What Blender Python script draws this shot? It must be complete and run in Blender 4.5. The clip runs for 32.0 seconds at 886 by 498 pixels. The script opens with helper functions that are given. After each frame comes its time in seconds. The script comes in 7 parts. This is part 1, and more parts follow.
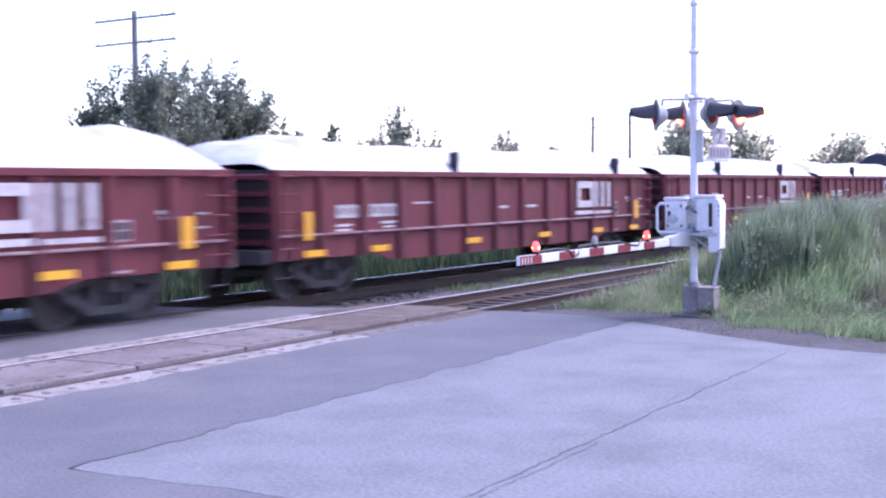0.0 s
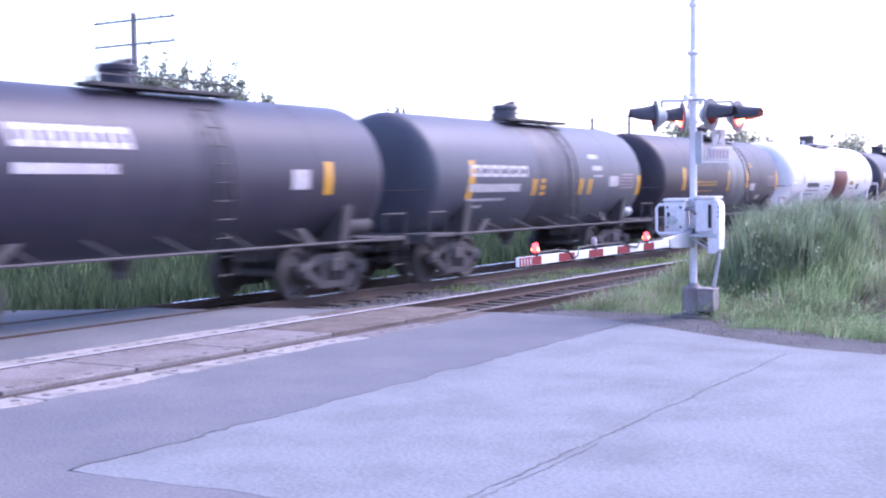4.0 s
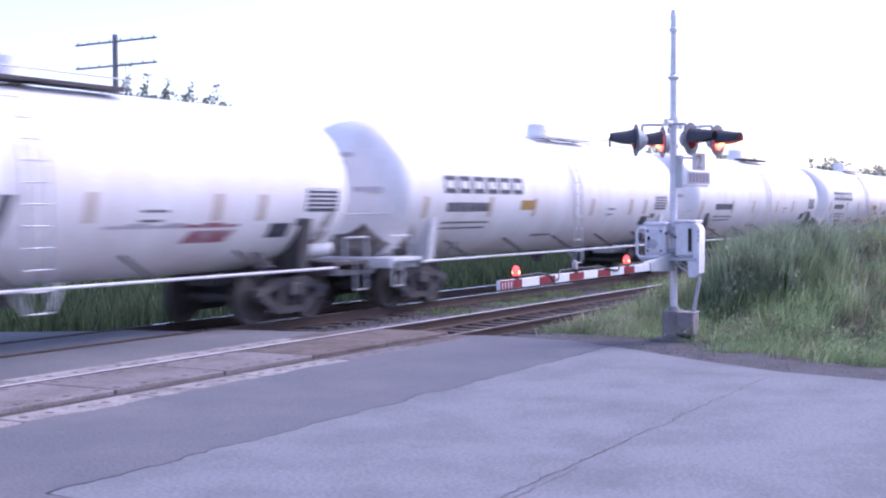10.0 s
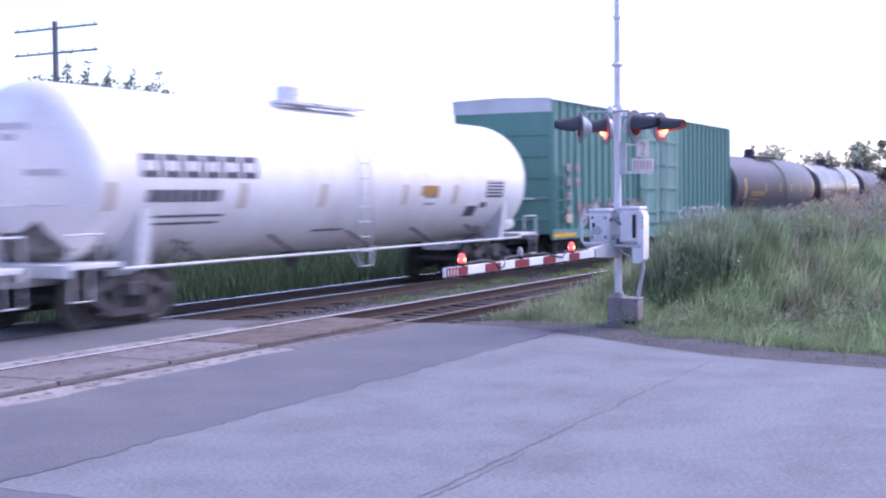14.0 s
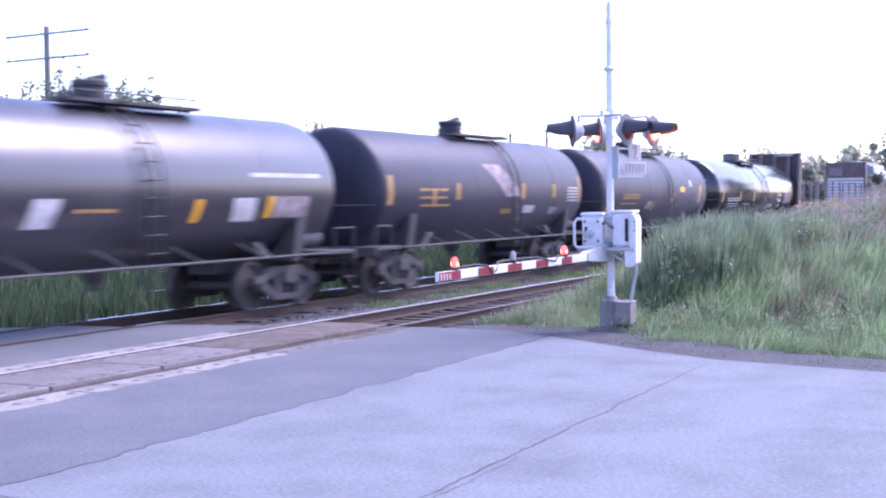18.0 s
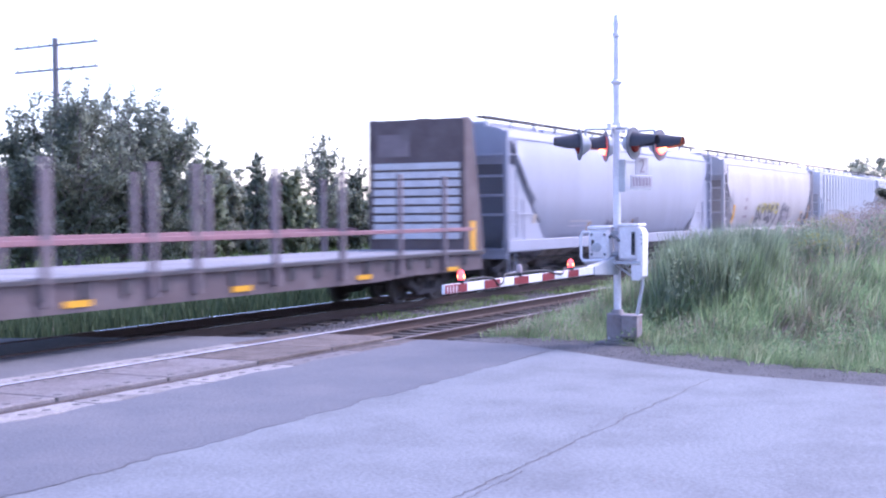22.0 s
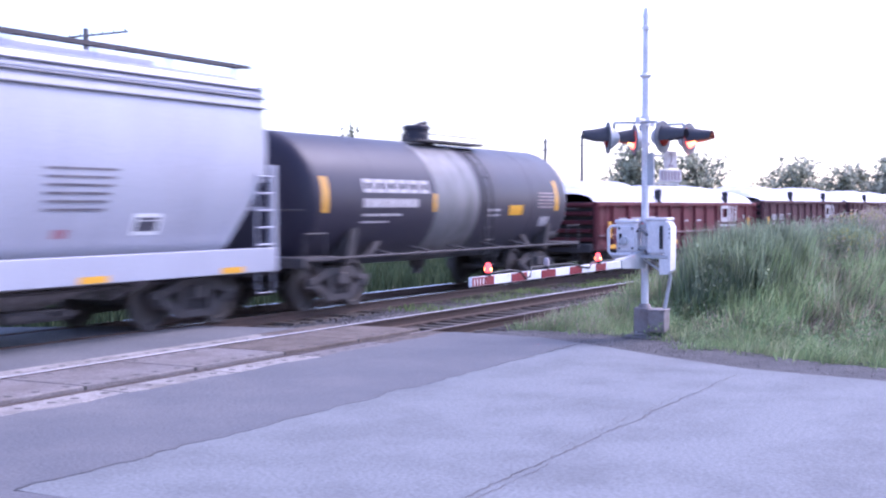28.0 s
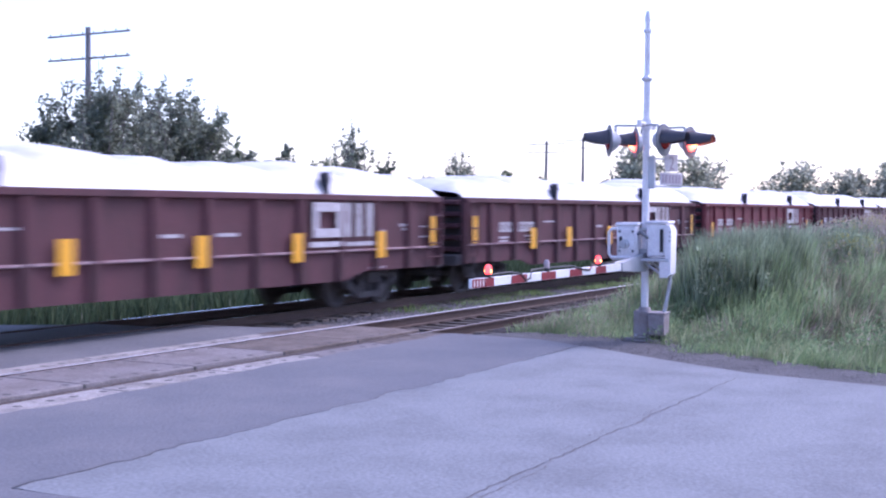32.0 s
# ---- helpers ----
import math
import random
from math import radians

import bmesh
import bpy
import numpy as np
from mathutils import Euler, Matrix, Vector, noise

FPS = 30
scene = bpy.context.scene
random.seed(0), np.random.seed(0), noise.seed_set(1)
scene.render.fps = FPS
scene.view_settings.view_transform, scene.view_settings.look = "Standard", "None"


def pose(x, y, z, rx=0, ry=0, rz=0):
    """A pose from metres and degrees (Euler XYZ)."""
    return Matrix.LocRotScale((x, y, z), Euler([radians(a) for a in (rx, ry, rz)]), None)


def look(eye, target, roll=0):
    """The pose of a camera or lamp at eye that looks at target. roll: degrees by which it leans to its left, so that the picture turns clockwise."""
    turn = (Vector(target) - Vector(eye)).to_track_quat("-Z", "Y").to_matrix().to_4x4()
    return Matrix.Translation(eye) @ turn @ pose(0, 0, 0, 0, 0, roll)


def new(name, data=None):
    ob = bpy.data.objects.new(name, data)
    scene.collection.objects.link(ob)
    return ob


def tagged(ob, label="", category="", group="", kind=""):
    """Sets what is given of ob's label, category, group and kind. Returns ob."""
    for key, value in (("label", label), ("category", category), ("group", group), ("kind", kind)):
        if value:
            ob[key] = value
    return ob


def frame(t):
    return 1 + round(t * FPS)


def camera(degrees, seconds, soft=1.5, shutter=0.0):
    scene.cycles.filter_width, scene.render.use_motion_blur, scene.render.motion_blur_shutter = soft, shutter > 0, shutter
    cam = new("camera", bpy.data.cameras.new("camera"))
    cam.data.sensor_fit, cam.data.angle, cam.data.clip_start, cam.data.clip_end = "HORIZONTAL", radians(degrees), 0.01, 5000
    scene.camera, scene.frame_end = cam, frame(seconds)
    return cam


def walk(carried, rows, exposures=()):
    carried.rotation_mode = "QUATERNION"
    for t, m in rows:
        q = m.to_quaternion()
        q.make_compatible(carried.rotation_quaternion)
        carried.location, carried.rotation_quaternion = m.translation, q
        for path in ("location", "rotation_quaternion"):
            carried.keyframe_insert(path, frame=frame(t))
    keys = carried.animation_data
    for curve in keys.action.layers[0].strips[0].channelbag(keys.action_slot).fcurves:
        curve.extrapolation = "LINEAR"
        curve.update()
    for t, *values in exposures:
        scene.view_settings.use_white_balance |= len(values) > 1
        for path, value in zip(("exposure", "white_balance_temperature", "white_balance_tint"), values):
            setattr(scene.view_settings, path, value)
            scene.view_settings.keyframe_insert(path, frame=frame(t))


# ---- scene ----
# Camera: held by hand beside the road, 2 m above the rails. Rows: seconds, yaw, pitch, roll.
PATH = [
    (0, -60.972, -2.733, 0.532),
    (0.5, -61.004, -2.811, 0.614),
    (1, -61.041, -2.837, 0.543),
    (1.5, -61.109, -2.969, 0.436),
    (2, -61.121, -3.065, 0.662),
    (2.5, -61.150, -3.104, 0.855),
    (4.5, -60.964, -2.439, 0.621),
    (5, -60.943, -2.166, 0.813),
    (5.5, -60.876, -1.987, 1.072),
    (6, -60.803, -1.855, 1.104),
    (6.5, -60.897, -1.730, 1.250),
    (7, -61.031, -1.718, 1.350),
    (7.5, -60.986, -1.851, 1.428),
    (8, -60.953, -1.791, 1.360),
    (8.5, -60.861, -1.784, 1.370),
    (9, -61.031, -1.791, 1.226),
    (9.5, -61.527, -1.656, 0.703),
    (10, -61.828, -1.677, 0.340),
    (10.5, -61.958, -1.901, 0.550),
    (11, -62.017, -2.090, 0.785),
    (11.5, -62.131, -2.383, 0.698),
    (12, -62.137, -2.505, 0.444),
    (12.5, -62.224, -2.266, 0.276),
    (13, -62.600, -2.138, 0.487),
    (13.5, -63.382, -2.156, 0.861),
    (14, -64.213, -2.242, 0.594),
    (14.5, -64.540, -2.166, 0.362),
    (16.5, -64.595, -2.318, 0.311),
    (17, -64.472, -2.350, 0.625),
    (17.5, -64.497, -2.188, 0.715),
    (18, -64.539, -2.060, 0.765),
    (18.5, -64.553, -2.102, 0.775),
    (19, -64.396, -2.102, 0.746),
    (19.5, -64.344, -2.101, 0.752),
    (20, -64.241, -2.013, 0.556),
    (20.5, -64.134, -1.694, 0.404),
    (21, -64.206, -1.671, 0.664),
    (21.5, -64.344, -1.662, 0.679),
    (22, -64.247, -1.505, 0.512),
    (22.5, -64.206, -1.582, 0.633),
    (23, -64.276, -1.646, 0.737),
    (23.5, -64.220, -1.895, 0.697),
    (24, -64.084, -2.020, 0.722),
    (24.5, -63.616, -1.876, 0.173),
    (25, -63.382, -1.647, -0.007),
    (25.5, -63.163, -1.556, 0.201),
    (27.5, -63.047, -1.913, 0.106),
    (28, -63.042, -1.829, 0.083),
    (28.5, -63.111, -1.864, 0.135),
    (29, -63.074, -1.934, 0.219),
    (29.5, -63.036, -1.902, -0.028),
    (30, -62.941, -1.841, -0.117),
    (30.5, -62.998, -1.733, -0.263),
    (31, -63.158, -1.759, -0.524),
    (31.5, -63.166, -1.748, -0.465),
    (32, -63.014, -1.770, -0.394),
]
EYE = (0.0, 0.0, 2.0)
EXPOSURE = [(0.0, 1.38, 5700, 36), (2.5, 1.43, 5700, 36), (5.0, 1.63, 5600, 36), (7.0, 1.33, 5700, 36), (8.0, 1.22, 5700, 36), (9.0, 1.0, 5700, 36), (11.0, 0.95, 5700, 36), (14.0, 1.02, 5650, 36), (16.5, 1.42, 5600, 36), (19.0, 1.58, 5600, 36), (22.0, 1.48, 5550, 36), (23.0, 1.42, 5500, 36), (25.0, 1.33, 5500, 36), (27.5, 1.33, 5600, 36), (30.0, 1.18, 5600, 36), (32.0, 1.09, 5550, 36)]
cam = camera(37.43, 32.0, soft=2.2, shutter=0.55)
walk(cam, [(t, pose(*EYE, 90 + pitch, roll, yaw)) for t, yaw, pitch, roll in PATH], EXPOSURE)

# World: pale evening overcast, one wide soft sun behind the train.
SUN_EL, SUN_AZ = 48.5, 122.0
world = bpy.data.worlds.new("evening_sky")
scene.world = world
world.use_nodes = True
wn = world.node_tree.nodes
wn.clear()
sky = wn.new("ShaderNodeTexSky")
sky.sky_type = "NISHITA"
sky.sun_disc = False
sky.sun_elevation, sky.sun_rotation = radians(SUN_EL), radians(SUN_AZ)
sky.air_density, sky.dust_density, sky.ozone_density = 1.0, 1.5, 1.0
wb = wn.new("ShaderNodeBackground")
wb.inputs["Strength"].default_value = 0.15
wo = wn.new("ShaderNodeOutputWorld")
world.node_tree.links.new(sky.outputs[0], wb.inputs[0])
world.node_tree.links.new(wb.outputs[0], wo.inputs[0])
lamp = bpy.data.lights.new("sun", "SUN")
lamp.energy, lamp.angle, lamp.color = 1.3, radians(30), (1.0, 0.96, 0.92)
sun_ob = new("sun", lamp)
sun_dir = Vector((math.sin(radians(SUN_AZ)) * math.cos(radians(SUN_EL)), math.cos(radians(SUN_AZ)) * math.cos(radians(SUN_EL)), math.sin(radians(SUN_EL))))
sun_ob.matrix_world = look(sun_dir * 50, (0, 0, 0))


# ---- materials ----
def mat(name, col, rough=0.6, metal=0.0, dirt=None, amount=0.35, scale=1.2, stretch=(1, 1, 1), bump=0.15, bscale=45.0, rnd=0.0, grain=0.12, coat=0.0, ior=1.5, sheen=0.0):
    """Two scales of variation: broad dirt and fine grain, with relief."""
    m = bpy.data.materials.new(name)
    m.use_nodes = True
    nt = m.node_tree
    n, lk = nt.nodes, nt.links
    bsdf = n["Principled BSDF"]
    bsdf.inputs["Metallic"].default_value = metal
    bsdf.inputs["Coat Weight"].default_value = coat
    bsdf.inputs["IOR"].default_value = ior
    bsdf.inputs["Sheen Weight"].default_value, bsdf.inputs["Sheen Roughness"].default_value = sheen, 0.35
    tc = n.new("ShaderNodeTexCoord")
    mp = n.new("ShaderNodeMapping")
    mp.inputs["Scale"].default_value = stretch
    lk.new(tc.outputs["Object"], mp.inputs["Vector"])
    broad = n.new("ShaderNodeTexNoise")
    broad.inputs["Scale"].default_value, broad.inputs["Detail"].default_value, broad.inputs["Roughness"].default_value = scale, 6.0, 0.62
    lk.new(mp.outputs[0], broad.inputs["Vector"])
    fine = n.new("ShaderNodeTexNoise")
    fine.inputs["Scale"].default_value, fine.inputs["Detail"].default_value = bscale, 4.0
    lk.new(tc.outputs["Object"], fine.inputs["Vector"])
    ramp = n.new("ShaderNodeMapRange")
    ramp.inputs["From Min"].default_value, ramp.inputs["From Max"].default_value = 0.42, 0.68
    ramp.inputs["To Max"].default_value = amount
    lk.new(broad.outputs["Fac"], ramp.inputs["Value"])
    mix = n.new("ShaderNodeMix")
    mix.data_type = "RGBA"
    d = dirt or tuple(c * 0.45 for c in col)
    mix.inputs["A"].default_value, mix.inputs["B"].default_value = (*col, 1), (*d, 1)
    lk.new(ramp.outputs[0], mix.inputs["Factor"])
    val = n.new("ShaderNodeMapRange")
    val.inputs["From Min"].default_value, val.inputs["From Max"].default_value = 0.3, 0.7
    val.inputs["To Min"].default_value, val.inputs["To Max"].default_value = 1 - grain, 1 + grain
    lk.new(fine.outputs["Fac"], val.inputs["Value"])
    hsv = n.new("ShaderNodeHueSaturation")
    lk.new(mix.outputs["Result"], hsv.inputs["Color"])
    if rnd:
        info = n.new("ShaderNodeObjectInfo")
        rr = n.new("ShaderNodeMapRange")
        rr.inputs["To Min"].default_value, rr.inputs["To Max"].default_value = 1 - rnd, 1 + rnd
        lk.new(info.outputs["Random"], rr.inputs["Value"])
        mul = n.new("ShaderNodeMath")
        mul.operation = "MULTIPLY"
        lk.new(val.outputs[0], mul.inputs[0])
        lk.new(rr.outputs[0], mul.inputs[1])
        lk.new(mul.outputs[0], hsv.inputs["Value"])
    else:
        lk.new(val.outputs[0], hsv.inputs["Value"])
    lk.new(hsv.outputs["Color"], bsdf.inputs["Base Color"])
    rg = n.new("ShaderNodeMapRange")
    rg.inputs["To Min"].default_value, rg.inputs["To Max"].default_value = max(0.03, rough - 0.12), min(1.0, rough + 0.12)
    lk.new(broad.outputs["Fac"], rg.inputs["Value"])
    lk.new(rg.outputs[0], bsdf.inputs["Roughness"])
    if bump:
        bp = n.new("ShaderNodeBump")
        bp.inputs["Strength"].default_value, bp.inputs["Distance"].default_value = bump, 0.02
        lk.new(fine.outputs["Fac"], bp.inputs["Height"])
        lk.new(bp.outputs[0], bsdf.inputs["Normal"])
    return m


def leaf_mat(name, col, other, rough=0.7, thin=0.25):
    """Foliage: colour varies from leaf to leaf."""
    m = bpy.data.materials.new(name)
    m.use_nodes = True
    n, lk = m.node_tree.nodes, m.node_tree.links
    bsdf = n["Principled BSDF"]
    geo = n.new("ShaderNodeNewGeometry")
    ramp = n.new("ShaderNodeMix")
    ramp.data_type = "RGBA"
    ramp.inputs["A"].default_value, ramp.inputs["B"].default_value = (*col, 1), (*other, 1)
    lk.new(geo.outputs["Random Per Island"], ramp.inputs["Factor"])
    tc = n.new("ShaderNodeTexCoord")
    patch = n.new("ShaderNodeTexNoise")
    patch.inputs["Scale"].default_value, patch.inputs["Detail"].default_value = 1.5, 3.0
    lk.new(tc.outputs["Object"], patch.inputs["Vector"])
    vary = n.new("ShaderNodeMapRange")
    vary.inputs["From Min"].default_value, vary.inputs["From Max"].default_value = 0.34, 0.66
    vary.inputs["To Min"].default_value, vary.inputs["To Max"].default_value = 0.55, 1.3
    lk.new(patch.outputs["Fac"], vary.inputs["Value"])
    hsv = n.new("ShaderNodeHueSaturation")
    lk.new(ramp.outputs["Result"], hsv.inputs["Color"])
    lk.new(vary.outputs[0], hsv.inputs["Value"])
    lk.new(hsv.outputs["Color"], bsdf.inputs["Base Color"])
    bsdf.inputs["Roughness"].default_value = rough
    bsdf.inputs["Specular IOR Level"].default_value = 0.15
    tr = n.new("ShaderNodeBsdfTranslucent")
    lk.new(hsv.outputs["Color"], tr.inputs["Color"])
    mx = n.new("ShaderNodeMixShader")
    mx.inputs[0].default_value = thin
    lk.new(bsdf.outputs[0], mx.inputs[1])
    lk.new(tr.outputs[0], mx.inputs[2])
    lk.new(mx.outputs[0], n["Material Output"].inputs["Surface"])
    return m


def glow(name, col, power):
    m = bpy.data.materials.new(name)
    m.use_nodes = True
    b = m.node_tree.nodes["Principled BSDF"]
    b.inputs["Base Color"].default_value = (*col, 1)
    b.inputs["Emission Color"].default_value = (*col, 1)
    b.inputs["Emission Strength"].default_value = power
    b.inputs["Roughness"].default_value = 0.2
    return m


ASPHALT_OLD = mat("asphalt_worn", (0.197, 0.207, 0.216), 0.85, dirt=(0.152, 0.158, 0.167), amount=0.9, scale=0.9, bump=0.45, bscale=24, grain=0.17)
ASPHALT_NEW = mat("asphalt_newer", (0.12, 0.122, 0.135), 0.82, dirt=(0.17, 0.165, 0.172), amount=0.9, scale=0.55, bump=0.5, bscale=26, grain=0.16)
CRACK = mat("crack_filler", (0.12, 0.115, 0.117), 0.85, dirt=(0.07, 0.066, 0.068), amount=0.8, scale=6, bump=0.3)
PALE_CONCRETE = mat("worn_pale_concrete", (0.34, 0.31, 0.29), 0.85, dirt=(0.17, 0.15, 0.137), amount=0.9, scale=2.3, bump=0.5, bscale=30, rnd=0.1, grain=0.25)
CONCRETE = mat("crossing_concrete", (0.215, 0.19, 0.185), 0.85, dirt=(0.13, 0.105, 0.095), amount=0.9, scale=1.1, bump=0.5, bscale=30, rnd=0.1, grain=0.22)
STAINED = mat("rust_stained_concrete", (0.15, 0.118, 0.1), 0.88, dirt=(0.075, 0.058, 0.048), amount=0.9, scale=1.6, bump=0.5, bscale=30, rnd=0.15, grain=0.25)
RUBBER = mat("flangeway_rubber", (0.05, 0.048, 0.046), 0.8, dirt=(0.1, 0.09, 0.08), bump=0.4)
RAIL_RUST = mat("rusty_rail", (0.07, 0.042, 0.032), 0.75, dirt=(0.06, 0.04, 0.032), amount=0.6, scale=3, bump=0.3)
RAIL_HEAD = mat("polished_rail_head", (0.82, 0.8, 0.82), 0.4, 0.8, amount=0.1, scale=4, bump=0.03, stretch=(0.2, 1, 1))
RAIL_BRIGHT = mat("bright_rail_head", (0.92, 0.91, 0.92), 0.24, 1.0, amount=0.1, scale=4, bump=0.0, stretch=(0.2, 1, 1))
RAIL_DULL = mat("dull_rail_head", (0.3, 0.25, 0.235), 0.5, 0.5, dirt=(0.16, 0.12, 0.105), amount=0.6, scale=4, bump=0.03, stretch=(0.2, 1, 1))
TIE = mat("old_timber_tie", (0.075, 0.06, 0.05), 0.9, dirt=(0.13, 0.11, 0.09), amount=0.6, scale=3, stretch=(3, 1, 1), bump=0.6, rnd=0.25)
BALLAST = mat("ballast_stone", (0.17, 0.158, 0.155), 0.95, dirt=(0.09, 0.08, 0.075), amount=0.7, scale=2.2, bump=1.0, bscale=28, grain=0.45)
OILY_BALLAST = mat("oily_ballast", (0.085, 0.07, 0.065), 0.95, dirt=(0.045, 0.036, 0.032), amount=0.8, scale=2.5, bump=1.0, bscale=24, grain=0.5)
GRAVEL = mat("shoulder_gravel", (0.1, 0.094, 0.096), 0.95, dirt=(0.06, 0.057, 0.058), amount=0.7, scale=2.0, bump=1.0, bscale=40, grain=0.45)
SOIL = mat("grassy_soil", (0.1, 0.11, 0.05), 0.95, dirt=(0.15, 0.13, 0.09), amount=0.7, scale=0.8, bump=0.9, bscale=20, grain=0.4)
GALV = mat("galvanised_steel", (0.52, 0.53, 0.55), 0.5, 0.35, dirt=(0.38, 0.38, 0.4), amount=0.5, scale=5, bump=0.05)
SILVER = mat("aluminium_paint", (0.82, 0.79, 0.8), 0.45, 0.1, dirt=(0.6, 0.56, 0.57), amount=0.45, scale=4, bump=0.05)
RUSTY_GALV = mat("rust_stained_steel", (0.3, 0.265, 0.265), 0.7, 0.1, dirt=(0.2, 0.15, 0.14), amount=0.7, scale=5, bump=0.15)
SIGN_PALE = mat("faded_sign_face", (0.56, 0.53, 0.56), 0.5, dirt=(0.44, 0.4, 0.43), amount=0.5, scale=5, bump=0.03)
SIGN_INK = mat("faded_sign_ink", (0.36, 0.29, 0.34), 0.5, dirt=(0.44, 0.36, 0.4), amount=0.6, scale=6, bump=0.03)
LAMP_GREY = mat("dull_grey_paint", (0.2, 0.2, 0.215), 0.6, dirt=(0.12, 0.12, 0.13), scale=5, bump=0.05)
BLACK = mat("black_paint", (0.018, 0.018, 0.02), 0.55, dirt=(0.04, 0.04, 0.04), scale=3)
RED_SHEET = mat("red_reflective", (0.22, 0.008, 0.02), 0.45, dirt=(0.15, 0.01, 0.018), scale=6, bump=0.03)
WHITE_SHEET = mat("white_reflective", (0.78, 0.78, 0.78), 0.4, dirt=(0.55, 0.55, 0.56), scale=6, bump=0.03)
RED_LIT = glow("lit_red_lens", (1.0, 0.055, 0.045), 2.2)
RED_CORE = glow("lit_lamp_core", (1.0, 0.36, 0.08), 4.0)
FLASH_LIT = glow("lit_flasher_lens", (1.0, 0.085, 0.04), 5.0)
HOOD = mat("weathered_black_hood", (0.06, 0.057, 0.068), 0.6, dirt=(0.1, 0.095, 0.11), scale=4, bump=0.05)
CLEAR_LENS = mat("pale_unlit_lens", (0.5, 0.4, 0.4), 0.2, bump=0)
RED_DARK = mat("unlit_red_lens", (0.3, 0.02, 0.02), 0.2, bump=0)
WEATHERED = mat("weathered_wood_pole", (0.3, 0.275, 0.27), 0.9, dirt=(0.2, 0.18, 0.175), scale=2, stretch=(4, 4, 0.3), bump=0.5)
BARK = mat("bark", (0.2, 0.175, 0.17), 0.95, dirt=(0.27, 0.245, 0.24), scale=4, bump=0.7)
LEAF_A = leaf_mat("tree_leaves", (0.2, 0.225, 0.175), (0.33, 0.36, 0.265), thin=0.55)
LEAF_B = leaf_mat("bush_leaves", (0.22, 0.25, 0.165), (0.36, 0.39, 0.25), thin=0.55)
# Distance haze is put into this leaf colour, paler than the foliage itself.
LEAF_HAZE = leaf_mat("hazed_far_leaves", (0.38, 0.4, 0.31), (0.52, 0.53, 0.41), thin=0.6)
REED = leaf_mat("cattail_blades", (0.21, 0.27, 0.18), (0.4, 0.46, 0.3), thin=0.5)
GRASS = leaf_mat("grass_blades", (0.2, 0.31, 0.14), (0.38, 0.47, 0.25), thin=0.5)
PALE_GRASS = leaf_mat("pale_grass_blades", (0.3, 0.36, 0.2), (0.47, 0.5, 0.31), thin=0.5)
OLIVE = leaf_mat("olive_grass_blades", (0.27, 0.27, 0.18), (0.43, 0.4, 0.28), thin=0.5)
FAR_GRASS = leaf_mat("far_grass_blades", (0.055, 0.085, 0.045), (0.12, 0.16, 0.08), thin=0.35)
LEAF_WEED = leaf_mat("weed_leaves", (0.17, 0.28, 0.14), (0.36, 0.45, 0.24), thin=0.5)
DRY = leaf_mat("dry_seed_heads", (0.36, 0.29, 0.25), (0.54, 0.45, 0.39), thin=0.45)
MEADOW = leaf_mat("meadow_blades", (0.15, 0.24, 0.09), (0.28, 0.36, 0.15), thin=0.45)
GOLDEN = leaf_mat("yellow_flowers", (0.5, 0.44, 0.12), (0.4, 0.4, 0.16), thin=0.3)
STEEL = mat("grimy_cast_steel", (0.075, 0.067, 0.07), 0.75, 0.1, dirt=(0.1, 0.088, 0.085), amount=0.7, scale=5, bump=0.3)
WHEEL = mat("wheel_steel", (0.08, 0.07, 0.067), 0.7, 0.2, dirt=(0.1, 0.083, 0.075), amount=0.6, scale=6, bump=0.2)
GON_RED = mat("gondola_oxide_red", (0.155, 0.03, 0.038), 0.72, dirt=(0.085, 0.026, 0.028), amount=0.75, scale=1.4, stretch=(1.5, 1.5, 0.5), bump=0.2, ior=1.4)
GON_BROWN = mat("gondola_faded_brown", (0.11, 0.042, 0.048), 0.75, dirt=(0.065, 0.034, 0.036), amount=0.75, scale=1.4, stretch=(1.5, 1.5, 0.5), bump=0.2, ior=1.4)
GON_DARK = mat("gondola_inner_black", (0.03, 0.025, 0.025), 0.8, bump=0.2)
SCUFF = mat("scuffed_pale_paint", (0.38, 0.32, 0.33), 0.7, dirt=(0.17, 0.08, 0.08), amount=0.9, scale=5, bump=0.1)
RUB = mat("worn_rub_rail", (0.24, 0.13, 0.14), 0.7, dirt=(0.36, 0.28, 0.29), amount=0.9, scale=4, bump=0.1)
# The lavender-grey second tone is painted in to suggest shaded folds.
TARP = mat("white_tarpaulin", (0.7, 0.69, 0.7), 0.5, dirt=(0.5, 0.48, 0.5), amount=0.7, scale=1.1, stretch=(1.6, 0.7, 1), bump=0.5, bscale=5)
STRAP = mat("dark_tarp_seam", (0.03, 0.03, 0.038), 0.8, bump=0.2)
DECAL_WHITE = mat("stencil_white", (0.56, 0.53, 0.54), 0.6, dirt=(0.3, 0.25, 0.26), amount=0.7, scale=7, bump=0)
DECAL_DARK = mat("stencil_dark", (0.05, 0.05, 0.07), 0.6, dirt=(0.18, 0.18, 0.2), amount=0.4, scale=7, bump=0)
DECAL_BLUE = mat("emblem_blue", (0.12, 0.2, 0.42), 0.6, bump=0)
DECAL_GOLD = mat("stencil_gold", (0.46, 0.26, 0.07), 0.6, dirt=(0.2, 0.13, 0.06), amount=0.5, scale=7, bump=0)
YELLOW = mat("yellow_reflector", (0.85, 0.42, 0.02), 0.35, dirt=(0.6, 0.3, 0.03), amount=0.4, scale=9, bump=0)
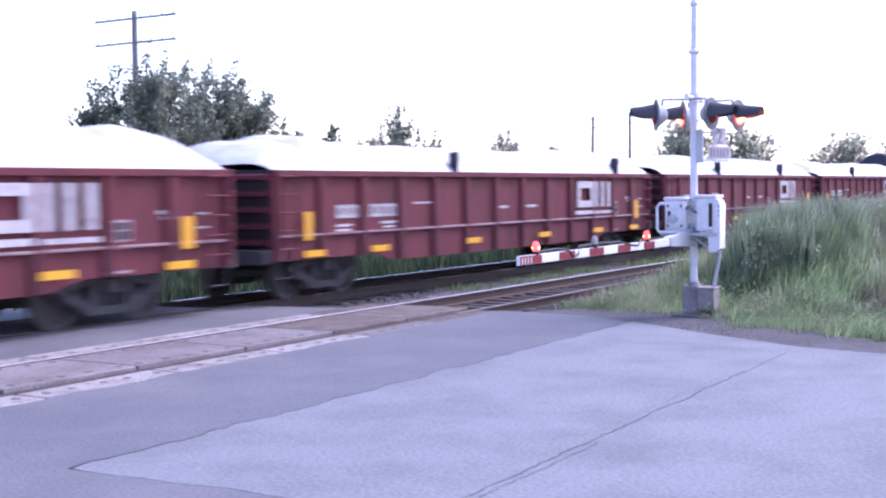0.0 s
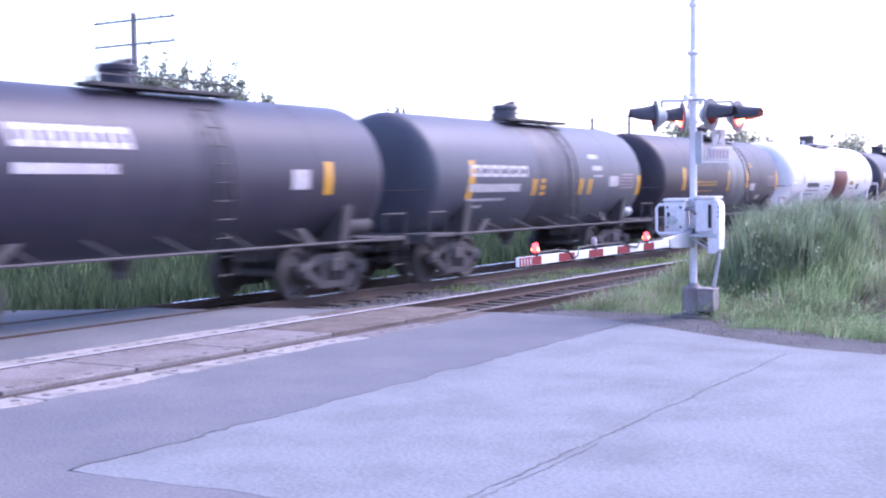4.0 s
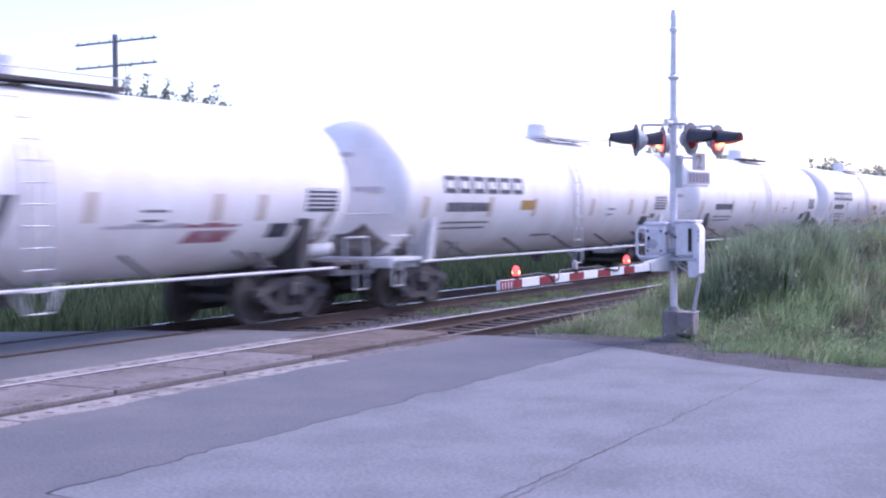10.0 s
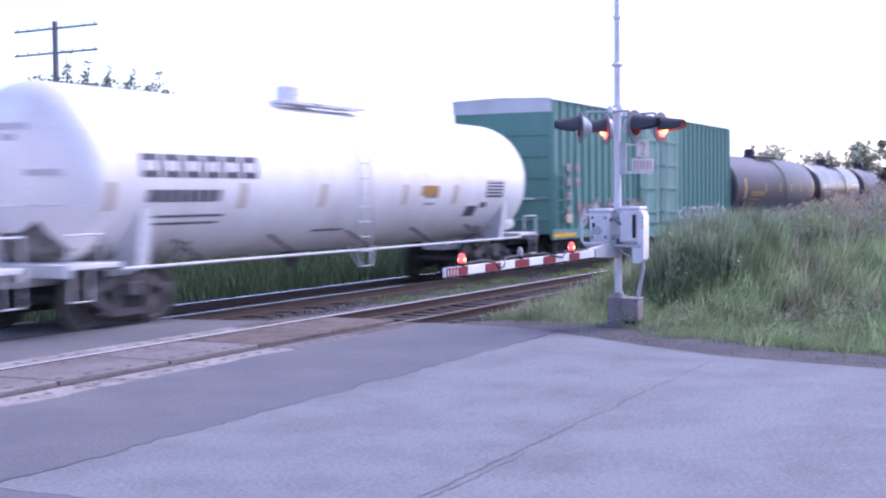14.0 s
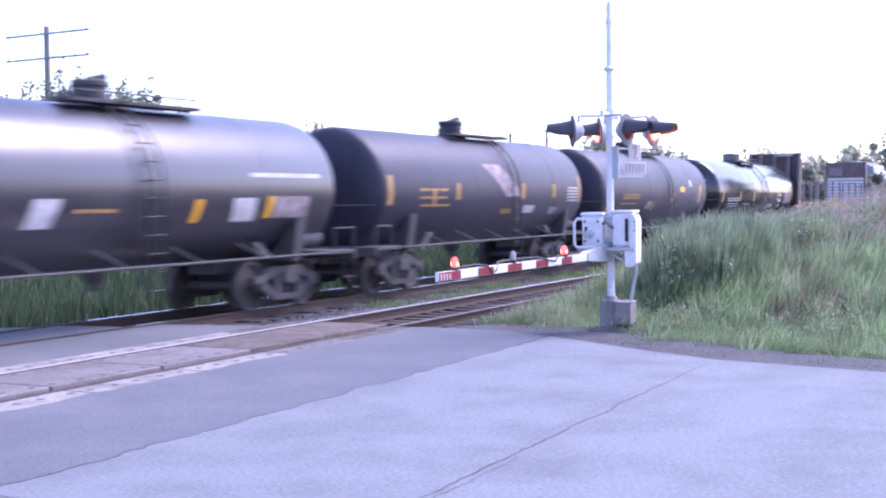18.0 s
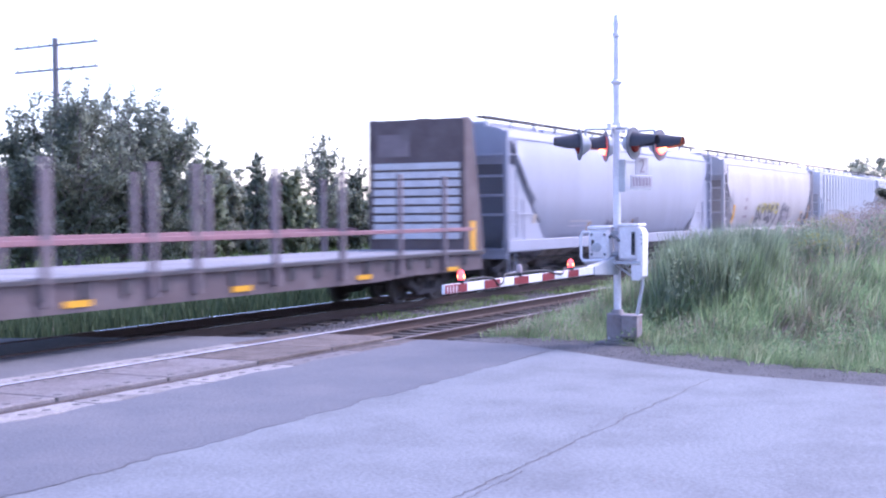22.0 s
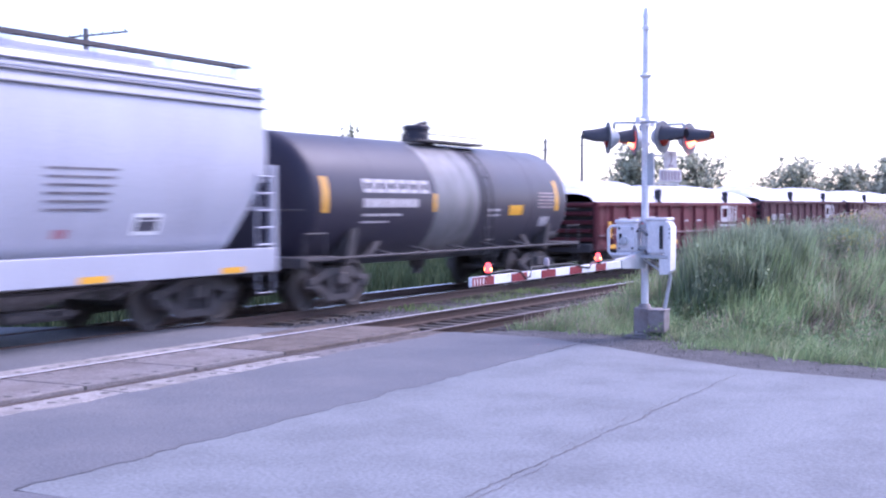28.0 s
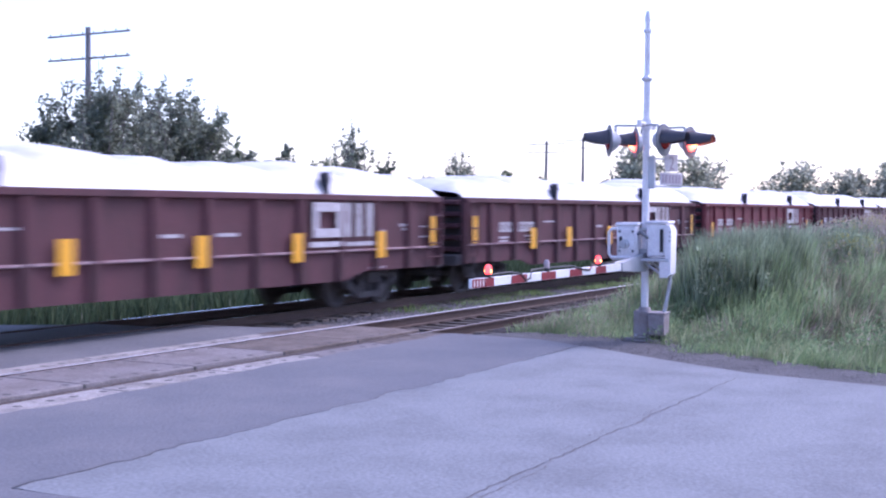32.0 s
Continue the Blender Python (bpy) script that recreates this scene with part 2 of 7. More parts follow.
CREAM = mat("faded_cream_reflector", (0.55, 0.45, 0.35), 0.5, dirt=(0.4, 0.36, 0.3), amount=0.5, scale=9, bump=0)
TANK_BLACK = mat("tank_black", (0.033, 0.029, 0.048), 0.46, dirt=(0.05, 0.045, 0.058), amount=0.6, scale=1.0, stretch=(1, 1, 0.5), bump=0.04, ior=1.38, sheen=0.1)
TANK_GLOSS = mat("tank_glossy_black", (0.016, 0.015, 0.02), 0.16, dirt=(0.03, 0.027, 0.03), amount=0.5, scale=1.0, bump=0.0, ior=1.68)
TANK_SEMI = mat("tank_satin_black", (0.03, 0.027, 0.038), 0.33, dirt=(0.045, 0.041, 0.05), amount=0.6, scale=1.0, bump=0.0, ior=1.75)
TANK_DUSTY = mat("tank_dusty_band", (0.075, 0.072, 0.09), 0.55, dirt=(0.045, 0.04, 0.05), amount=0.8, scale=2.0, stretch=(1, 1, 0.25), bump=0.05)
# Upper part of the maroon tank's band, paler than the lower.
PINKISH = mat("pale_pink_band", (0.5, 0.4, 0.41), 0.5, dirt=(0.62, 0.58, 0.58), amount=0.9, scale=2.0, stretch=(1, 1, 0.4), bump=0.04)
SPILL = mat("dark_spill_stain", (0.07, 0.055, 0.065), 0.6, dirt=(0.03, 0.026, 0.03), amount=0.7, scale=3, bump=0.05)
STAKE_BROWN = mat("stake_brown", (0.24, 0.19, 0.195), 0.75, dirt=(0.17, 0.13, 0.13), amount=0.7, scale=2.0, bump=0.2)
TANK_DUSK = mat("tank_dusky_grey", (0.05, 0.047, 0.066), 0.5, dirt=(0.085, 0.078, 0.09), amount=0.6, scale=1.0, stretch=(1, 1, 0.5), bump=0.04, ior=1.4, sheen=0.1)
TANK_SLATE = mat("tank_slate_grey", (0.075, 0.078, 0.1), 0.5, dirt=(0.11, 0.105, 0.12), amount=0.6, scale=1.0, stretch=(1, 1, 0.5), bump=0.04, ior=1.4, sheen=0.1)
TANK_BROWN = mat("tank_brown_black", (0.04, 0.032, 0.045), 0.5, dirt=(0.075, 0.062, 0.068), amount=0.6, scale=1.0, stretch=(1, 1, 0.5), bump=0.04, ior=1.4, sheen=0.1)
TANK_GREY = mat("tank_spilled_grey", (0.2, 0.195, 0.2), 0.5, dirt=(0.09, 0.085, 0.09), amount=0.8, scale=2.0, stretch=(1, 1, 0.25), bump=0.05)
TANK_WHITE = mat("tank_white", (0.88, 0.865, 0.855), 0.38, dirt=(0.72, 0.64, 0.61), amount=0.7, scale=0.7, stretch=(1, 1, 0.5), bump=0.03)
TANK_STAIN = mat("tank_soot_stain", (0.26, 0.22, 0.2), 0.7, dirt=(0.6, 0.55, 0.53), amount=1.0, scale=2.2, stretch=(1.6, 1.6, 0.5), bump=0.05)
SOOT = mat("brown_soot", (0.12, 0.1, 0.09), 0.8, dirt=(0.4, 0.36, 0.34), amount=0.9, scale=3, bump=0.05)
WHITE_STEEL = mat("white_painted_steel", (0.68, 0.68, 0.69), 0.5, dirt=(0.45, 0.42, 0.4), amount=0.6, scale=3, bump=0.1)
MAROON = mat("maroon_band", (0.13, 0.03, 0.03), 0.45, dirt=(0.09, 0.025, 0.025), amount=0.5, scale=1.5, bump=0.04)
HOP_BLUE = mat("hopper_pale_grey", (0.36, 0.37, 0.43), 0.5, dirt=(0.3, 0.29, 0.33), amount=0.5, scale=0.8, stretch=(1, 1, 0.3), bump=0.05)
BAY_GRIME = mat("grimy_outlet_bay", (0.34, 0.3, 0.3), 0.75, dirt=(0.07, 0.06, 0.06), amount=1.0, scale=2.6, stretch=(1, 1, 2.5), bump=0.2)
HOP_TAN = mat("hopper_warm_grey", (0.53, 0.49, 0.475), 0.5, dirt=(0.39, 0.34, 0.33), amount=0.5, scale=0.8, stretch=(1, 1, 0.3), bump=0.05)
HOP_WHITE = mat("hopper_white_grey", (0.66, 0.665, 0.69), 0.5, dirt=(0.42, 0.42, 0.46), amount=0.5, scale=0.8, stretch=(1, 1, 0.3), bump=0.05)
HOP_SILVER = mat("hopper_silver_grey", (0.43, 0.44, 0.5), 0.4, 0.1, dirt=(0.34, 0.335, 0.38), amount=0.5, scale=0.8, stretch=(1, 1, 0.3), bump=0.04)
BOX_GREEN = mat("boxcar_green", (0.1, 0.26, 0.215), 0.6, dirt=(0.19, 0.32, 0.3), amount=0.55, scale=1.3, stretch=(1, 1, 0.3), bump=0.1)
FLAT_BROWN = mat("flatcar_brown", (0.125, 0.09, 0.09), 0.75, dirt=(0.2, 0.16, 0.158), amount=0.7, scale=2.0, bump=0.25)
RAIL_PINK = mat("faded_reddish_paint", (0.3, 0.15, 0.16), 0.7, dirt=(0.22, 0.12, 0.12), amount=0.6, scale=3, bump=0.1)
DECK_WOOD = mat("grey_deck_planks", (0.3, 0.285, 0.29), 0.85, dirt=(0.21, 0.195, 0.195), amount=0.6, scale=2, bump=0.3, rnd=0.15)
PALE_SLAT = mat("pale_bulkhead_slats", (0.66, 0.63, 0.63), 0.8, dirt=(0.48, 0.44, 0.44), amount=0.6, scale=3, bump=0.2, rnd=0.06)
SPRAY_RED = mat("spray_paint_red", (0.33, 0.1, 0.12), 0.5, dirt=(0.5, 0.42, 0.45), amount=0.8, scale=5, bump=0)
SPRAY_PALE = mat("spray_paint_pale", (0.55, 0.52, 0.56), 0.5, dirt=(0.3, 0.22, 0.25), amount=0.8, scale=5, bump=0)
SPRAY_DARK = mat("spray_paint_dark", (0.1, 0.09, 0.11), 0.5, dirt=(0.3, 0.28, 0.3), amount=0.7, scale=5, bump=0)
SPRAY_YELLOW = mat("spray_paint_yellow", (0.52, 0.45, 0.1), 0.5, bump=0)


# ---- mesh building ----
class Shape:
    """Collects boxes, tubes, turned and extruded solids into one mesh."""

    def __init__(self):
        self.v, self.f = [], []

    def add(self, vs, fs):
        o = len(self.v)
        self.v += [tuple(p) for p in vs]
        self.f += [tuple(i + o for i in q) for q in fs]
        return self

    def box(self, x0, x1, y0, y1, z0, z1, c=0.0):
        if c <= 0:
            vs = [(x, y, z) for z in (z0, z1) for y in (y0, y1) for x in (x0, x1)]
            return self.add(vs, [(0, 2, 3, 1), (4, 5, 7, 6), (0, 1, 5, 4), (2, 6, 7, 3), (0, 4, 6, 2), (1, 3, 7, 5)])
        a = [(x0, y0 + c), (x0 + c, y0), (x1 - c, y0), (x1, y0 + c), (x1, y1 - c), (x1 - c, y1), (x0 + c, y1), (x0, y1 - c)]
        s = [(x0 + c, y0 + c), (x1 - c, y0 + c), (x1 - c, y1 - c), (x0 + c, y1 - c)]
        vs = [(*q, z0 + c) for q in a] + [(*q, z1 - c) for q in a] + [(*q, z0) for q in s] + [(*q, z1) for q in s]
        fs = [(16, 19, 18, 17), (20, 21, 22, 23)]
        for i in range(8):
            j = (i + 1) % 8
            fs.append((i, j, 8 + j, 8 + i))
        for k in range(4):
            i, j, m = 2 * k, 2 * k + 1, (2 * k + 2) % 8
            fs += [(j, i, 16 + k), (8 + i, 8 + j, 20 + k), (m, j, 16 + k, 16 + (k + 1) % 4), (8 + j, 8 + m, 20 + (k + 1) % 4, 20 + k)]
        return self.add(vs, fs)

    def rod(self, p, q, r, r2=None, n=10):
        p, q = Vector(p), Vector(q)
        r2 = r if r2 is None else r2
        d = (q - p).normalized()
        u = d.orthogonal().normalized()
        w = d.cross(u)
        vs, fs = [], []
        for c, rad in ((p, r), (q, r2)):
            for i in range(n):
                a = 2 * math.pi * i / n
                vs.append(c + (u * math.cos(a) + w * math.sin(a)) * rad)
        for i in range(n):
            j = (i + 1) % n
            fs.append((i, j, n + j, n + i))
        fs += [tuple(range(n))[::-1], tuple(range(n, 2 * n))]
        return self.add(vs, fs)

    def pipe(self, pts, r, n=8):
        """A bent round bar in one piece."""
        pts = [Vector(p) for p in pts]
        u = (pts[1] - pts[0]).orthogonal().normalized()
        vs, fs, m = [], [], len(pts)
        for k, p in enumerate(pts):
            d = (pts[min(k + 1, m - 1)] - pts[max(k - 1, 0)]).normalized()
            u = (u - d * u.dot(d)).normalized()
            w = d.cross(u)
            vs += [p + (u * math.cos(2 * math.pi * i / n) + w * math.sin(2 * math.pi * i / n)) * r for i in range(n)]
        fs = [(k * n + i, k * n + (i + 1) % n, (k + 1) * n + (i + 1) % n, (k + 1) * n + i) for k in range(m - 1) for i in range(n)]
        fs += [tuple(range(n))[::-1], tuple(range((m - 1) * n, m * n))]
        return self.add(vs, fs)

    def turn(self, prof, axis="x", at=(0, 0, 0), n=32, a0=0.0, a1=360.0):
        """prof: (radius, along) pairs, turned round an axis."""
        full = abs(a1 - a0) > 359
        m = n if full else n + 1
        vs, fs = [], []
        for r, h in prof:
            for i in range(m):
                a = radians(a0 + (a1 - a0) * i / n)
                c, s = r * math.cos(a), r * math.sin(a)
                p = {"x": (h, c, s), "y": (c, h, s), "z": (c, s, h)}[axis]
                vs.append((p[0] + at[0], p[1] + at[1], p[2] + at[2]))
        for k in range(len(prof) - 1):
            for i in range(n):
                j = (i + 1) % m
                fs.append((k * m + i, k * m + j, k * m + m + j, k * m + m + i))
        return self.add(vs, fs)

    def slab(self, poly, axis, a0, a1):
        """A flat outline, extruded along an axis from a0 to a1."""
        n = len(poly)
        put = {"x": lambda p, h: (h, p[0], p[1]), "y": lambda p, h: (p[0], h, p[1]), "z": lambda p, h: (p[0], p[1], h)}[axis]
        vs = [put(p, a0) for p in poly] + [put(p, a1) for p in poly]
        fs = [tuple(range(n))[::-1], tuple(range(n, 2 * n))] + [(i, (i + 1) % n, n + (i + 1) % n, n + i) for i in range(n)]
        return self.add(vs, fs)

    def mesh(self, name, material):
        me = bpy.data.meshes.new(name)
        me.from_pydata(self.v, [], self.f)
        bm = bmesh.new()
        bm.from_mesh(me)
        bmesh.ops.recalc_face_normals(bm, faces=bm.faces)
        bm.to_mesh(me)
        bm.free()
        me.materials.append(material)
        me.polygons.foreach_set("use_smooth", [True] * len(me.polygons))
        me.set_sharp_from_angle(angle=radians(38))
        return me


def thing(name, label, category, at=(0, 0, 0), rz=0.0, group="", kind=""):
    ob = new(name)
    ob.empty_display_size = 0.2
    ob.matrix_basis = pose(*at, 0, 0, rz)
    return tagged(ob, label, category, group, kind)


def part(name, shape, material, parent, label="", at=(0, 0, 0), rot=(0, 0, 0)):
    """One mesh object under a thing or a part; shape is a Shape or a ready mesh."""
    me = shape.mesh(name, material) if isinstance(shape, Shape) else shape
    ob = new(name, me)
    ob.parent = parent
    ob.matrix_basis = pose(*at, *rot)
    if label:
        ob["label"] = label
    return ob


def setting(name, shape, material, label, at=(0, 0, 0)):
    me = shape.mesh(name, material) if isinstance(shape, Shape) else shape
    ob = new(name, me)
    ob.matrix_basis = (RAILWAY if name in ("rail", "ballast", "pavement_3") else pose(0, 0, 0)) @ pose(*at)
    return tagged(ob, label, name.split("_")[0], "", "structure")


# ---- the large structure ----
NEAR_Y = (10.04, 11.51)
FAR_Y = (14.03, 15.53)
TRACK_Y = 14.78
CROSS_X0, CROSS_X1 = -13.0, 19.15
# The railway is laid out along x, then turned a little about a point near the signal.
RAILWAY = pose(20.0, 12.8, 0, 0, 0, -0.78) @ pose(-20.0, -12.8, 0)
rng = random.Random(7)


def smooth(a, b, t):
    t = min(1.0, max(0.0, (t - a) / (b - a)))
    return t * t * (3 - 2 * t)


def ground_z(x, y):
    """Lie of the land: level by the tracks, a low grassy bank on the near side past the road."""
    z = -0.5
    if y < 9.0:
        z = -0.2 + 0.25 * smooth(20, 25, x) + 1.1 * smooth(20.5, 33, x) * smooth(8.8, 2.5, y)
    if y > 17.5:
        z = -0.5 - 0.25 * smooth(18, 24, y)
    if abs(x) < 150 and abs(y) < 150:
        z += 0.06 * noise.noise((x * 0.35, y * 0.35, 3.0))
    return z


gx = [-2500, -900, -300, -120, -60] + [-40 + i * 1.6 for i in range(100)] + [124, 140, 170, 220, 300, 450, 700, 1200, 2500]
gy = [-2500, -900, -300, -120, -60] + [-40 + i * 1.6 for i in range(75)] + [84, 100, 130, 180, 260, 450, 900, 2500]
land = Shape()
land.add([(x, y, ground_z(x, y)) for y in gy for x in gx], [(r * len(gx) + c, r * len(gx) + c + 1, (r + 1) * len(gx) + c + 1, (r + 1) * len(gx) + c) for r in range(len(gy) - 1) for c in range(len(gx) - 1)])
setting("ground", land, SOIL, "grassy earth running level to the horizon")


def wavy(x0, x1, y, step, amp, seed):
    """A ragged line along x."""
    out, r = [], random.Random(seed)
    n = max(2, int(abs(x1 - x0) / step))
    for i in range(n + 1):
        x = x0 + (x1 - x0) * i / n
        out.append((x, y + amp * noise.noise((x * 1.3, seed, 0.0)) + r.uniform(-amp, amp) * 0.35))
    return out


# Pavement: a worn pale slab, with newer and darker asphalt along the tracks and towards the camera.
seam = wavy(7.0, 18.35, 7.02, 0.12, 0.1, 11)
left_edge = [(6.98 + 0.06 * noise.noise((y * 1.7, 5, 0)), y) for y in [4.2 + i * 0.14 for i in range(20)]]
slab = Shape().slab([(8.2, -40.0), (15.9, -40.0), (15.9, 2.0), (16.15, 3.0), (16.4, 4.0), (17.2, 5.3), (18.0, 6.4), (18.4, 7.0)] + seam[::-1][1:] + left_edge[::-1] + [(7.35, 3.6), (7.8, 2.0), (8.2, 0.0)], "z", -0.35, -0.045)
setting("pavement_1", slab, ASPHALT_OLD, "worn pale grey asphalt road slab with cracks")
dark = Shape()
dark.slab([(-13.0, -40.0), (8.15, -40.0), (8.15, 0.0), (7.75, 2.0), (7.3, 3.6)] + [(x - 0.02, y) for x, y in left_edge] + [(6.96, 7.04)] + [(x, y + 0.004) for x, y in seam[1:]] + [(18.95, 7.9), (19.15, 9.5)] + wavy(19.0, -13.0, 9.6, 0.16, 0.09, 15) + [(-13.0, 9.5)], "z", -0.35, -0.042)
setting("pavement_2", dark, ASPHALT_NEW, "newer darker asphalt beside the crossing")
mid = Shape().slab([(CROSS_X0, 12.1), (18.4, 12.1), (18.0, 13.96), (CROSS_X0, 13.96)], "z", -0.35, -0.025)
mid.slab([(CROSS_X0, 14.13), (17.4, 14.13), (17.2, 15.43), (CROSS_X0, 15.43)], "z", -0.35, -0.02)
mid.slab([(CROSS_X0, 15.62), (17.0, 15.62), (15.2, 18.5), (13.4, 30.0), (13.0, 120.0), (3.0, 120.0), (CROSS_X0, 30.0)], "z", -0.35, -0.03)
setting("pavement_3", mid, ASPHALT_NEW, "asphalt between the tracks and beyond them")
shoulder = Shape().slab([(15.9, -40.0), (17.6, -40.0), (17.3, 2.0), (17.9, 3.6), (19.3, 5.4), (20.8, 6.3), (21.4, 7.4), (20.6, 8.6), (19.15, 9.4), (18.95, 7.9), (18.35, 7.0), (17.15, 5.3), (16.35, 4.0), (15.9, 2.0)], "z", -0.35, -0.075)
setting("shoulder", shoulder, GRAVEL, "dark gravel shoulder along the asphalt edge")


def crack(path, width, seed):
    """A thin ragged band lying on the paving."""
    r, vs = random.Random(seed), []
    for x, y in path:
        w = width * r.uniform(0.25, 1.3)
        vs += [(x, y - w, 0), (x, y + w, 0)]
    return Shape().add(vs, [(2 * i, 2 * i + 2, 2 * i + 3, 2 * i + 1) for i in range(len(path) - 1)])


road_ob = bpy.data.objects["pavement_1"]
part("crack", crack(wavy(7.3, 15.8, 4.02, 0.1, 0.05, 21), 0.009, 3), CRACK, road_ob, "dark joint crack", (0, 0, -0.041))
part("crack", crack(wavy(9.8, 13.6, 4.12, 0.09, 0.06, 22), 0.003, 4), CRACK, road_ob, "", (0, 0, -0.041))
part("crack", crack(wavy(7.5, 9.6, 3.93, 0.09, 0.05, 25), 0.007, 8), CRACK, road_ob, "", (0, 0, -0.041))
part("seam_crack", crack([(x, y + 0.01) for x, y in seam[:15]], 0.008, 9), CRACK, road_ob, "", (0, 0, -0.036))
part("seam_crack", crack([(x, y) for x, y in wavy(17.0, 18.3, 7.03, 0.08, 0.05, 26)], 0.012, 10), CRACK, road_ob, "", (0, 0, -0.036))
for i0 in range(0, len(seam) - 4, 14):  # the seam is open only here and there
    piece = seam[i0:i0 + 3 + (i0 * 7) % 5]
    part("seam_crack", crack([(x, y + 0.008) for x, y in piece], 0.005, 7 + i0), CRACK, road_ob, "broken edge between two asphalt layers", (0, 0, -0.031))

# Ballast beds past the crossing.
for x0, x1 in ((19.0, 900.0), (-500.0, -13.0)):
    bed = Shape().slab([(12.15, -0.5), (12.15, -0.24), (12.5, -0.19), (13.1, -0.2), (13.3, -0.25), (16.4, -0.25), (17.0, -0.26), (18.0, -0.75)], "x", x0, x1)
    setting("ballast", bed, BALLAST, "grey crushed-stone ballast bed under the far track")
    bed2 = Shape().slab([(8.5, -0.5), (9.0, -0.27), (9.6, -0.26), (12.0, -0.25), (12.14, -0.24), (12.14, -0.5)], "x", x0 + 0.15, x1)
    setting("ballast", bed2, OILY_BALLAST, "dark oily ballast bed under the near track")


def rail_line(y, z, head, x0):
    """One running rail: foot, web and head, with a worn bright top from x0 on."""
    prof = [(-0.07, -0.18), (0.07, -0.18), (0.07, -0.165), (0.012, -0.15), (0.012, -0.045), (0.036, -0.035), (0.036, -0.003), (-0.036, -0.003), (-0.036, -0.035), (-0.012, -0.045), (-0.012, -0.15), (-0.07, -0.165)]
    rail = setting("rail", Shape().slab([(y + a, z + b) for a, b in prof], "x", -300.0, 700.0), RAIL_RUST, "rust-brown steel running rail with worn head")
    part("rail_head", Shape().slab([(y - 0.034, z - 0.008), (y + 0.034, z - 0.008), (y + 0.034, z - 0.003), (y + 0.022, z + 0.001), (y, z + 0.0025), (y - 0.022, z + 0.001), (y - 0.034, z - 0.003)], "x", x0, 700.0), head, rail, "polished running surface")


# Far rails stay plain rust before x0, standing in for the train's shadow.
for y, z, head, x0 in ((NEAR_Y[0], -0.045, RAIL_DULL, 18.6), (NEAR_Y[1], 0.0, RAIL_HEAD, -300.0), (FAR_Y[0], 0.0, RAIL_BRIGHT, 17.5), (FAR_Y[1], 0.0, RAIL_BRIGHT, 18.0)):
    rail_line(y, z, head, x0)

# ---- things by the road: the crossing signal with its gate ----
MAST = Vector((20.04, 6.58, 0.0))
sig = thing("crossing_signal", "silver crossing signal mast with red flashers and lowered striped gate", "crossing signal", (MAST.x, MAST.y, -0.1), 5.0)
# In the signal's own space x runs across the road and -y faces the near traffic.
part("mast", Shape().rod((0, 0, 0.05), (0, 0, 4.25), 0.062, 0.055, 16).rod((0, 0, 4.2), (0, 0, 5.1), 0.05, 0.042, 16).rod((0, 0, 5.1), (0, 0, 5.25), 0.052, 0.03, 16), SILVER, sig)
part("collar", Shape().turn([(0.056, 4.14), (0.088, 4.165), (0.094, 4.175), (0.094, 4.195), (0.07, 4.21), (0.055, 4.23)], "z", n=20), SILVER, sig, "flanged collar on the mast")
part("collar", Shape().turn([(0.05, 4.9), (0.062, 4.91), (0.062, 4.96), (0.05, 4.97)], "z", n=20), SILVER, sig)
part("base", Shape().box(-0.15, 0.15, -0.15, 0.15, 0.06, 0.1, 0.01).box(-0.13, 0.13, -0.1, 0.15, 0.1, 0.5, 0.015).turn([(0.1, 0.5), (0.09, 0.54), (0.07, 0.56)], "z", n=20), RUSTY_GALV, sig, "cast mast base, rust-stained")
part("footing", Shape().box(-0.35, 0.35, -0.3, 0.3, -0.3, 0.06, 0.02), CONCRETE, sig, "concrete footing")
for sx, sy in ((1, 1), (1, -1), (-1, 1), (-1, -1)):
    part("anchor_bolt", Shape().rod((sx * 0.11, sy * 0.11, 0.05), (sx * 0.11, sy * 0.11, 0.16), 0.014, n=8).rod((sx * 0.11, sy * 0.11, 0.1), (sx * 0.11, sy * 0.11, 0.125), 0.026, n=6), GALV, sig)
part("crossarm", Shape().rod((-0.5, 0, 3.46), (0.5, 0, 3.46), 0.03, n=12).rod((0, 0, 3.38), (0, 0, 3.54), 0.085, n=16).rod((-0.5, 0, 3.4), (-0.5, 0, 3.5), 0.04, n=10).rod((0.5, 0, 3.4), (0.5, 0, 3.5), 0.04, n=10), SILVER, sig, "crossarm carrying the flashers")


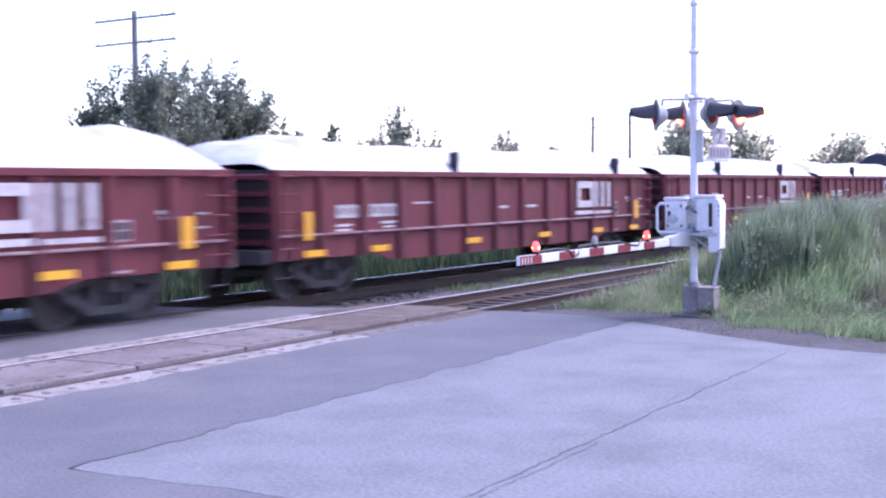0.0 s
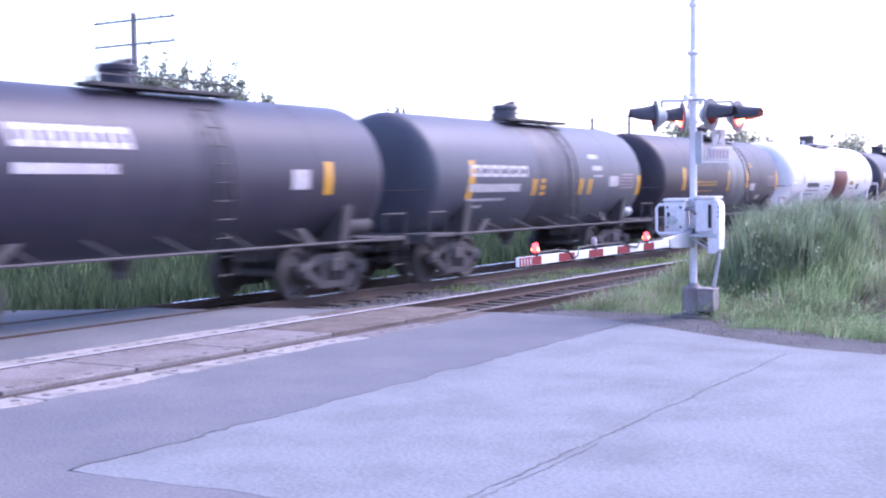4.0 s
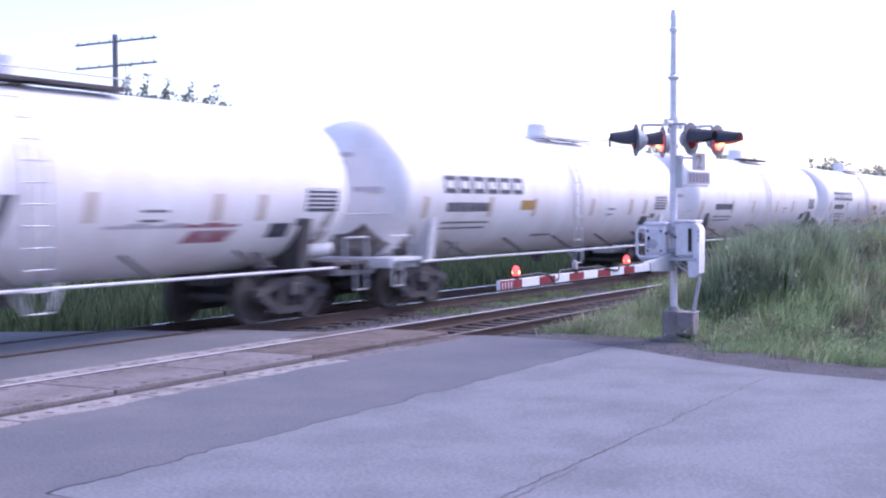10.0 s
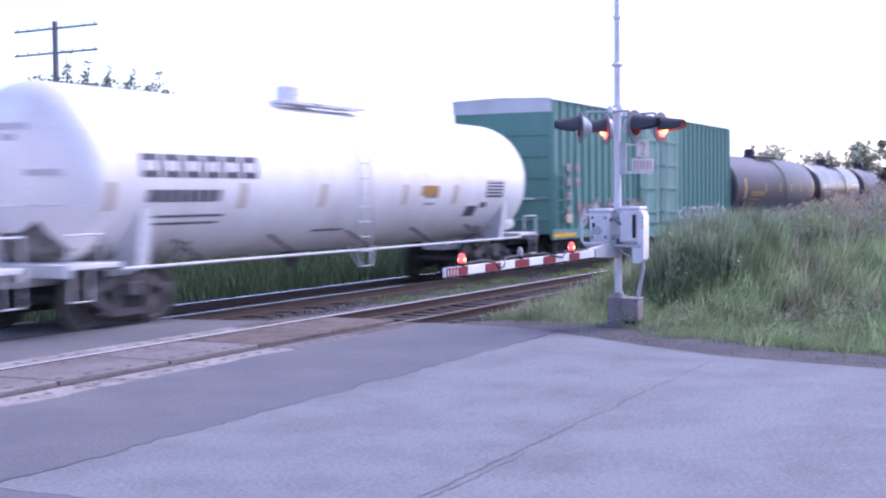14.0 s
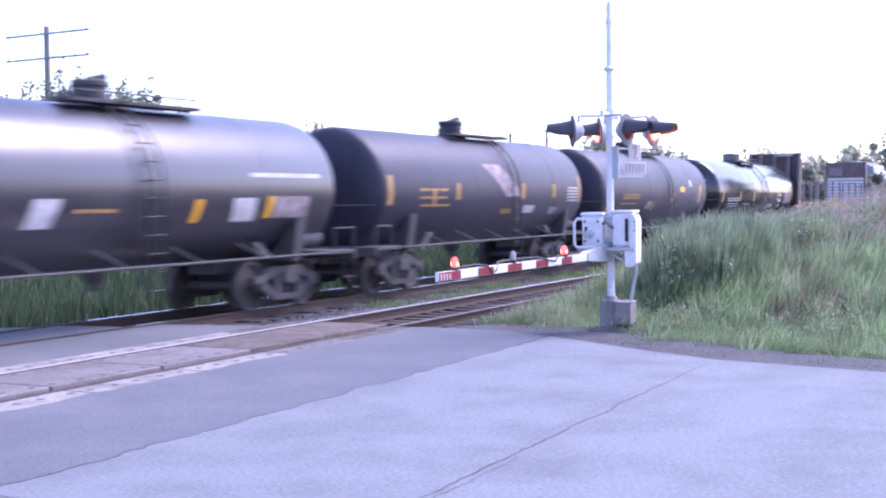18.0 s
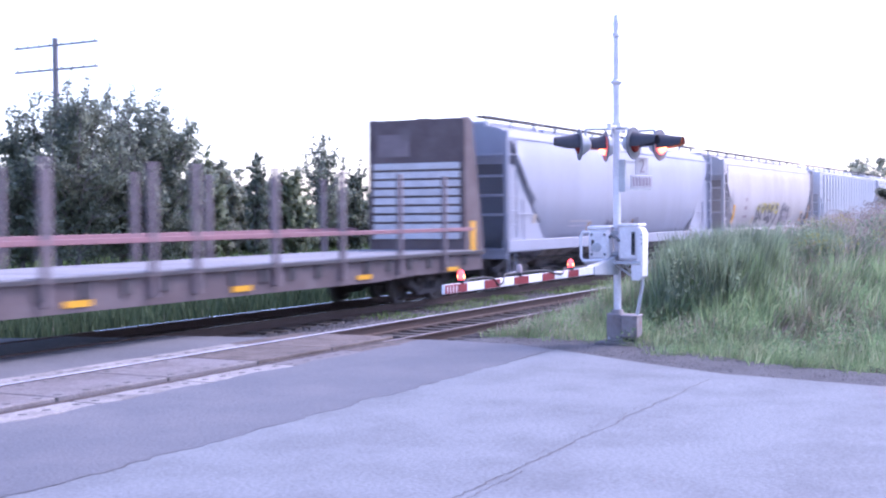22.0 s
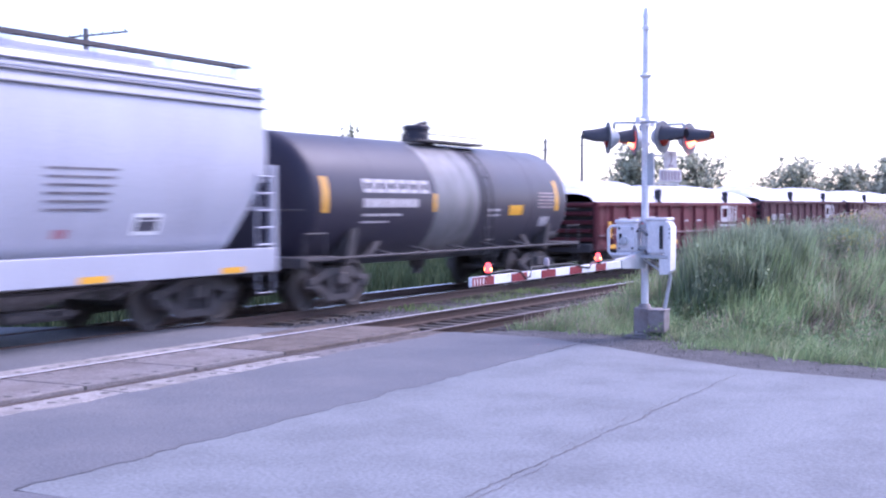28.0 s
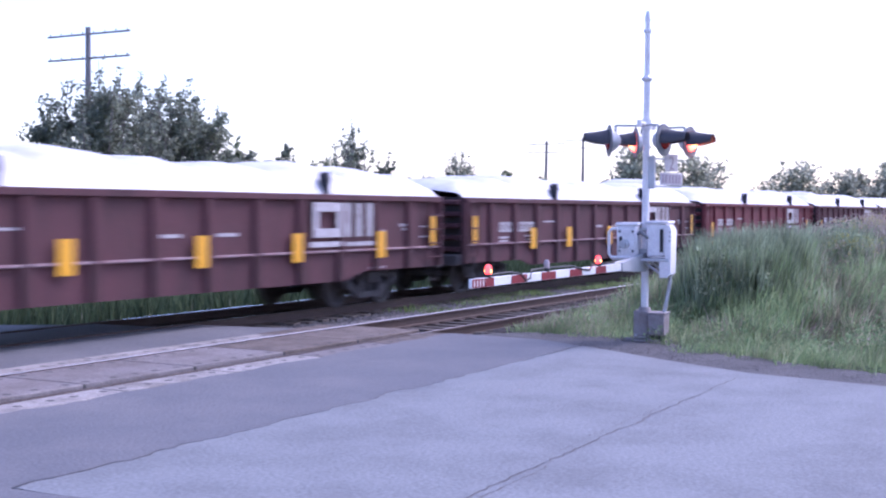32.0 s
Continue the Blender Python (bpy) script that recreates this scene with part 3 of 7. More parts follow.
def flasher(parent, x, side, lit, out):
    """A flashing lamp: round black plate, hood above the lens, spun housing behind."""
    s = side
    unit = part("flasher", Shape().turn([(0.0, 0.0), (0.25, 0.01), (0.255, 0.02), (0.25, 0.03), (0.0, 0.035)], "y", n=28), LAMP_GREY, parent, "round dark flasher plate", (x, s * out - 0.05, 3.19), (0, 0, -15 if s < 0 else 205))
    hood = Shape()
    n, rows = 14, ((0.17, 0.0, 0.0), (0.135, -0.18, 0.0), (0.085, -0.38, 0.025))
    for sh in (0.0, 0.008):
        vs = []
        for r, d, dz in rows:
            for i in range(n + 1):
                a = radians(-20 + 220 * i / n)
                vs.append(((r + sh) * math.cos(a), d, (r + sh) * math.sin(a) + dz))
        hood.add(vs, [(k * (n + 1) + i, k * (n + 1) + i + 1, (k + 1) * (n + 1) + i + 1, (k + 1) * (n + 1) + i) for k in range(2) for i in range(n)])
    part("hood", hood, HOOD, unit, "long black hood over the lens")
    part("lens", Shape().turn([(0.0, -0.05), (0.08, -0.045), (0.14, -0.02), (0.15, 0.0)], "y", n=24), FLASH_LIT if lit else RED_DARK, unit, "lit red lens" if lit else "unlit red lens")
    if lit:
        part("bulb", Shape().turn([(0.0, -0.085), (0.07, -0.08), (0.1, -0.055), (0.1, -0.045)], "y", n=20), RED_CORE, unit, "glowing amber lamp core")
    part("housing", Shape().turn([(0.2, 0.035), (0.17, 0.08), (0.1, 0.17), (0.05, 0.2), (0.0, 0.2)], "y", n=24), GALV, unit, "spun grey lamp housing")
    part("bracket", Shape().rod((0, 0.12, 0.05), (0, 0.12, 0.24), 0.022, n=8).rod((0, 0.12, 0.24), (0, out, 0.24), 0.02, n=8), GALV, unit)


for side in (-1, 1):
    flasher(sig, -0.38, side, False, 0.58 if side > 0 else 0.33)
    flasher(sig, 0.38, side, True, 0.34 if side > 0 else 0.59)
# Which of each pair is lit: one lamp facing either way.

plate = part("track_sign", Shape().box(0.28, 0.66, -0.175, -0.165, 2.72, 3.0, 0.004).box(0.14, 0.8, -0.175, -0.165, 2.5, 2.7, 0.004), SIGN_PALE, sig, "white sign with number of tracks", (0, 0, 0), (0, 0, -20))
num = bpy.data.curves.new("numeral", "FONT")
num.body, num.size, num.extrude, num.align_x = "2", 0.32, 0.002, "CENTER"
num.materials.append(SIGN_INK)
nob = new("numeral", num)
nob.parent = plate
nob.matrix_basis = pose(0.47, -0.18, 2.75, 90, 0, 0)
for i in range(6):
    part("letter_bar", Shape().box(0.19 + i * 0.098, 0.255 + i * 0.098, -0.181, -0.176, 2.53, 2.67), SIGN_INK, plate)
part("sign_bracket", Shape().box(0.0, 0.6, -0.165, -0.14, 2.9, 2.93).box(0.0, 0.75, -0.165, -0.14, 2.46, 2.49).box(-0.02, 0.02, -0.165, 0.0, 2.44, 2.95), GALV, sig, "", (0, 0, 0), (0, 0, -20))

# Gate machine, seen as two housings either side of the mast, with counterweight arms.
mech = part("gate_machine", Shape().box(-0.28, 0.26, 0.07, 0.4, 1.34, 1.86, 0.03).box(-0.3, 0.28, 0.05, 0.42, 1.84, 1.9, 0.02), SILVER, sig, "silver gate machine housing")
part("cover", Shape().box(-0.3, -0.275, 0.1, 0.37, 1.4, 1.8, 0.01), SILVER, mech, "bolted access cover")
for by, bz in ((0.13, 1.45), (0.34, 1.45), (0.13, 1.76), (0.34, 1.76)):
    part("bolt", Shape().rod((-0.32, by, bz), (-0.29, by, bz), 0.022, n=8), LAMP_GREY, mech)
part("bracket_arm", Shape().pipe([(-0.3, 0.05, 1.72), (-0.36, 0.0, 1.76), (-0.36, -0.08, 1.7), (-0.3, -0.1, 1.66)], 0.025, 8), LAMP_GREY, sig)
part("latch", Shape().box(-0.33, -0.3, 0.3, 0.34, 1.5, 1.68, 0.005), BLACK, mech, "dark latch")
part("hub", Shape().rod((-0.36, 0.26, 1.56), (0.34, 0.26, 1.56), 0.075, n=18).rod((-0.42, 0.26, 1.56), (0.4, 0.26, 1.56), 0.04, n=12), GALV, mech)
mech2 = part("relay_housing", Shape().box(-0.24, 0.24, -0.4, -0.07, 1.36, 1.9, 0.03).box(-0.26, 0.26, -0.42, -0.05, 1.88, 1.93, 0.015), SILVER, sig, "silver relay housing")
part("vent_slot", Shape().box(-0.265, -0.24, -0.34, -0.29, 1.44, 1.8, 0.004), BLACK, mech2, "dark ventilation slot")
for i in range(3):
    part("louvre", Shape().box(-0.3, -0.28, -0.47, -0.44, 1.6 + i * 0.07, 1.63 + i * 0.07, 0.004), BLACK, mech2)
for z in (1.42, 1.76):
    part("clamp", Shape().box(-0.1, 0.1, -0.1, 0.1, z, z + 0.06, 0.01), GALV, sig)
part("shelf", Shape().box(-0.32, 0.32, -0.44, 0.46, 1.29, 1.34, 0.01), GALV, sig, "support shelf under the housings")
part("brace", Shape().pipe([(-0.2, 0.02, 1.3), (-0.2, -0.36, 1.06), (0.2, -0.36, 1.06), (0.2, 0.02, 1.3)], 0.022), GALV, sig)
part("counterweight", Shape().slab([(-0.47, 1.1), (-0.41, 1.04), (-0.3, 1.04), (-0.29, 1.3), (-0.38, 1.34), (-0.38, 1.86), (-0.44, 1.86), (-0.48, 1.78)], "x", -0.3, 0.1), SILVER, sig, "curved counterweight plate")
part("guard_rail", Shape().pipe([(-0.36, 0.15, 1.35), (-0.36, 0.46, 1.35), (-0.36, 0.5, 1.4), (-0.36, 0.5, 1.74), (-0.36, 0.46, 1.8), (-0.36, 0.36, 1.8)], 0.025), SILVER, sig, "bent pipe guard")
part("junction_box", Shape().box(-0.2, 0.2, -0.36, -0.1, 0.12, 0.46, 0.015).box(-0.21, 0.21, -0.37, -0.09, 0.45, 0.48, 0.008), RUSTY_GALV, sig, "grey junction box at the foot")
part("junction_foot", Shape().box(-0.16, 0.16, -0.32, -0.12, 0.02, 0.12), BLACK, sig)
part("conduit", Shape().pipe([(0.0, -0.32, 0.48), (0.0, -0.36, 0.7), (0.02, -0.4, 0.95), (0.02, -0.4, 1.3)], 0.03), GALV, sig, "flexible grey conduit")

# Gate arm: striped blade towards the road, its own space turned back to run along the tracks.
arm = part("gate_arm", Shape().box(-6.42, -1.0, -0.02, 0.02, 1.175, 1.285, 0.006), WHITE_SHEET, sig, "lowered red and white striped gate arm", (0, 0, 0), (0, 0, -5))
for x0, x1 in ((-6.40, -6.06), (-6.04, -5.8), (-5.28, -4.8), (-4.32, -3.84), (-3.32, -2.86), (-2.3, -1.88)):
    part("stripe", Shape().box(x0, x1, -0.026, 0.026, 1.18, 1.28), RED_SHEET, arm, "red stripe")
for x in (-6.36, -6.28, -6.2, -6.12):
    part("reflector_bar", Shape().box(x, x + 0.02, -0.03, 0.03, 1.19, 1.26), WHITE_SHEET, arm)
part("arm_root", Shape().slab([(-1.2, 1.17), (-1.2, 1.29), (-0.1, 1.42), (0.3, 1.38), (0.3, 1.24), (-0.1, 1.12)], "y", -0.04, 0.04), GALV, arm, "tapered steel arm root")
part("arm_tube", Shape().rod((-1.9, 0.03, 1.26), (-0.2, 0.03, 1.34), 0.03, n=10), GALV, arm)
for i, (x, lit) in enumerate(((-5.92, True), (-4.1, False), (-2.15, True))):
    lampu = part("gate_lamp", Shape().rod((x, 0, 1.28), (x, 0, 1.325), 0.038, n=14), BLACK, arm, "small gate lamp socket")
    part("lens", Shape().turn([(0.036, 1.32), (0.042, 1.35), (0.04, 1.4), (0.028, 1.43), (0.0, 1.44)], "z", (x, 0, 0), 16), RED_LIT if lit else CLEAR_LENS, lampu, "glowing red lens" if lit else "pale unlit lens")
    if lit:
        part("bulb", Shape().rod((x, -0.044, 1.36), (x, 0.044, 1.36), 0.02, n=10), RED_CORE, lampu, "bright lamp core")
part("cable", Shape().pipe([(-5.9, 0, 1.31), (-5.3, 0, 1.32), (-5.0, -0.02, 1.29), (-4.86, -0.03, 1.2), (-4.72, -0.03, 1.22), (-4.62, 0, 1.32), (-4.1, 0, 1.33), (-3.2, 0, 1.32), (-2.9, -0.03, 1.27), (-2.6, -0.03, 1.24), (-2.4, 0, 1.31), (-1.4, 0.02, 1.31)], 0.014, 6), BLACK, arm, "looped black lamp cable")


# ---- poles ----
def utility_pole(x, y, h, label, lean=0.0, ext=1.0, rad=0.13, gap=0.82):
    p = thing("utility_pole", label, "utility pole", (x, y, ground_z(x, y)), -5.0, "poles along the railway")
    part("pole", Shape().rod((0, 0, -0.5), (lean, 0, h), rad, rad * 0.68, 12), WEATHERED, p)
    for z, w in ((h - 0.3, 1.75 * ext), (h - 0.3 - gap, 1.75 * ext)):
        a = part("crossarm", Shape().box(-0.05, 0.05, -w, w, z - 0.038, z + 0.038, 0.01), WEATHERED, p, "wooden crossarm", (lean * z / h, 0, 0))
        for k in range(8):
            yy = -w + 0.15 + k * (2 * w - 0.3) / 7
            part("insulator", Shape().turn([(0.018, z + 0.06), (0.03, z + 0.09), (0.035, z + 0.12), (0.025, z + 0.16), (0.0, z + 0.17)], "z", (0, yy, -0.03), 8), GALV, a)
    return p


def by_angle(az, d):
    return d * math.sin(radians(az)), d * math.cos(radians(az))


ux, uy = by_angle(47.85, 58.5)
utility_pole(ux, uy, 9.69 - ground_z(ux, uy), "weathered wooden pole with two crossarms among trees", 0.0, 1.42, 0.165, 1.04)
for az, d, h, lean in ((67.45, 132.0, 9.6, 0.35), (69.1, 140.0, 10.4, 0.0)):
    px_, py_ = by_angle(az, d)
    utility_pole(px_, py_, h, "distant weathered wooden pole with crossarms", lean, 1.2, 0.19)
wires = Shape()
wx, wy = by_angle(68.3, 136.0)
wires.pipe([(wx - 4, wy + 1, 4.6), (wx + 1, wy - 1, 4.4), (wx + 6, wy - 2, 4.9)], 0.03, 4)
wire_ob = tagged(new("wire", wires.mesh("wire", BLACK)), "thin dark wire slung between two distant poles", "wire")


# ---- plants ----
def leaf_cloud(centres, n, size, seed, flat=0.6):
    """Many small pointed leaves scattered round clump centres (x, y, z, radius)."""
    r = random.Random(seed)
    vs, fs = [], []
    weights = [c[3] ** 2 for c in centres]
    for c in r.choices(centres, weights, k=n):
        while True:
            d = Vector((r.uniform(-1, 1), r.uniform(-1, 1), r.uniform(-1, 1)))
            if 0.05 < d.length < 1:
                break
        d = d.normalized() * (d.length ** 0.8)
        p = Vector(c[:3]) + Vector((d.x, d.y, d.z * 0.85)) * c[3]
        s = size * r.uniform(0.6, 1.4)
        u = Vector((r.gauss(0, 1), r.gauss(0, 1), r.gauss(0, flat))).normalized()
        w = u.cross(Vector((r.gauss(0, 1), r.gauss(0, 1), r.gauss(0, 1)))).normalized()
        o = len(vs)
        vs += [tuple(p - u * s), tuple(p + w * s * 0.5), tuple(p + u * s), tuple(p - w * s * 0.5)]
        fs.append((o, o + 1, o + 2, o + 3))
    return vs, fs


def raw_mesh(name, vs, fs, material):
    me = bpy.data.meshes.new(name)
    me.from_pydata(vs, [], fs)
    me.materials.append(material)
    return me


def tree(name, label, x, y, h, w, seed, leaves, size, material=LEAF_A, low=0.12, spiky=0.3, group="trees beyond the tracks", sparse=1.0):
    """Tapered trunk, forking limbs, and a crown of small leaves round their ends."""
    r = random.Random(seed)
    t = thing(name, label, "tree", (x, y, ground_z(x, y)), 0.0, group)
    part("trunk", Shape().rod((0, 0, -0.3), (0.1, 0, h * 0.35), 0.035 * h * 0.5, 0.02 * h * 0.5, 9).rod((0.1, 0, h * 0.35), (0.0, 0.1, h * 0.8), 0.02 * h * 0.5, 0.005 * h, 7), BARK, t)
    limbs, clumps = Shape(), []
    count = int(26 + w * 2.2)
    for i in range(count):
        a = i * 2.4 + r.uniform(-0.5, 0.5)
        f = (i + r.random()) / count
        z0 = h * (low + 0.45 * f)
        z1 = h * (low + 0.06 + (0.9 - low) * f ** 0.8) * r.uniform(0.9, 1.07)
        q = (z1 / h - low) / (1.0 - low)
        reach = w * 0.5 * max(0.12, (0.55 + 1.5 * q - 1.95 * q * q)) * r.uniform(0.4, 1.12)
        mid_p = Vector((math.cos(a) * reach * 0.5, math.sin(a) * reach * 0.5, z0 + (z1 - z0) * 0.5))
        tip = Vector((math.cos(a) * reach, math.sin(a) * reach, z1))
        limbs.rod((0, 0, z0), mid_p, 0.007 * h, 0.0045 * h, 5).rod(mid_p, tip, 0.0045 * h, 0.0018 * h, 5)
        clumps.append((mid_p.x * 0.6, mid_p.y * 0.6, max(h * low, mid_p.z - h * 0.06), w * 0.1))
        for k in range(5):  # twigs fan out from the limb, each with its own tuft of leaves
            root = mid_p.lerp(tip, 0.25 + 0.18 * k)
            end = root + Vector((r.gauss(0, 1), r.gauss(0, 1), abs(r.gauss(0.4, 0.8)))) * w * 0.075
            limbs.rod(root, end, 0.0022 * h, 0.001 * h, 4)
            clumps.append((*end, w * 0.056 * r.uniform(0.45, 1.4)))
            clumps.append((*root.lerp(end, 0.5), w * 0.05))
        if r.random() < spiky:
            up = tip + Vector((r.uniform(-0.4, 0.4), r.uniform(-0.4, 0.4), h * r.uniform(0.08, 0.2)))
            limbs.rod(tip, up, 0.003 * h, 0.001 * h, 4)
            for f in (0.2, 0.45, 0.7, 0.95):
                clumps.append((*tip.lerp(up, f), w * 0.034 * (1.25 - 0.5 * f)))
    part("branchwork", limbs, BARK, t)
    vs, fs = leaf_cloud(clumps, int(leaves * 1.15 * sparse), size, seed + 1)
    part("crown", raw_mesh("crown", vs, fs, material), material, t, "uneven leafy crown")
    return t


def tree_at(az, d, top_el, w_deg, label, seed, leaves=5000, size=0.2, material=LEAF_A, low=0.12, spiky=0.3, name="tree", sparse=1.0):
    x, y = by_angle(az, d)
    h = 2.0 + d * math.tan(radians(top_el)) - ground_z(x, y)
    return tree(name, label, x, y, h, 2 * d * math.tan(radians(w_deg / 2)), seed, leaves, size, material, low, spiky, sparse=sparse)


tree_at(48.6, 58.0, 5.2, 7.6, "large broadleaf tree with ragged upright twigs", 101, 15000, 0.11, spiky=0.95)
tree_at(51.9, 60.0, 4.5, 5.6, "large broadleaf tree with ragged crown", 102, 12000, 0.11, spiky=0.9)
tree_at(50.4, 61.0, 4.9, 5.4, "large broadleaf tree with ragged crown", 121, 7500, 0.11, spiky=0.9)
tree_at(46.4, 59.0, 3.9, 3.8, "broadleaf tree at the edge of a thicket", 103, 8500, 0.12, spiky=0.5)
tree_at(44.0, 62.0, 1.9, 3.6, "broadleaf tree at the edge of a thicket", 104, 4000, 0.2)
tree_at(53.9, 66.0, 2.3, 3.0, "rounded bushy tree in a thicket", 105, 4500, 0.2, LEAF_B, 0.05)
tree_at(54.8, 76.0, 2.45, 2.8, "pale rounded bush in a thicket", 131, 5200, 0.17, LEAF_HAZE, 0.02, 0.35, "bush")
tree_at(56.9, 80.0, 1.9, 2.6, "pale rounded bush in a thicket", 132, 4200, 0.18, LEAF_HAZE, 0.02, 0.35, "bush")
tree_at(52.7, 74.0, 2.2, 2.8, "pale rounded bush in a thicket", 133, 4200, 0.18, LEAF_HAZE, 0.02, 0.35, "bush")
tree_at(56.2, 70.0, 2.75, 1.5, "small pointed dark tree beyond the railway", 106, 4200, 0.13, LEAF_A, 0.05)
tree_at(57.6, 74.0, 1.9, 2.4, "bushy tree in a thicket", 107, 3000, 0.22, LEAF_B, 0.05)
tree_at(59.1, 78.0, 3.25, 2.9, "thin open tree with sparse leaves", 108, 3800, 0.12, LEAF_A, 0.2, 0.6, sparse=0.75)
tree_at(60.4, 80.0, 2.0, 1.9, "dark tree beside a sparse one", 109, 3800, 0.14, LEAF_A, 0.1)
tree_at(63.7, 92.0, 2.4, 2.1, "thin open tree with sparse leaves", 110, 2200, 0.12, LEAF_HAZE, 0.3, 0.6, sparse=0.7)
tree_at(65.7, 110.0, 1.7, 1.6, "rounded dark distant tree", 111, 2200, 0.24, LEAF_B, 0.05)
tree_at(62.5, 96.0, 1.3, 2.4, "low bushy tree beyond the railway", 112, 1800, 0.26, LEAF_HAZE, 0.05)
tree_at(64.6, 105.0, 1.0, 2.6, "low bushy tree beyond the railway", 113, 1800, 0.28, LEAF_HAZE, 0.05)
tree_at(67.3, 115.0, 1.2, 2.6, "low bushy tree beyond the railway", 114, 1800, 0.28, LEAF_HAZE, 0.05)
tree_at(71.5, 105.0, 2.6, 4.2, "sparse willow-like tree behind the signal", 115, 4600, 0.22, LEAF_HAZE, 0.1, 0.6, sparse=0.8)
tree_at(74.0, 108.0, 2.3, 3.6, "sparse willow-like tree behind the signal", 116, 2600, 0.22, LEAF_HAZE, 0.15, 0.7, sparse=0.9)
tree_at(78.1, 120.0, 1.85, 4.2, "rounded distant tree beyond the railway", 117, 3600, 0.24, LEAF_HAZE, 0.05, sparse=0.75)
tree_at(80.2, 118.0, 1.75, 3.2, "rounded distant tree beyond the railway", 118, 3200, 0.22, LEAF_HAZE, 0.04, 0.4, sparse=0.8)
tree_at(81.9, 121.0, 1.95, 3.8, "rounded distant tree beyond the railway", 119, 3600, 0.24, LEAF_HAZE, 0.05, sparse=0.75)
tree_at(84.3, 74.0, 4.2, 3.6, "broadleaf tree standing beside the track", 120, 4500, 0.22, LEAF_HAZE, 0.1, 0.5)
for i in range(13):
    az = 43.0 + i * 2.05
    tree_at(az, 68.0 + i * 2.2, 1.35 - i * 0.05 + 0.5 * rng.random(), 3.2, "dense bush in the hedgerow beyond the tracks", 140 + i, 3200, 0.24, LEAF_B, 0.02, 0.3, "bush")


def blades(spots, height, width, seed, bend=0.25):
    """Grass blades: two tapering quads and a tip for each spot (x, y, height factor)."""
    r = random.Random(seed)
    vs, fs = [], []
    for x, y, k in spots:
        z = max(ground_z(x, y), -0.16 if y < 9.0 and x < 22 else -0.24 if 11.8 < y < 13.8 else -9)
        h = height * k * r.uniform(0.6, 1.15)
        a = r.uniform(0, 2 * math.pi)
        bx, by = math.cos(a) * h * bend * r.uniform(0.2, 1.2), math.sin(a) * h * bend * r.uniform(0.2, 1.2)
        b = r.uniform(0, math.pi)
        wx, wy = math.cos(b) * width, math.sin(b) * width
        o = len(vs)
        vs += [(x - wx, y - wy, z), (x + wx, y + wy, z), (x + bx * 0.3 + wx * 0.8, y + by * 0.3 + wy * 0.8, z + h * 0.5), (x + bx * 0.3 - wx * 0.8, y + by * 0.3 - wy * 0.8, z + h * 0.5), (x + bx, y + by, z + h)]
        fs += [(o, o + 1, o + 2, o + 3), (o + 3, o + 2, o + 4)]
    return vs, fs


def scatter(n, x0, x1, y0, y1, keep, seed):
    r, out = random.Random(seed), []
    while len(out) < n:
        x, y = r.uniform(x0, x1), r.uniform(y0, y1)
        k = keep(x, y)
        if k > 0 and r.random() < min(1, k):
            out.append((x, y, k))
    return out


def verge_edge(y):
    """Where grass begins past the shoulder."""
    pts = ((-40, 17.4), (2, 17.2), (3.6, 17.7), (5.4, 18.6), (6.3, 19.5), (7.4, 20.1), (8.4, 20.2), (9.2, 20.0))
    for (a, xa), (b, xb) in zip(pts, pts[1:]):
        if y <= b:
            return xa + (xb - xa) * (y - a) / (b - a)
    return 19.4


def verge_keep(x, y):
    return 1.0 if x > verge_edge(y) + 0.35 * noise.noise((x, y * 2, 1)) and y < 8.9 - 0.5 * noise.noise((x * 0.7, 0, 2)) else 0


def stuff(name, label, material, mesh_data):
    ob = new(name, raw_mesh(name, *mesh_data, material))
    return tagged(ob, label, name.split("_")[-1], "", "stuff")


def tufts(spots, per, height, width, spread, seed, lean=(0.06, -0.16), droop=0.35):
    """Clumps of curved blades fanning out from each spot (x, y, height factor)."""
    r = random.Random(seed)
    vs, fs = [], []
    for x, y, k in spots:
        lx, ly = lean[0] + r.gauss(0, 0.07), lean[1] + r.gauss(0, 0.1)
        for _ in range(per):
            a, d = r.uniform(0, 2 * math.pi), spread * math.sqrt(r.random())
            px, py = x + math.cos(a) * d, y + math.sin(a) * d
            z = max(ground_z(px, py), -0.16 if px < 22 else -9) - 0.02
            h = height * k * r.uniform(0.55, 1.12)
            out = droop * r.uniform(0.1, 1.0)
            bx, by = math.cos(a) * out + lx, math.sin(a) * out + ly
            b = r.uniform(0, math.pi)
            wx, wy = math.cos(b) * width, math.sin(b) * width
            o = len(vs)
            for f, s in ((0.0, 0.8), (0.45, 1.0), (0.8, 0.7)):
                g = f ** 1.7
                cx, cy, cz = px + bx * h * g, py + by * h * g, z + h * (f - 0.18 * out * f * f)
                vs += [(cx - wx * s, cy - wy * s, cz), (cx + wx * s, cy + wy * s, cz)]
            vs.append((px + bx * h * 1.1, py + by * h * 1.1, z + h * (1 - 0.35 * out)))
            fs += [(o, o + 1, o + 3, o + 2), (o + 2, o + 3, o + 5, o + 4), (o + 4, o + 5, o + 6)]
    return vs, fs


def bank_keep(x, y):
    """Height of the growth on the bank: low at the verge, taller behind."""
    e = verge_edge(y) + 0.5 + 0.4 * noise.noise((y * 0.8, 2, 2))
    return (0.3 + 0.7 * smooth(e, e + 5.0, x)) * (0.85 + 0.35 * noise.noise((x * 0.5, y * 0.6, 7))) if x > e and y < 8.3 - 0.1 * max(0, 24 - x) else 0


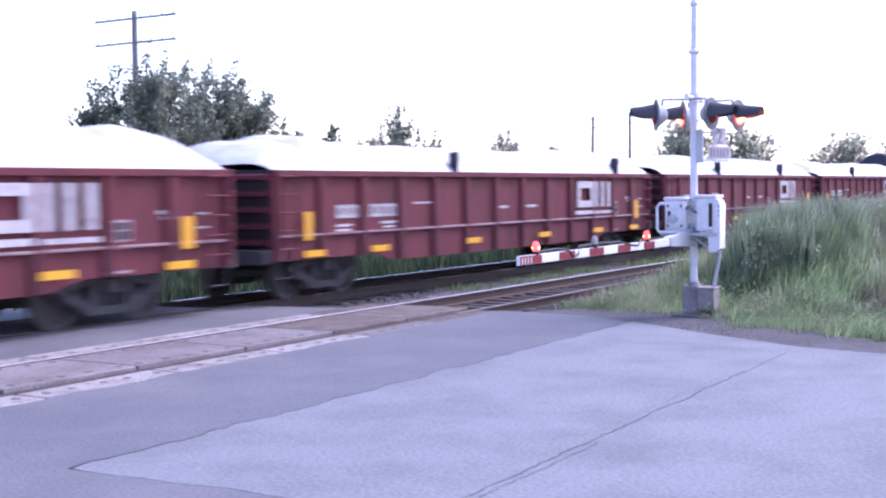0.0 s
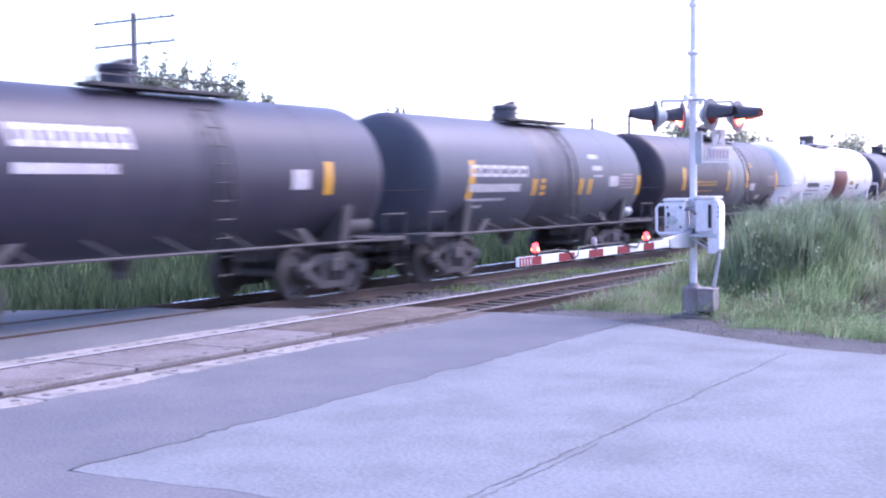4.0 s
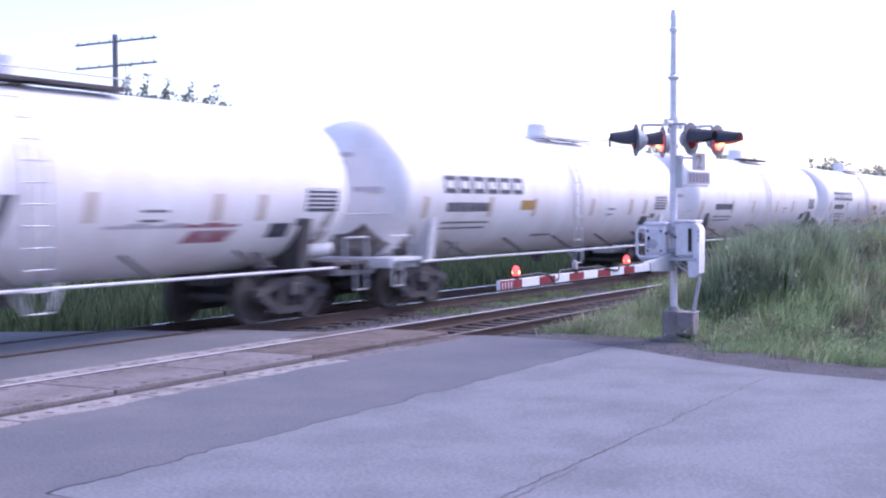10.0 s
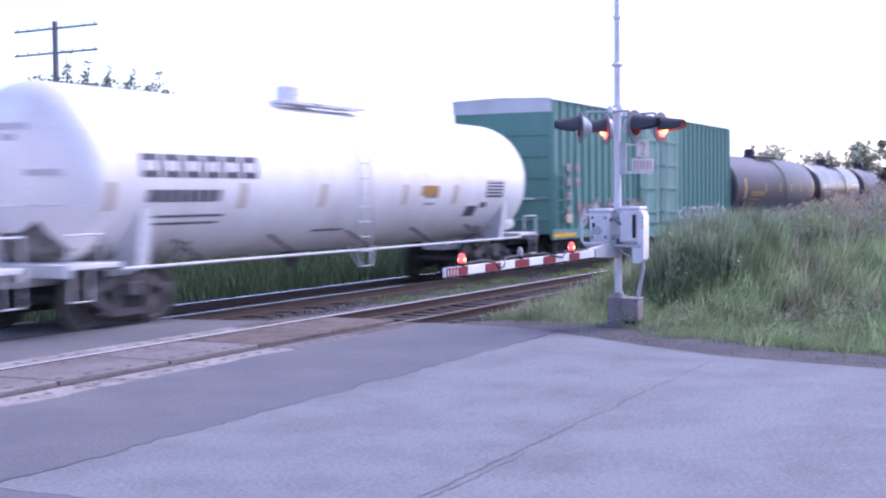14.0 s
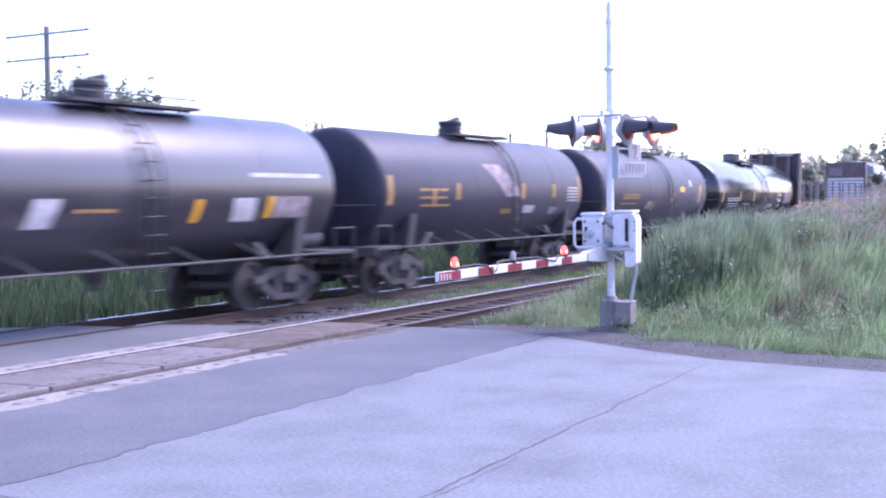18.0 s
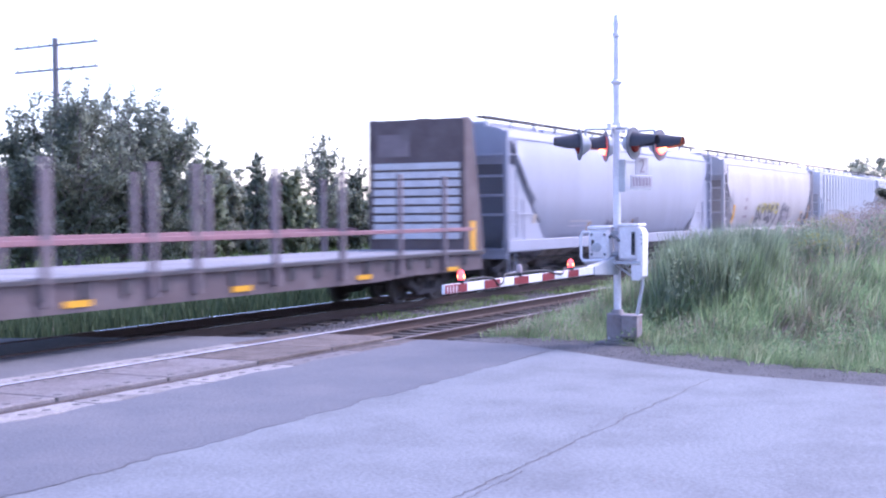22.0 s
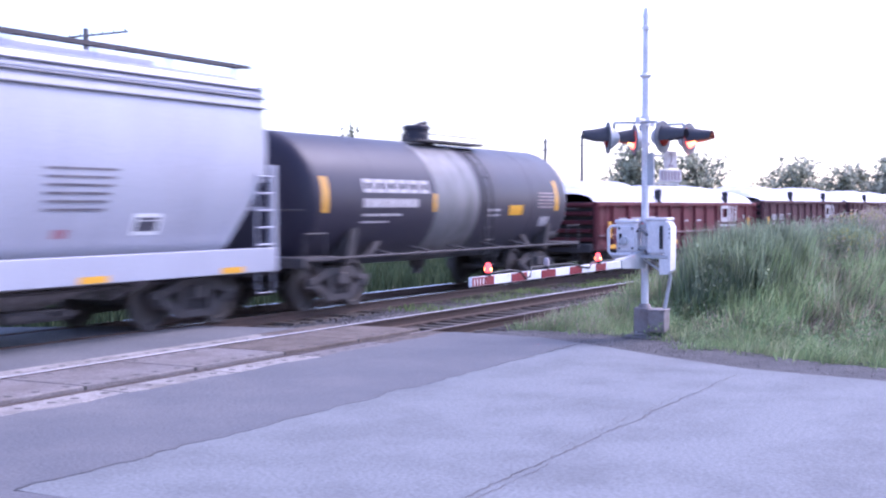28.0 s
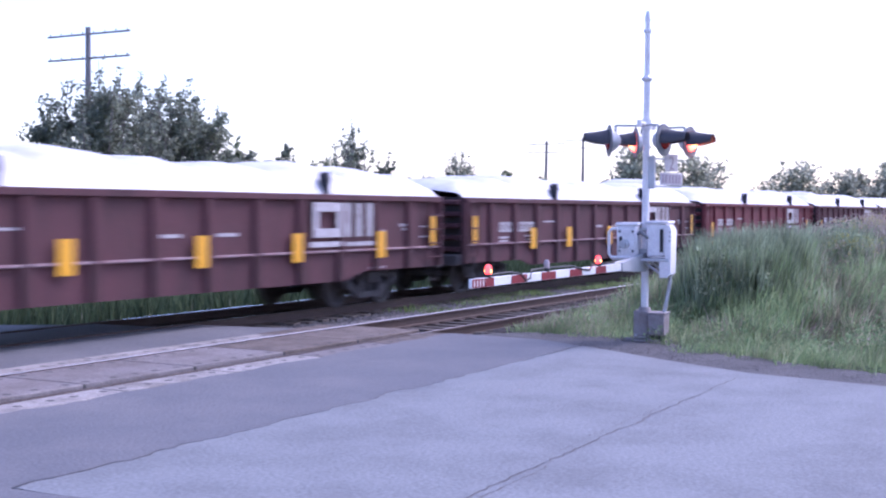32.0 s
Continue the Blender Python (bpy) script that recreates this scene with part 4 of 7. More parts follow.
def cattail_keep(x, y):
    d = math.hypot((x - 24.4) / 2.1, (y - 6.0) / 1.25)
    d2 = math.hypot((x - 27.6) / 1.5, (y - 5.0) / 0.9)
    d3 = math.hypot((x - 27.0) / 1.2, (y - 3.9) / 0.5)
    return max(smooth(1.15, 0.6, d), 0.8 * smooth(1.1, 0.5, d2), 0.65 * smooth(1.1, 0.5, d3))


def kind_of(x, y):
    return noise.noise((x * 0.55, y * 0.75, 17)) + 0.5 * noise.noise((x * 1.4, y * 1.7, 27))


def mixed(lo, hi):
    return lambda x, y: bank_keep(x, y) * (1 - 0.55 * smooth(25.5, 31.0, x)) ** (1 if hi > 0.1 else 0) if lo <= kind_of(x, y) < hi and cattail_keep(x, y) < 0.3 else 0


stuff("verge_grass", "fresh green grass along the verge", GRASS, tufts(scatter(1500, 17.0, 24.0, -6.0, 9.0, verge_keep, 31), 24, 0.27, 0.006, 0.22, 32, droop=0.8))
stuff("pale_verge_grass", "pale yellow-green grass along the verge", PALE_GRASS, tufts(scatter(420, 17.3, 24.0, -6.0, 8.8, verge_keep, 131), 16, 0.4, 0.005, 0.16, 132, droop=0.6))
stuff("cattail_reeds", "dense blue-green cattail reeds beside the mast", REED, tufts(scatter(420, 21.4, 30.0, 2.5, 8.0, cattail_keep, 33), 34, 1.55, 0.008, 0.3, 34, (0.02, -0.04), 0.14))
stuff("pale_reeds", "lighter green reeds mixed among the cattails", GRASS, tufts(scatter(240, 21.2, 30.0, 2.5, 8.0, cattail_keep, 233), 24, 1.4, 0.008, 0.35, 234, (0.02, -0.04), 0.25))
reed_spots = scatter(160, 21.4, 30.0, 2.5, 8.0, cattail_keep, 333)
stuff("reed_leaves", "loose leaves and weeds among the cattails", REED, leaf_cloud([(x, y, ground_z(x, y) + 0.25 + 0.95 * ((i * 0.618) % 1.0), 0.32) for i, (x, y, k) in enumerate(reed_spots)], 7000, 0.034, 334, 1.5))
stuff("green_grass", "tall green grass on the bank", GRASS, tufts(scatter(1000, 19.0, 48.0, -6.0, 8.4, mixed(-0.1, 0.2), 133), 32, 1.15, 0.009, 0.3, 134, droop=0.5))
stuff("pale_grass", "pale yellow-green grass on the bank", PALE_GRASS, tufts(scatter(620, 19.0, 48.0, -6.0, 8.4, mixed(0.08, 2.0), 135), 28, 1.1, 0.008, 0.3, 136, droop=0.5))
stuff("olive_grass", "olive-brown grass on the bank", OLIVE, tufts(scatter(1150, 19.5, 55.0, -6.0, 8.4, mixed(-2.0, 0.02), 137), 32, 1.1, 0.009, 0.3, 138, droop=0.5))
stuff("blue_grass", "blue-green reeds scattered over the bank", REED, tufts(scatter(130, 20.5, 48.0, -6.0, 8.2, mixed(-2.0, -0.1), 139), 30, 1.2, 0.01, 0.3, 140))
stuff("brown_grass", "withered brown grass at the foot of the reeds", DRY, tufts(scatter(560, 19.0, 27.0, -6.0, 6.5, lambda x, y: bank_keep(x, y) * (1 if kind_of(x, y) < 0.0 else 0.2), 235), 20, 0.8, 0.007, 0.2, 236, droop=0.6))
stuff("dry_grass", "dry grey-brown grass with plumes on top of the bank", DRY, tufts(scatter(2100, 22.5, 60.0, -6.0, 8.6, lambda x, y: bank_keep(x, y) * smooth(21.5, 27, x) if cattail_keep(x, y) < 0.6 else 0, 35), 16, 1.5, 0.008, 0.25, 36, (0.08, -0.3), 0.3))
plume_spots = scatter(900, 23.5, 46.0, -6.0, 8.2, lambda x, y: bank_keep(x, y) * smooth(22.5, 28, x), 65)
stuff("seed_plumes", "soft brownish seed plumes over the bank", DRY, leaf_cloud([(x + 0.1, y - 0.3, ground_z(x, y) + 1.3 * k + 0.1, 0.16) for x, y, k in plume_spots], 32000, 0.026, 66))
stuff("rail_weeds", "weeds and dry grass between track and mast", GRASS, blades(scatter(8500, 19.4, 34.0, 6.4, 8.75, lambda x, y: 0.95 * smooth(20.0, 21.4, x + 0.5 * noise.noise((x, y * 1.5, 8))), 37), 0.36, 0.008, 38, 0.45))
stuff("dry_weeds", "dry brownish weeds beside the ballast", DRY, blades(scatter(1600, 20.4, 30.0, 7.6, 8.9, lambda x, y: 0.8, 39), 0.46, 0.007, 40, 0.5))
stuff("goldenrod", "yellow flowering weeds on the bank", GOLDEN, leaf_cloud([(x, y, ground_z(x, y) + 1.1 * k + 0.12, 0.2) for x, y, k in scatter(70, 24.5, 31.0, 1.5, 5.2, lambda x, y: bank_keep(x, y) * (1 if noise.noise((x * 0.5, y * 0.9, 4)) > 0.0 else 0), 41)], 2000, 0.02, 42))
weed_spots = scatter(620, 18.0, 27.0, -6.0, 8.4, verge_keep, 61)
stuff("leafy_weeds", "low leafy weeds in the verge grass", LEAF_WEED, leaf_cloud([(x, y, max(-0.1, ground_z(x, y)) + 0.14 + 0.25 * bank_keep(x, y), 0.2 + 0.2 * bank_keep(x, y)) for x, y, k in weed_spots], 52000, 0.024, 62, 1.3))
bank_spots = scatter(380, 21.0, 46.0, -6.0, 7.6, lambda x, y: bank_keep(x, y) if cattail_keep(x, y) < 0.2 else 0, 63)
stuff("bank_weeds", "bushy weeds among the grass on the bank", LEAF_WEED, leaf_cloud([(x, y, ground_z(x, y) + 0.55 * k, 0.42 * k + 0.1) for x, y, k in bank_spots], 52000, 0.027, 64, 1.2))
stuff("track_weeds", "low grass growing between the two tracks", MEADOW, blades(scatter(8000, 19.0, 70.0, 12.0, 13.7, lambda x, y: (0.9 if x > 24.0 else 0.3 * smooth(12.3, 12.9, y)) * (0.7 + 0.7 * noise.noise((x * 0.6, y, 5))), 43), 0.19, 0.012, 44, 0.5))
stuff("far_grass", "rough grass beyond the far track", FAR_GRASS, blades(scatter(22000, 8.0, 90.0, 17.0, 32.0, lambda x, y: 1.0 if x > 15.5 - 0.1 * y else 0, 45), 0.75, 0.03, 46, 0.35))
stuff("meadow_grass", "long meadow grass below the trees", MEADOW, blades(scatter(16000, 20.0, 130.0, 30.0, 62.0, lambda x, y: 1.0, 47), 0.9, 0.07, 48, 0.35))


def stones(n, x0, x1, y0, y1, z, size, seed):
    r = random.Random(seed)
    vs, fs = [], []
    for _ in range(n):
        x, y, s = r.uniform(x0, x1), r.uniform(y0, y1), size * r.uniform(0.5, 1.3)
        o = len(vs)
        vs += [(x + s * r.uniform(0.6, 1), y, z), (x, y + s * r.uniform(0.6, 1), z), (x - s * r.uniform(0.6, 1), y, z), (x, y - s * r.uniform(0.6, 1), z), (x + s * r.uniform(-0.3, 0.3), y, z + s * r.uniform(0.5, 1.0))]
        fs += [(o, o + 1, o + 4), (o + 1, o + 2, o + 4), (o + 2, o + 3, o + 4), (o + 3, o, o + 4)]
    return vs, fs


stuff("ballast_stones", "loose grey ballast stones", BALLAST, stones(6000, 18.6, 34.0, 12.2, 13.7, -0.22, 0.05, 51))
stuff("verge_stones", "loose stones at the shoulder edge", GRAVEL, stones(2600, 17.4, 21.0, 5.2, 9.4, -0.085, 0.024, 52))
stuff("shoulder_stones", "loose stones along the shoulder", GRAVEL, stones(5000, 15.95, 18.2, -3.0, 5.6, -0.085, 0.02, 53))


# ---- the train ----
SPEED = 16.2
cars = []
shared = {}


def once(key, make):
    """Ready mesh shared by alike parts."""
    if key not in shared:
        shared[key] = make()
    return shared[key]


def sideframe_mesh():
    s = Shape()
    for y0, y1 in ((-0.07, 0.07),):
        s.slab([(-1.12, 0.5), (-1.12, 0.62), (-0.8, 0.66), (-0.45, 0.8), (0.45, 0.8), (0.8, 0.66), (1.12, 0.62), (1.12, 0.5), (0.72, 0.54), (0.4, 0.66), (-0.4, 0.66), (-0.72, 0.54)], "y", y0, y1)
        s.slab([(-1.0, 0.5), (-0.74, 0.52), (-0.36, 0.28), (0.36, 0.28), (0.74, 0.52), (1.0, 0.5), (0.46, 0.16), (-0.46, 0.16)], "y", y0, y1)
        s.box(-0.44, -0.3, y0 - 0.02, y1 + 0.02, 0.24, 0.72)
        s.box(0.3, 0.44, y0 - 0.02, y1 + 0.02, 0.24, 0.72)
    for x in (-0.889, 0.889):
        s.box(x - 0.14, x + 0.14, -0.09, 0.09, 0.38, 0.62, 0.02)
    return s.mesh("sideframe", STEEL)


def wheel_mesh():
    return Shape().turn([(0.08, -0.1), (0.08, 0.1), (0.2, 0.07), (0.36, 0.03), (0.39, 0.065), (0.455, 0.07), (0.46, -0.02), (0.462, -0.035), (0.488, -0.05), (0.485, -0.07), (0.4, -0.072), (0.37, -0.02), (0.2, -0.03), (0.08, -0.1)], "y", n=30).mesh("wheel", WHEEL)


def truck(car, x):
    """A two-axle truck: bolster with sideframes, springs, wheels, axles and bearings."""
    bol = once("bolster", lambda: Shape().box(-0.2, 0.2, -1.15, 1.15, 0.46, 0.7, 0.03).box(-0.28, 0.28, -0.35, 0.35, 0.6, 0.86, 0.03).mesh("bolster", STEEL))
    tr = part("truck", bol, STEEL, car, "grimy cast-steel truck", (x, 0, 0))
    for y in (-1.0, 1.0):
        part("sideframe", once("sideframe", sideframe_mesh), STEEL, tr, "", (0, y, 0))
        for dx in (-0.17, 0.0, 0.17):
            part("spring", once("spring", lambda: Shape().turn([(0.05, 0.29), (0.065, 0.31), (0.05, 0.33), (0.065, 0.35), (0.05, 0.37), (0.065, 0.39), (0.05, 0.41), (0.065, 0.43), (0.05, 0.46)], "z", n=10).mesh("spring", STEEL)), STEEL, tr, "", (dx, y, 0))
        for dx in (-0.889, 0.889):
            part("bearing_cap", once("bearing", lambda: Shape().turn([(0.0, -0.14), (0.07, -0.14), (0.09, -0.1), (0.12, -0.08), (0.12, 0.08)], "y", n=16).mesh("bearing_cap", STEEL)), STEEL, tr, "", (dx, y, 0.46), (0, 0, 0 if y < 0 else 180))
    for dx in (-0.889, 0.889):
        part("axle", once("axle", lambda: Shape().rod((0, -0.95, 0.46), (0, 0.95, 0.46), 0.08, n=12).mesh("axle", STEEL)), STEEL, tr, "", (dx, 0, 0))
        for y in (-0.755, 0.755):
            part("wheel", once("wheel", wheel_mesh), WHEEL, tr, "", (dx, y, 0.46), (0, 0, 0 if y < 0 else 180))
    return tr


def couplers(car, half):
    """Coupler shanks and air hoses at both ends; half is half the coupled length."""
    for s in (-1, 1):
        c = part("coupler", once("coupler", lambda: Shape().box(-0.75, -0.1, -0.1, 0.1, 0.72, 0.92, 0.02).box(-0.2, -0.002, -0.14, 0.14, 0.68, 0.96, 0.04).mesh("coupler", STEEL)), STEEL, car, "", (s * half, 0, 0), (0, 0, 0 if s > 0 else 180))
        part("air_hose", once("hose", lambda: Shape().pipe([(-0.5, -0.3, 0.8), (-0.3, -0.32, 0.55), (-0.05, -0.3, 0.42)], 0.03, 6).mesh("air_hose", BLACK)), BLACK, c)


def ladder(car, name, x, y, z0, z1, w, n, material, label="", r=0.016):
    """Side ladder: two stiles and its rungs, in the plane of the car's side."""
    stile = once(("stile", z0, z1, r, material.name), lambda: Shape().rod((0, 0, z0 - 0.05), (0, 0, z1 + 0.05), r * 1.2, n=6).mesh("stile", material))
    rung = once(("rung", w, r, material.name), lambda: Shape().rod((0, 0, 0), (w, 0, 0), r, n=6).mesh("rung", material))
    ob = part(name, stile, material, car, label, (x - w / 2, y, 0))
    part("stile", stile, material, ob, "", (w, 0, 0))
    for i in range(n):
        part("rung", rung, material, ob, "", (0, 0, z0 + (z1 - z0) * i / (n - 1)))
    return ob


def flat_marks(car, y, spots, material, name, label=""):
    """Flat marks on a plane side: (x0, x1, z0, z1) each a part."""
    for x0, x1, z0, z1 in spots:
        part(name, Shape().box(x0, x1, y - 0.006, y, z0, z1), material, car, label)


def word_blocks(x0, x1, z0, z1, n, hollow=True):
    """Blocks that stand for a painted word: hollow or solid."""
    out = []
    w = (x1 - x0) / n
    for i in range(n):
        a, b = x0 + i * w + w * 0.08, x0 + (i + 1) * w - w * 0.08
        t = min(0.3 * (b - a), 0.28 * (z1 - z0))
        if hollow:
            out += [(a, a + t, z0, z1), (b - t, b, z0, z1), (a + t, b - t, z1 - t, z1), (a + t, b - t, z0, z0 + t)]
        else:
            out.append((a, b, z0, z1))
    return out


def start_car(name, label, category, u0, u1):
    c = thing(name, label, category, ((u0 + u1) / 2, TRACK_Y, 0), 0.0, "cars of the freight train")
    cars.append((c, (u0 + u1) / 2))
    return c, (u1 - u0) / 2


def gondola(u0, u1, paint, label, tall_marks, seed, seams, top=2.29):
    """Open gondola with ribbed sides and a heaped load under white tarpaulin."""
    r = random.Random(seed)
    c, half = start_car("gondola_car", label, "gondola car", u0, u1)
    e = half - 0.58
    for x in (-e + 2.2, e - 2.2):
        truck(c, x)
    couplers(c, half)
    y = 1.5
    part("floor", Shape().box(-e, e, -1.45, 1.45, 0.98, 1.06), GON_DARK, c)
    part("center_sill", Shape().box(-half + 0.5, half - 0.5, -0.3, 0.3, 0.62, 1.0, 0.02), STEEL, c)
    low = [(-e, 0.74), (-e, top), (e, top), (e, 0.74), (e - 3.2, 0.74), (e - 3.9, 0.58), (-e + 3.9, 0.58), (-e + 3.2, 0.74)]
    for s in (-1, 1):
        side = part("side", Shape().slab(low, "y", s * y - 0.02, s * y + 0.02), paint, c, "sheet-steel side")
        part("top_chord", Shape().box(-e, e, min(s * 1.46, s * 1.62), max(s * 1.46, s * 1.62), top - 0.1, top + 0.02, 0.015), paint, side)
        part("side_rail", Shape().box(-e, e, min(s * 1.5, s * 1.6), max(s * 1.5, s * 1.6), 1.145, 1.19, 0.01), RUB, side, "scuffed rub rail")
        for i in range(14):
            x = -e + 0.06 + i * (2 * e - 0.12) / 13
            zb = 0.76 if abs(x) > e - 3.3 else 0.6
            a, b = sorted((s * 1.52, s * 1.6))
            part("post", once(("post", zb, s, paint.name, top), lambda: Shape().slab([(-0.11, s * 1.52), (-0.075, s * 1.605), (0.075, s * 1.605), (0.11, s * 1.52)], "z", zb, top - 0.1).mesh("post", paint)), paint, side, "", (x, 0, 0))
    for s in (-1, 1):
        end = part("end", Shape().box(min(s * e, s * (e - 0.05)), max(s * e, s * (e - 0.05)), -1.5, 1.5, 0.9, top + 0.02), GON_DARK, c, "ribbed dark end wall")
        for k in range(5):
            z = 1.0 + k * (top - 0.89) / 5
            part("end_rib", Shape().slab([(s * e, z), (s * (e + 0.12), z + 0.03), (s * (e + 0.12), z + 0.1), (s * e, z + 0.13)], "y", -1.45, 1.45), paint, end)
        ladder(c, "ladder", s * (e - 0.35), -1.62, 0.95, top - 0.09, 0.5, 5, paint)
        part("end_sill", Shape().box(min(s * e, s * (e + 0.2)), max(s * e, s * (e + 0.2)), -1.5, 1.5, 0.7, 0.95, 0.02), STEEL, c)
        part("step", Shape().pipe([(s * (e - 0.1), -1.55, 0.9), (s * (e - 0.1), -1.55, 0.45), (s * (e - 0.55), -1.55, 0.45), (s * (e - 0.55), -1.55, 0.9)], 0.016, 6), STEEL, c)
    # Heaped tarpaulin.
    nx, ny = 170, 14
    vs = []
    phase = r.uniform(0, 9)
    for i in range(nx + 1):
        x = -e + 0.06 + (2 * e - 0.12) * i / nx
        f = abs(x) / e
        heap = 0.44 * (1 - f ** 16) * (0.9 + 0.5 * noise.noise((x * 0.22, seed, 0)))
        hoop = abs(math.sin(x * (1.9 if seed % 2 else 1.5) + phase + 0.9 * noise.noise((x * 0.4, seed, 2)))) ** 0.6
        for j in range(ny + 1):
            v = -1 + 2 * j / ny
            z = top + 0.05 + heap * (1 - abs(v) ** 3.6) + 0.27 * hoop * (0.6 + 0.5 * noise.noise((x * 0.5, seed, 9))) * (1 - abs(v) ** 5) + 0.05 * noise.noise((x * 1.6, v * 2.4, seed))
            vs.append((x, v * 1.56, z if 0 < j < ny else top - 0.02))
    cover = part("load_cover", Shape().add(vs, [(i * (ny + 1) + j, (i + 1) * (ny + 1) + j, (i + 1) * (ny + 1) + j + 1, i * (ny + 1) + j + 1) for i in range(nx) for j in range(ny)]), TARP, c, "white tarpaulin humped over the load")
    for f in seams:  # where two covers meet
        x = -e + 2 * e * f
        tilt = r.uniform(-0.06, 0.06)
        part("cover_flap", Shape().slab([(x - 0.12, top - 0.04), (x + 0.06, top - 0.03), (x + 0.03 + tilt, top + 0.12), (x + 0.09 + tilt, top + 0.3), (x + 0.02 + tilt, top + 0.44), (x - 0.06 + tilt, top + 0.4), (x - 0.04, top + 0.12)], "y", -1.6, -1.4), STRAP, cover, "dark flap where two covers meet")
    # Marks on both sides are alike; the near side carries them.
    ym = -1.525
    x = e - 5.15
    flat_marks(c, -1.612, [(x, x + 0.18, 1.44, 2.1), (x + 0.18, x + 1.0, 1.93, 2.1), (x + 0.18, x + 1.0, 1.44, 1.61), (x + 0.82, x + 1.0, 1.61, 1.93)], DECAL_WHITE, "emblem_shape", "white painted emblem")
    flat_marks(c, -1.612, [(x + 1.12, x + 1.3, 1.44, 2.1), (x + 1.94, x + 2.12, 1.44, 2.1), (x + 1.53, x + 1.71, 1.44, 2.1)], DECAL_WHITE, "emblem_shape", "white painted emblem")
    flat_marks(c, -1.612, [(x - 0.1, x + 0.95, 1.26, 1.36)] + word_blocks(x + 1.1, x + 2.2, 1.26, 1.34, 8, False), DECAL_WHITE, "stencil_bar")
    flat_marks(c, ym, word_blocks(-6.9, -5.95, 1.44, 1.68, 4) + word_blocks(-5.8, -4.85, 1.44, 1.68, 5) + [(-6.9, -6.4, 1.28, 1.33), (-6.9, -6.45, 1.2, 1.24), (-5.4, -4.85, 1.3, 1.35), (-5.3, -4.9, 1.22, 1.26)], DECAL_WHITE, "stencil_bar")
    flat_marks(c, ym, word_blocks(-0.6, 0.0, 1.5, 1.56, 4, False) + word_blocks(0.9, 1.5, 1.5, 1.56, 4, False) + word_blocks(-4.2, -3.4, 1.66, 1.7, 6, False), DECAL_WHITE, "stencil_bar")
    flat_marks(c, ym, [(5.95, 6.5, 1.24, 1.56), (5.97, 6.47, 1.13, 1.17), (5.9, 6.5, 0.78, 0.82)], SCUFF, "data_panel", "pale lined data panel")
    flat_marks(c, ym - 0.006, [(a, b, z0, z1) for a, b in ((5.99, 6.2), (6.24, 6.46)) for z0, z1 in ((1.27, 1.39), (1.42, 1.52))], STRAP, "panel_line")
    flat_marks(c, ym, word_blocks(7.1, 7.5, 1.62, 1.68, 3, False) + word_blocks(7.2, 7.55, 1.54, 1.59, 3, False) + [(8.0, 8.3, 1.6 - 0.22 * k, 1.63 - 0.22 * k) for k in range(3)], DECAL_WHITE, "stencil_bar")
    flat_marks(c, ym, [(5.95, 6.2, 0.84, 0.9)], RED_SHEET, "stencil_patch")
    if tall_marks:
        flat_marks(c, -1.61, [(-e + 0.35, -e + 0.6, 1.2, 1.85), (e - 0.6, e - 0.35, 1.2, 1.85)] + [(q - 0.16, q + 0.16, 1.0, 1.53) for q in (-5.05, -2.66, 0.42, 3.2, 6.2)], YELLOW, "reflector")
    else:
        flat_marks(c, -1.61, [(-8.0, -7.78, 1.08, 1.58), (7.55, 7.8, 1.08, 1.58)], YELLOW, "reflector")
        flat_marks(c, -1.61, [(q - 0.31, q + 0.31, 0.78, 0.9) for q in (-7.7, -5.55, -1.8, 1.75, 5.0, 7.5)], YELLOW, "reflector")
    return c


def tank_decal(r, cz, x0, x1, z0, z1, n=4, slant=0.0):
    """A patch that follows the shell between two heights on the near side."""
    vs = []
    for i in range(n + 1):
        z = z0 + (z1 - z0) * i / n
        a = math.asin(max(-1, min(1, (z - cz) / r)))
        rr = r + 0.006
        y, zz = -rr * math.cos(a), cz + rr * math.sin(a)
        d = slant * i / n
        vs += [(x0 + d, y, zz), (x1 + d, y, zz)]
    return Shape().add(vs, [(2 * i, 2 * i + 1, 2 * i + 3, 2 * i + 2) for i in range(n)])


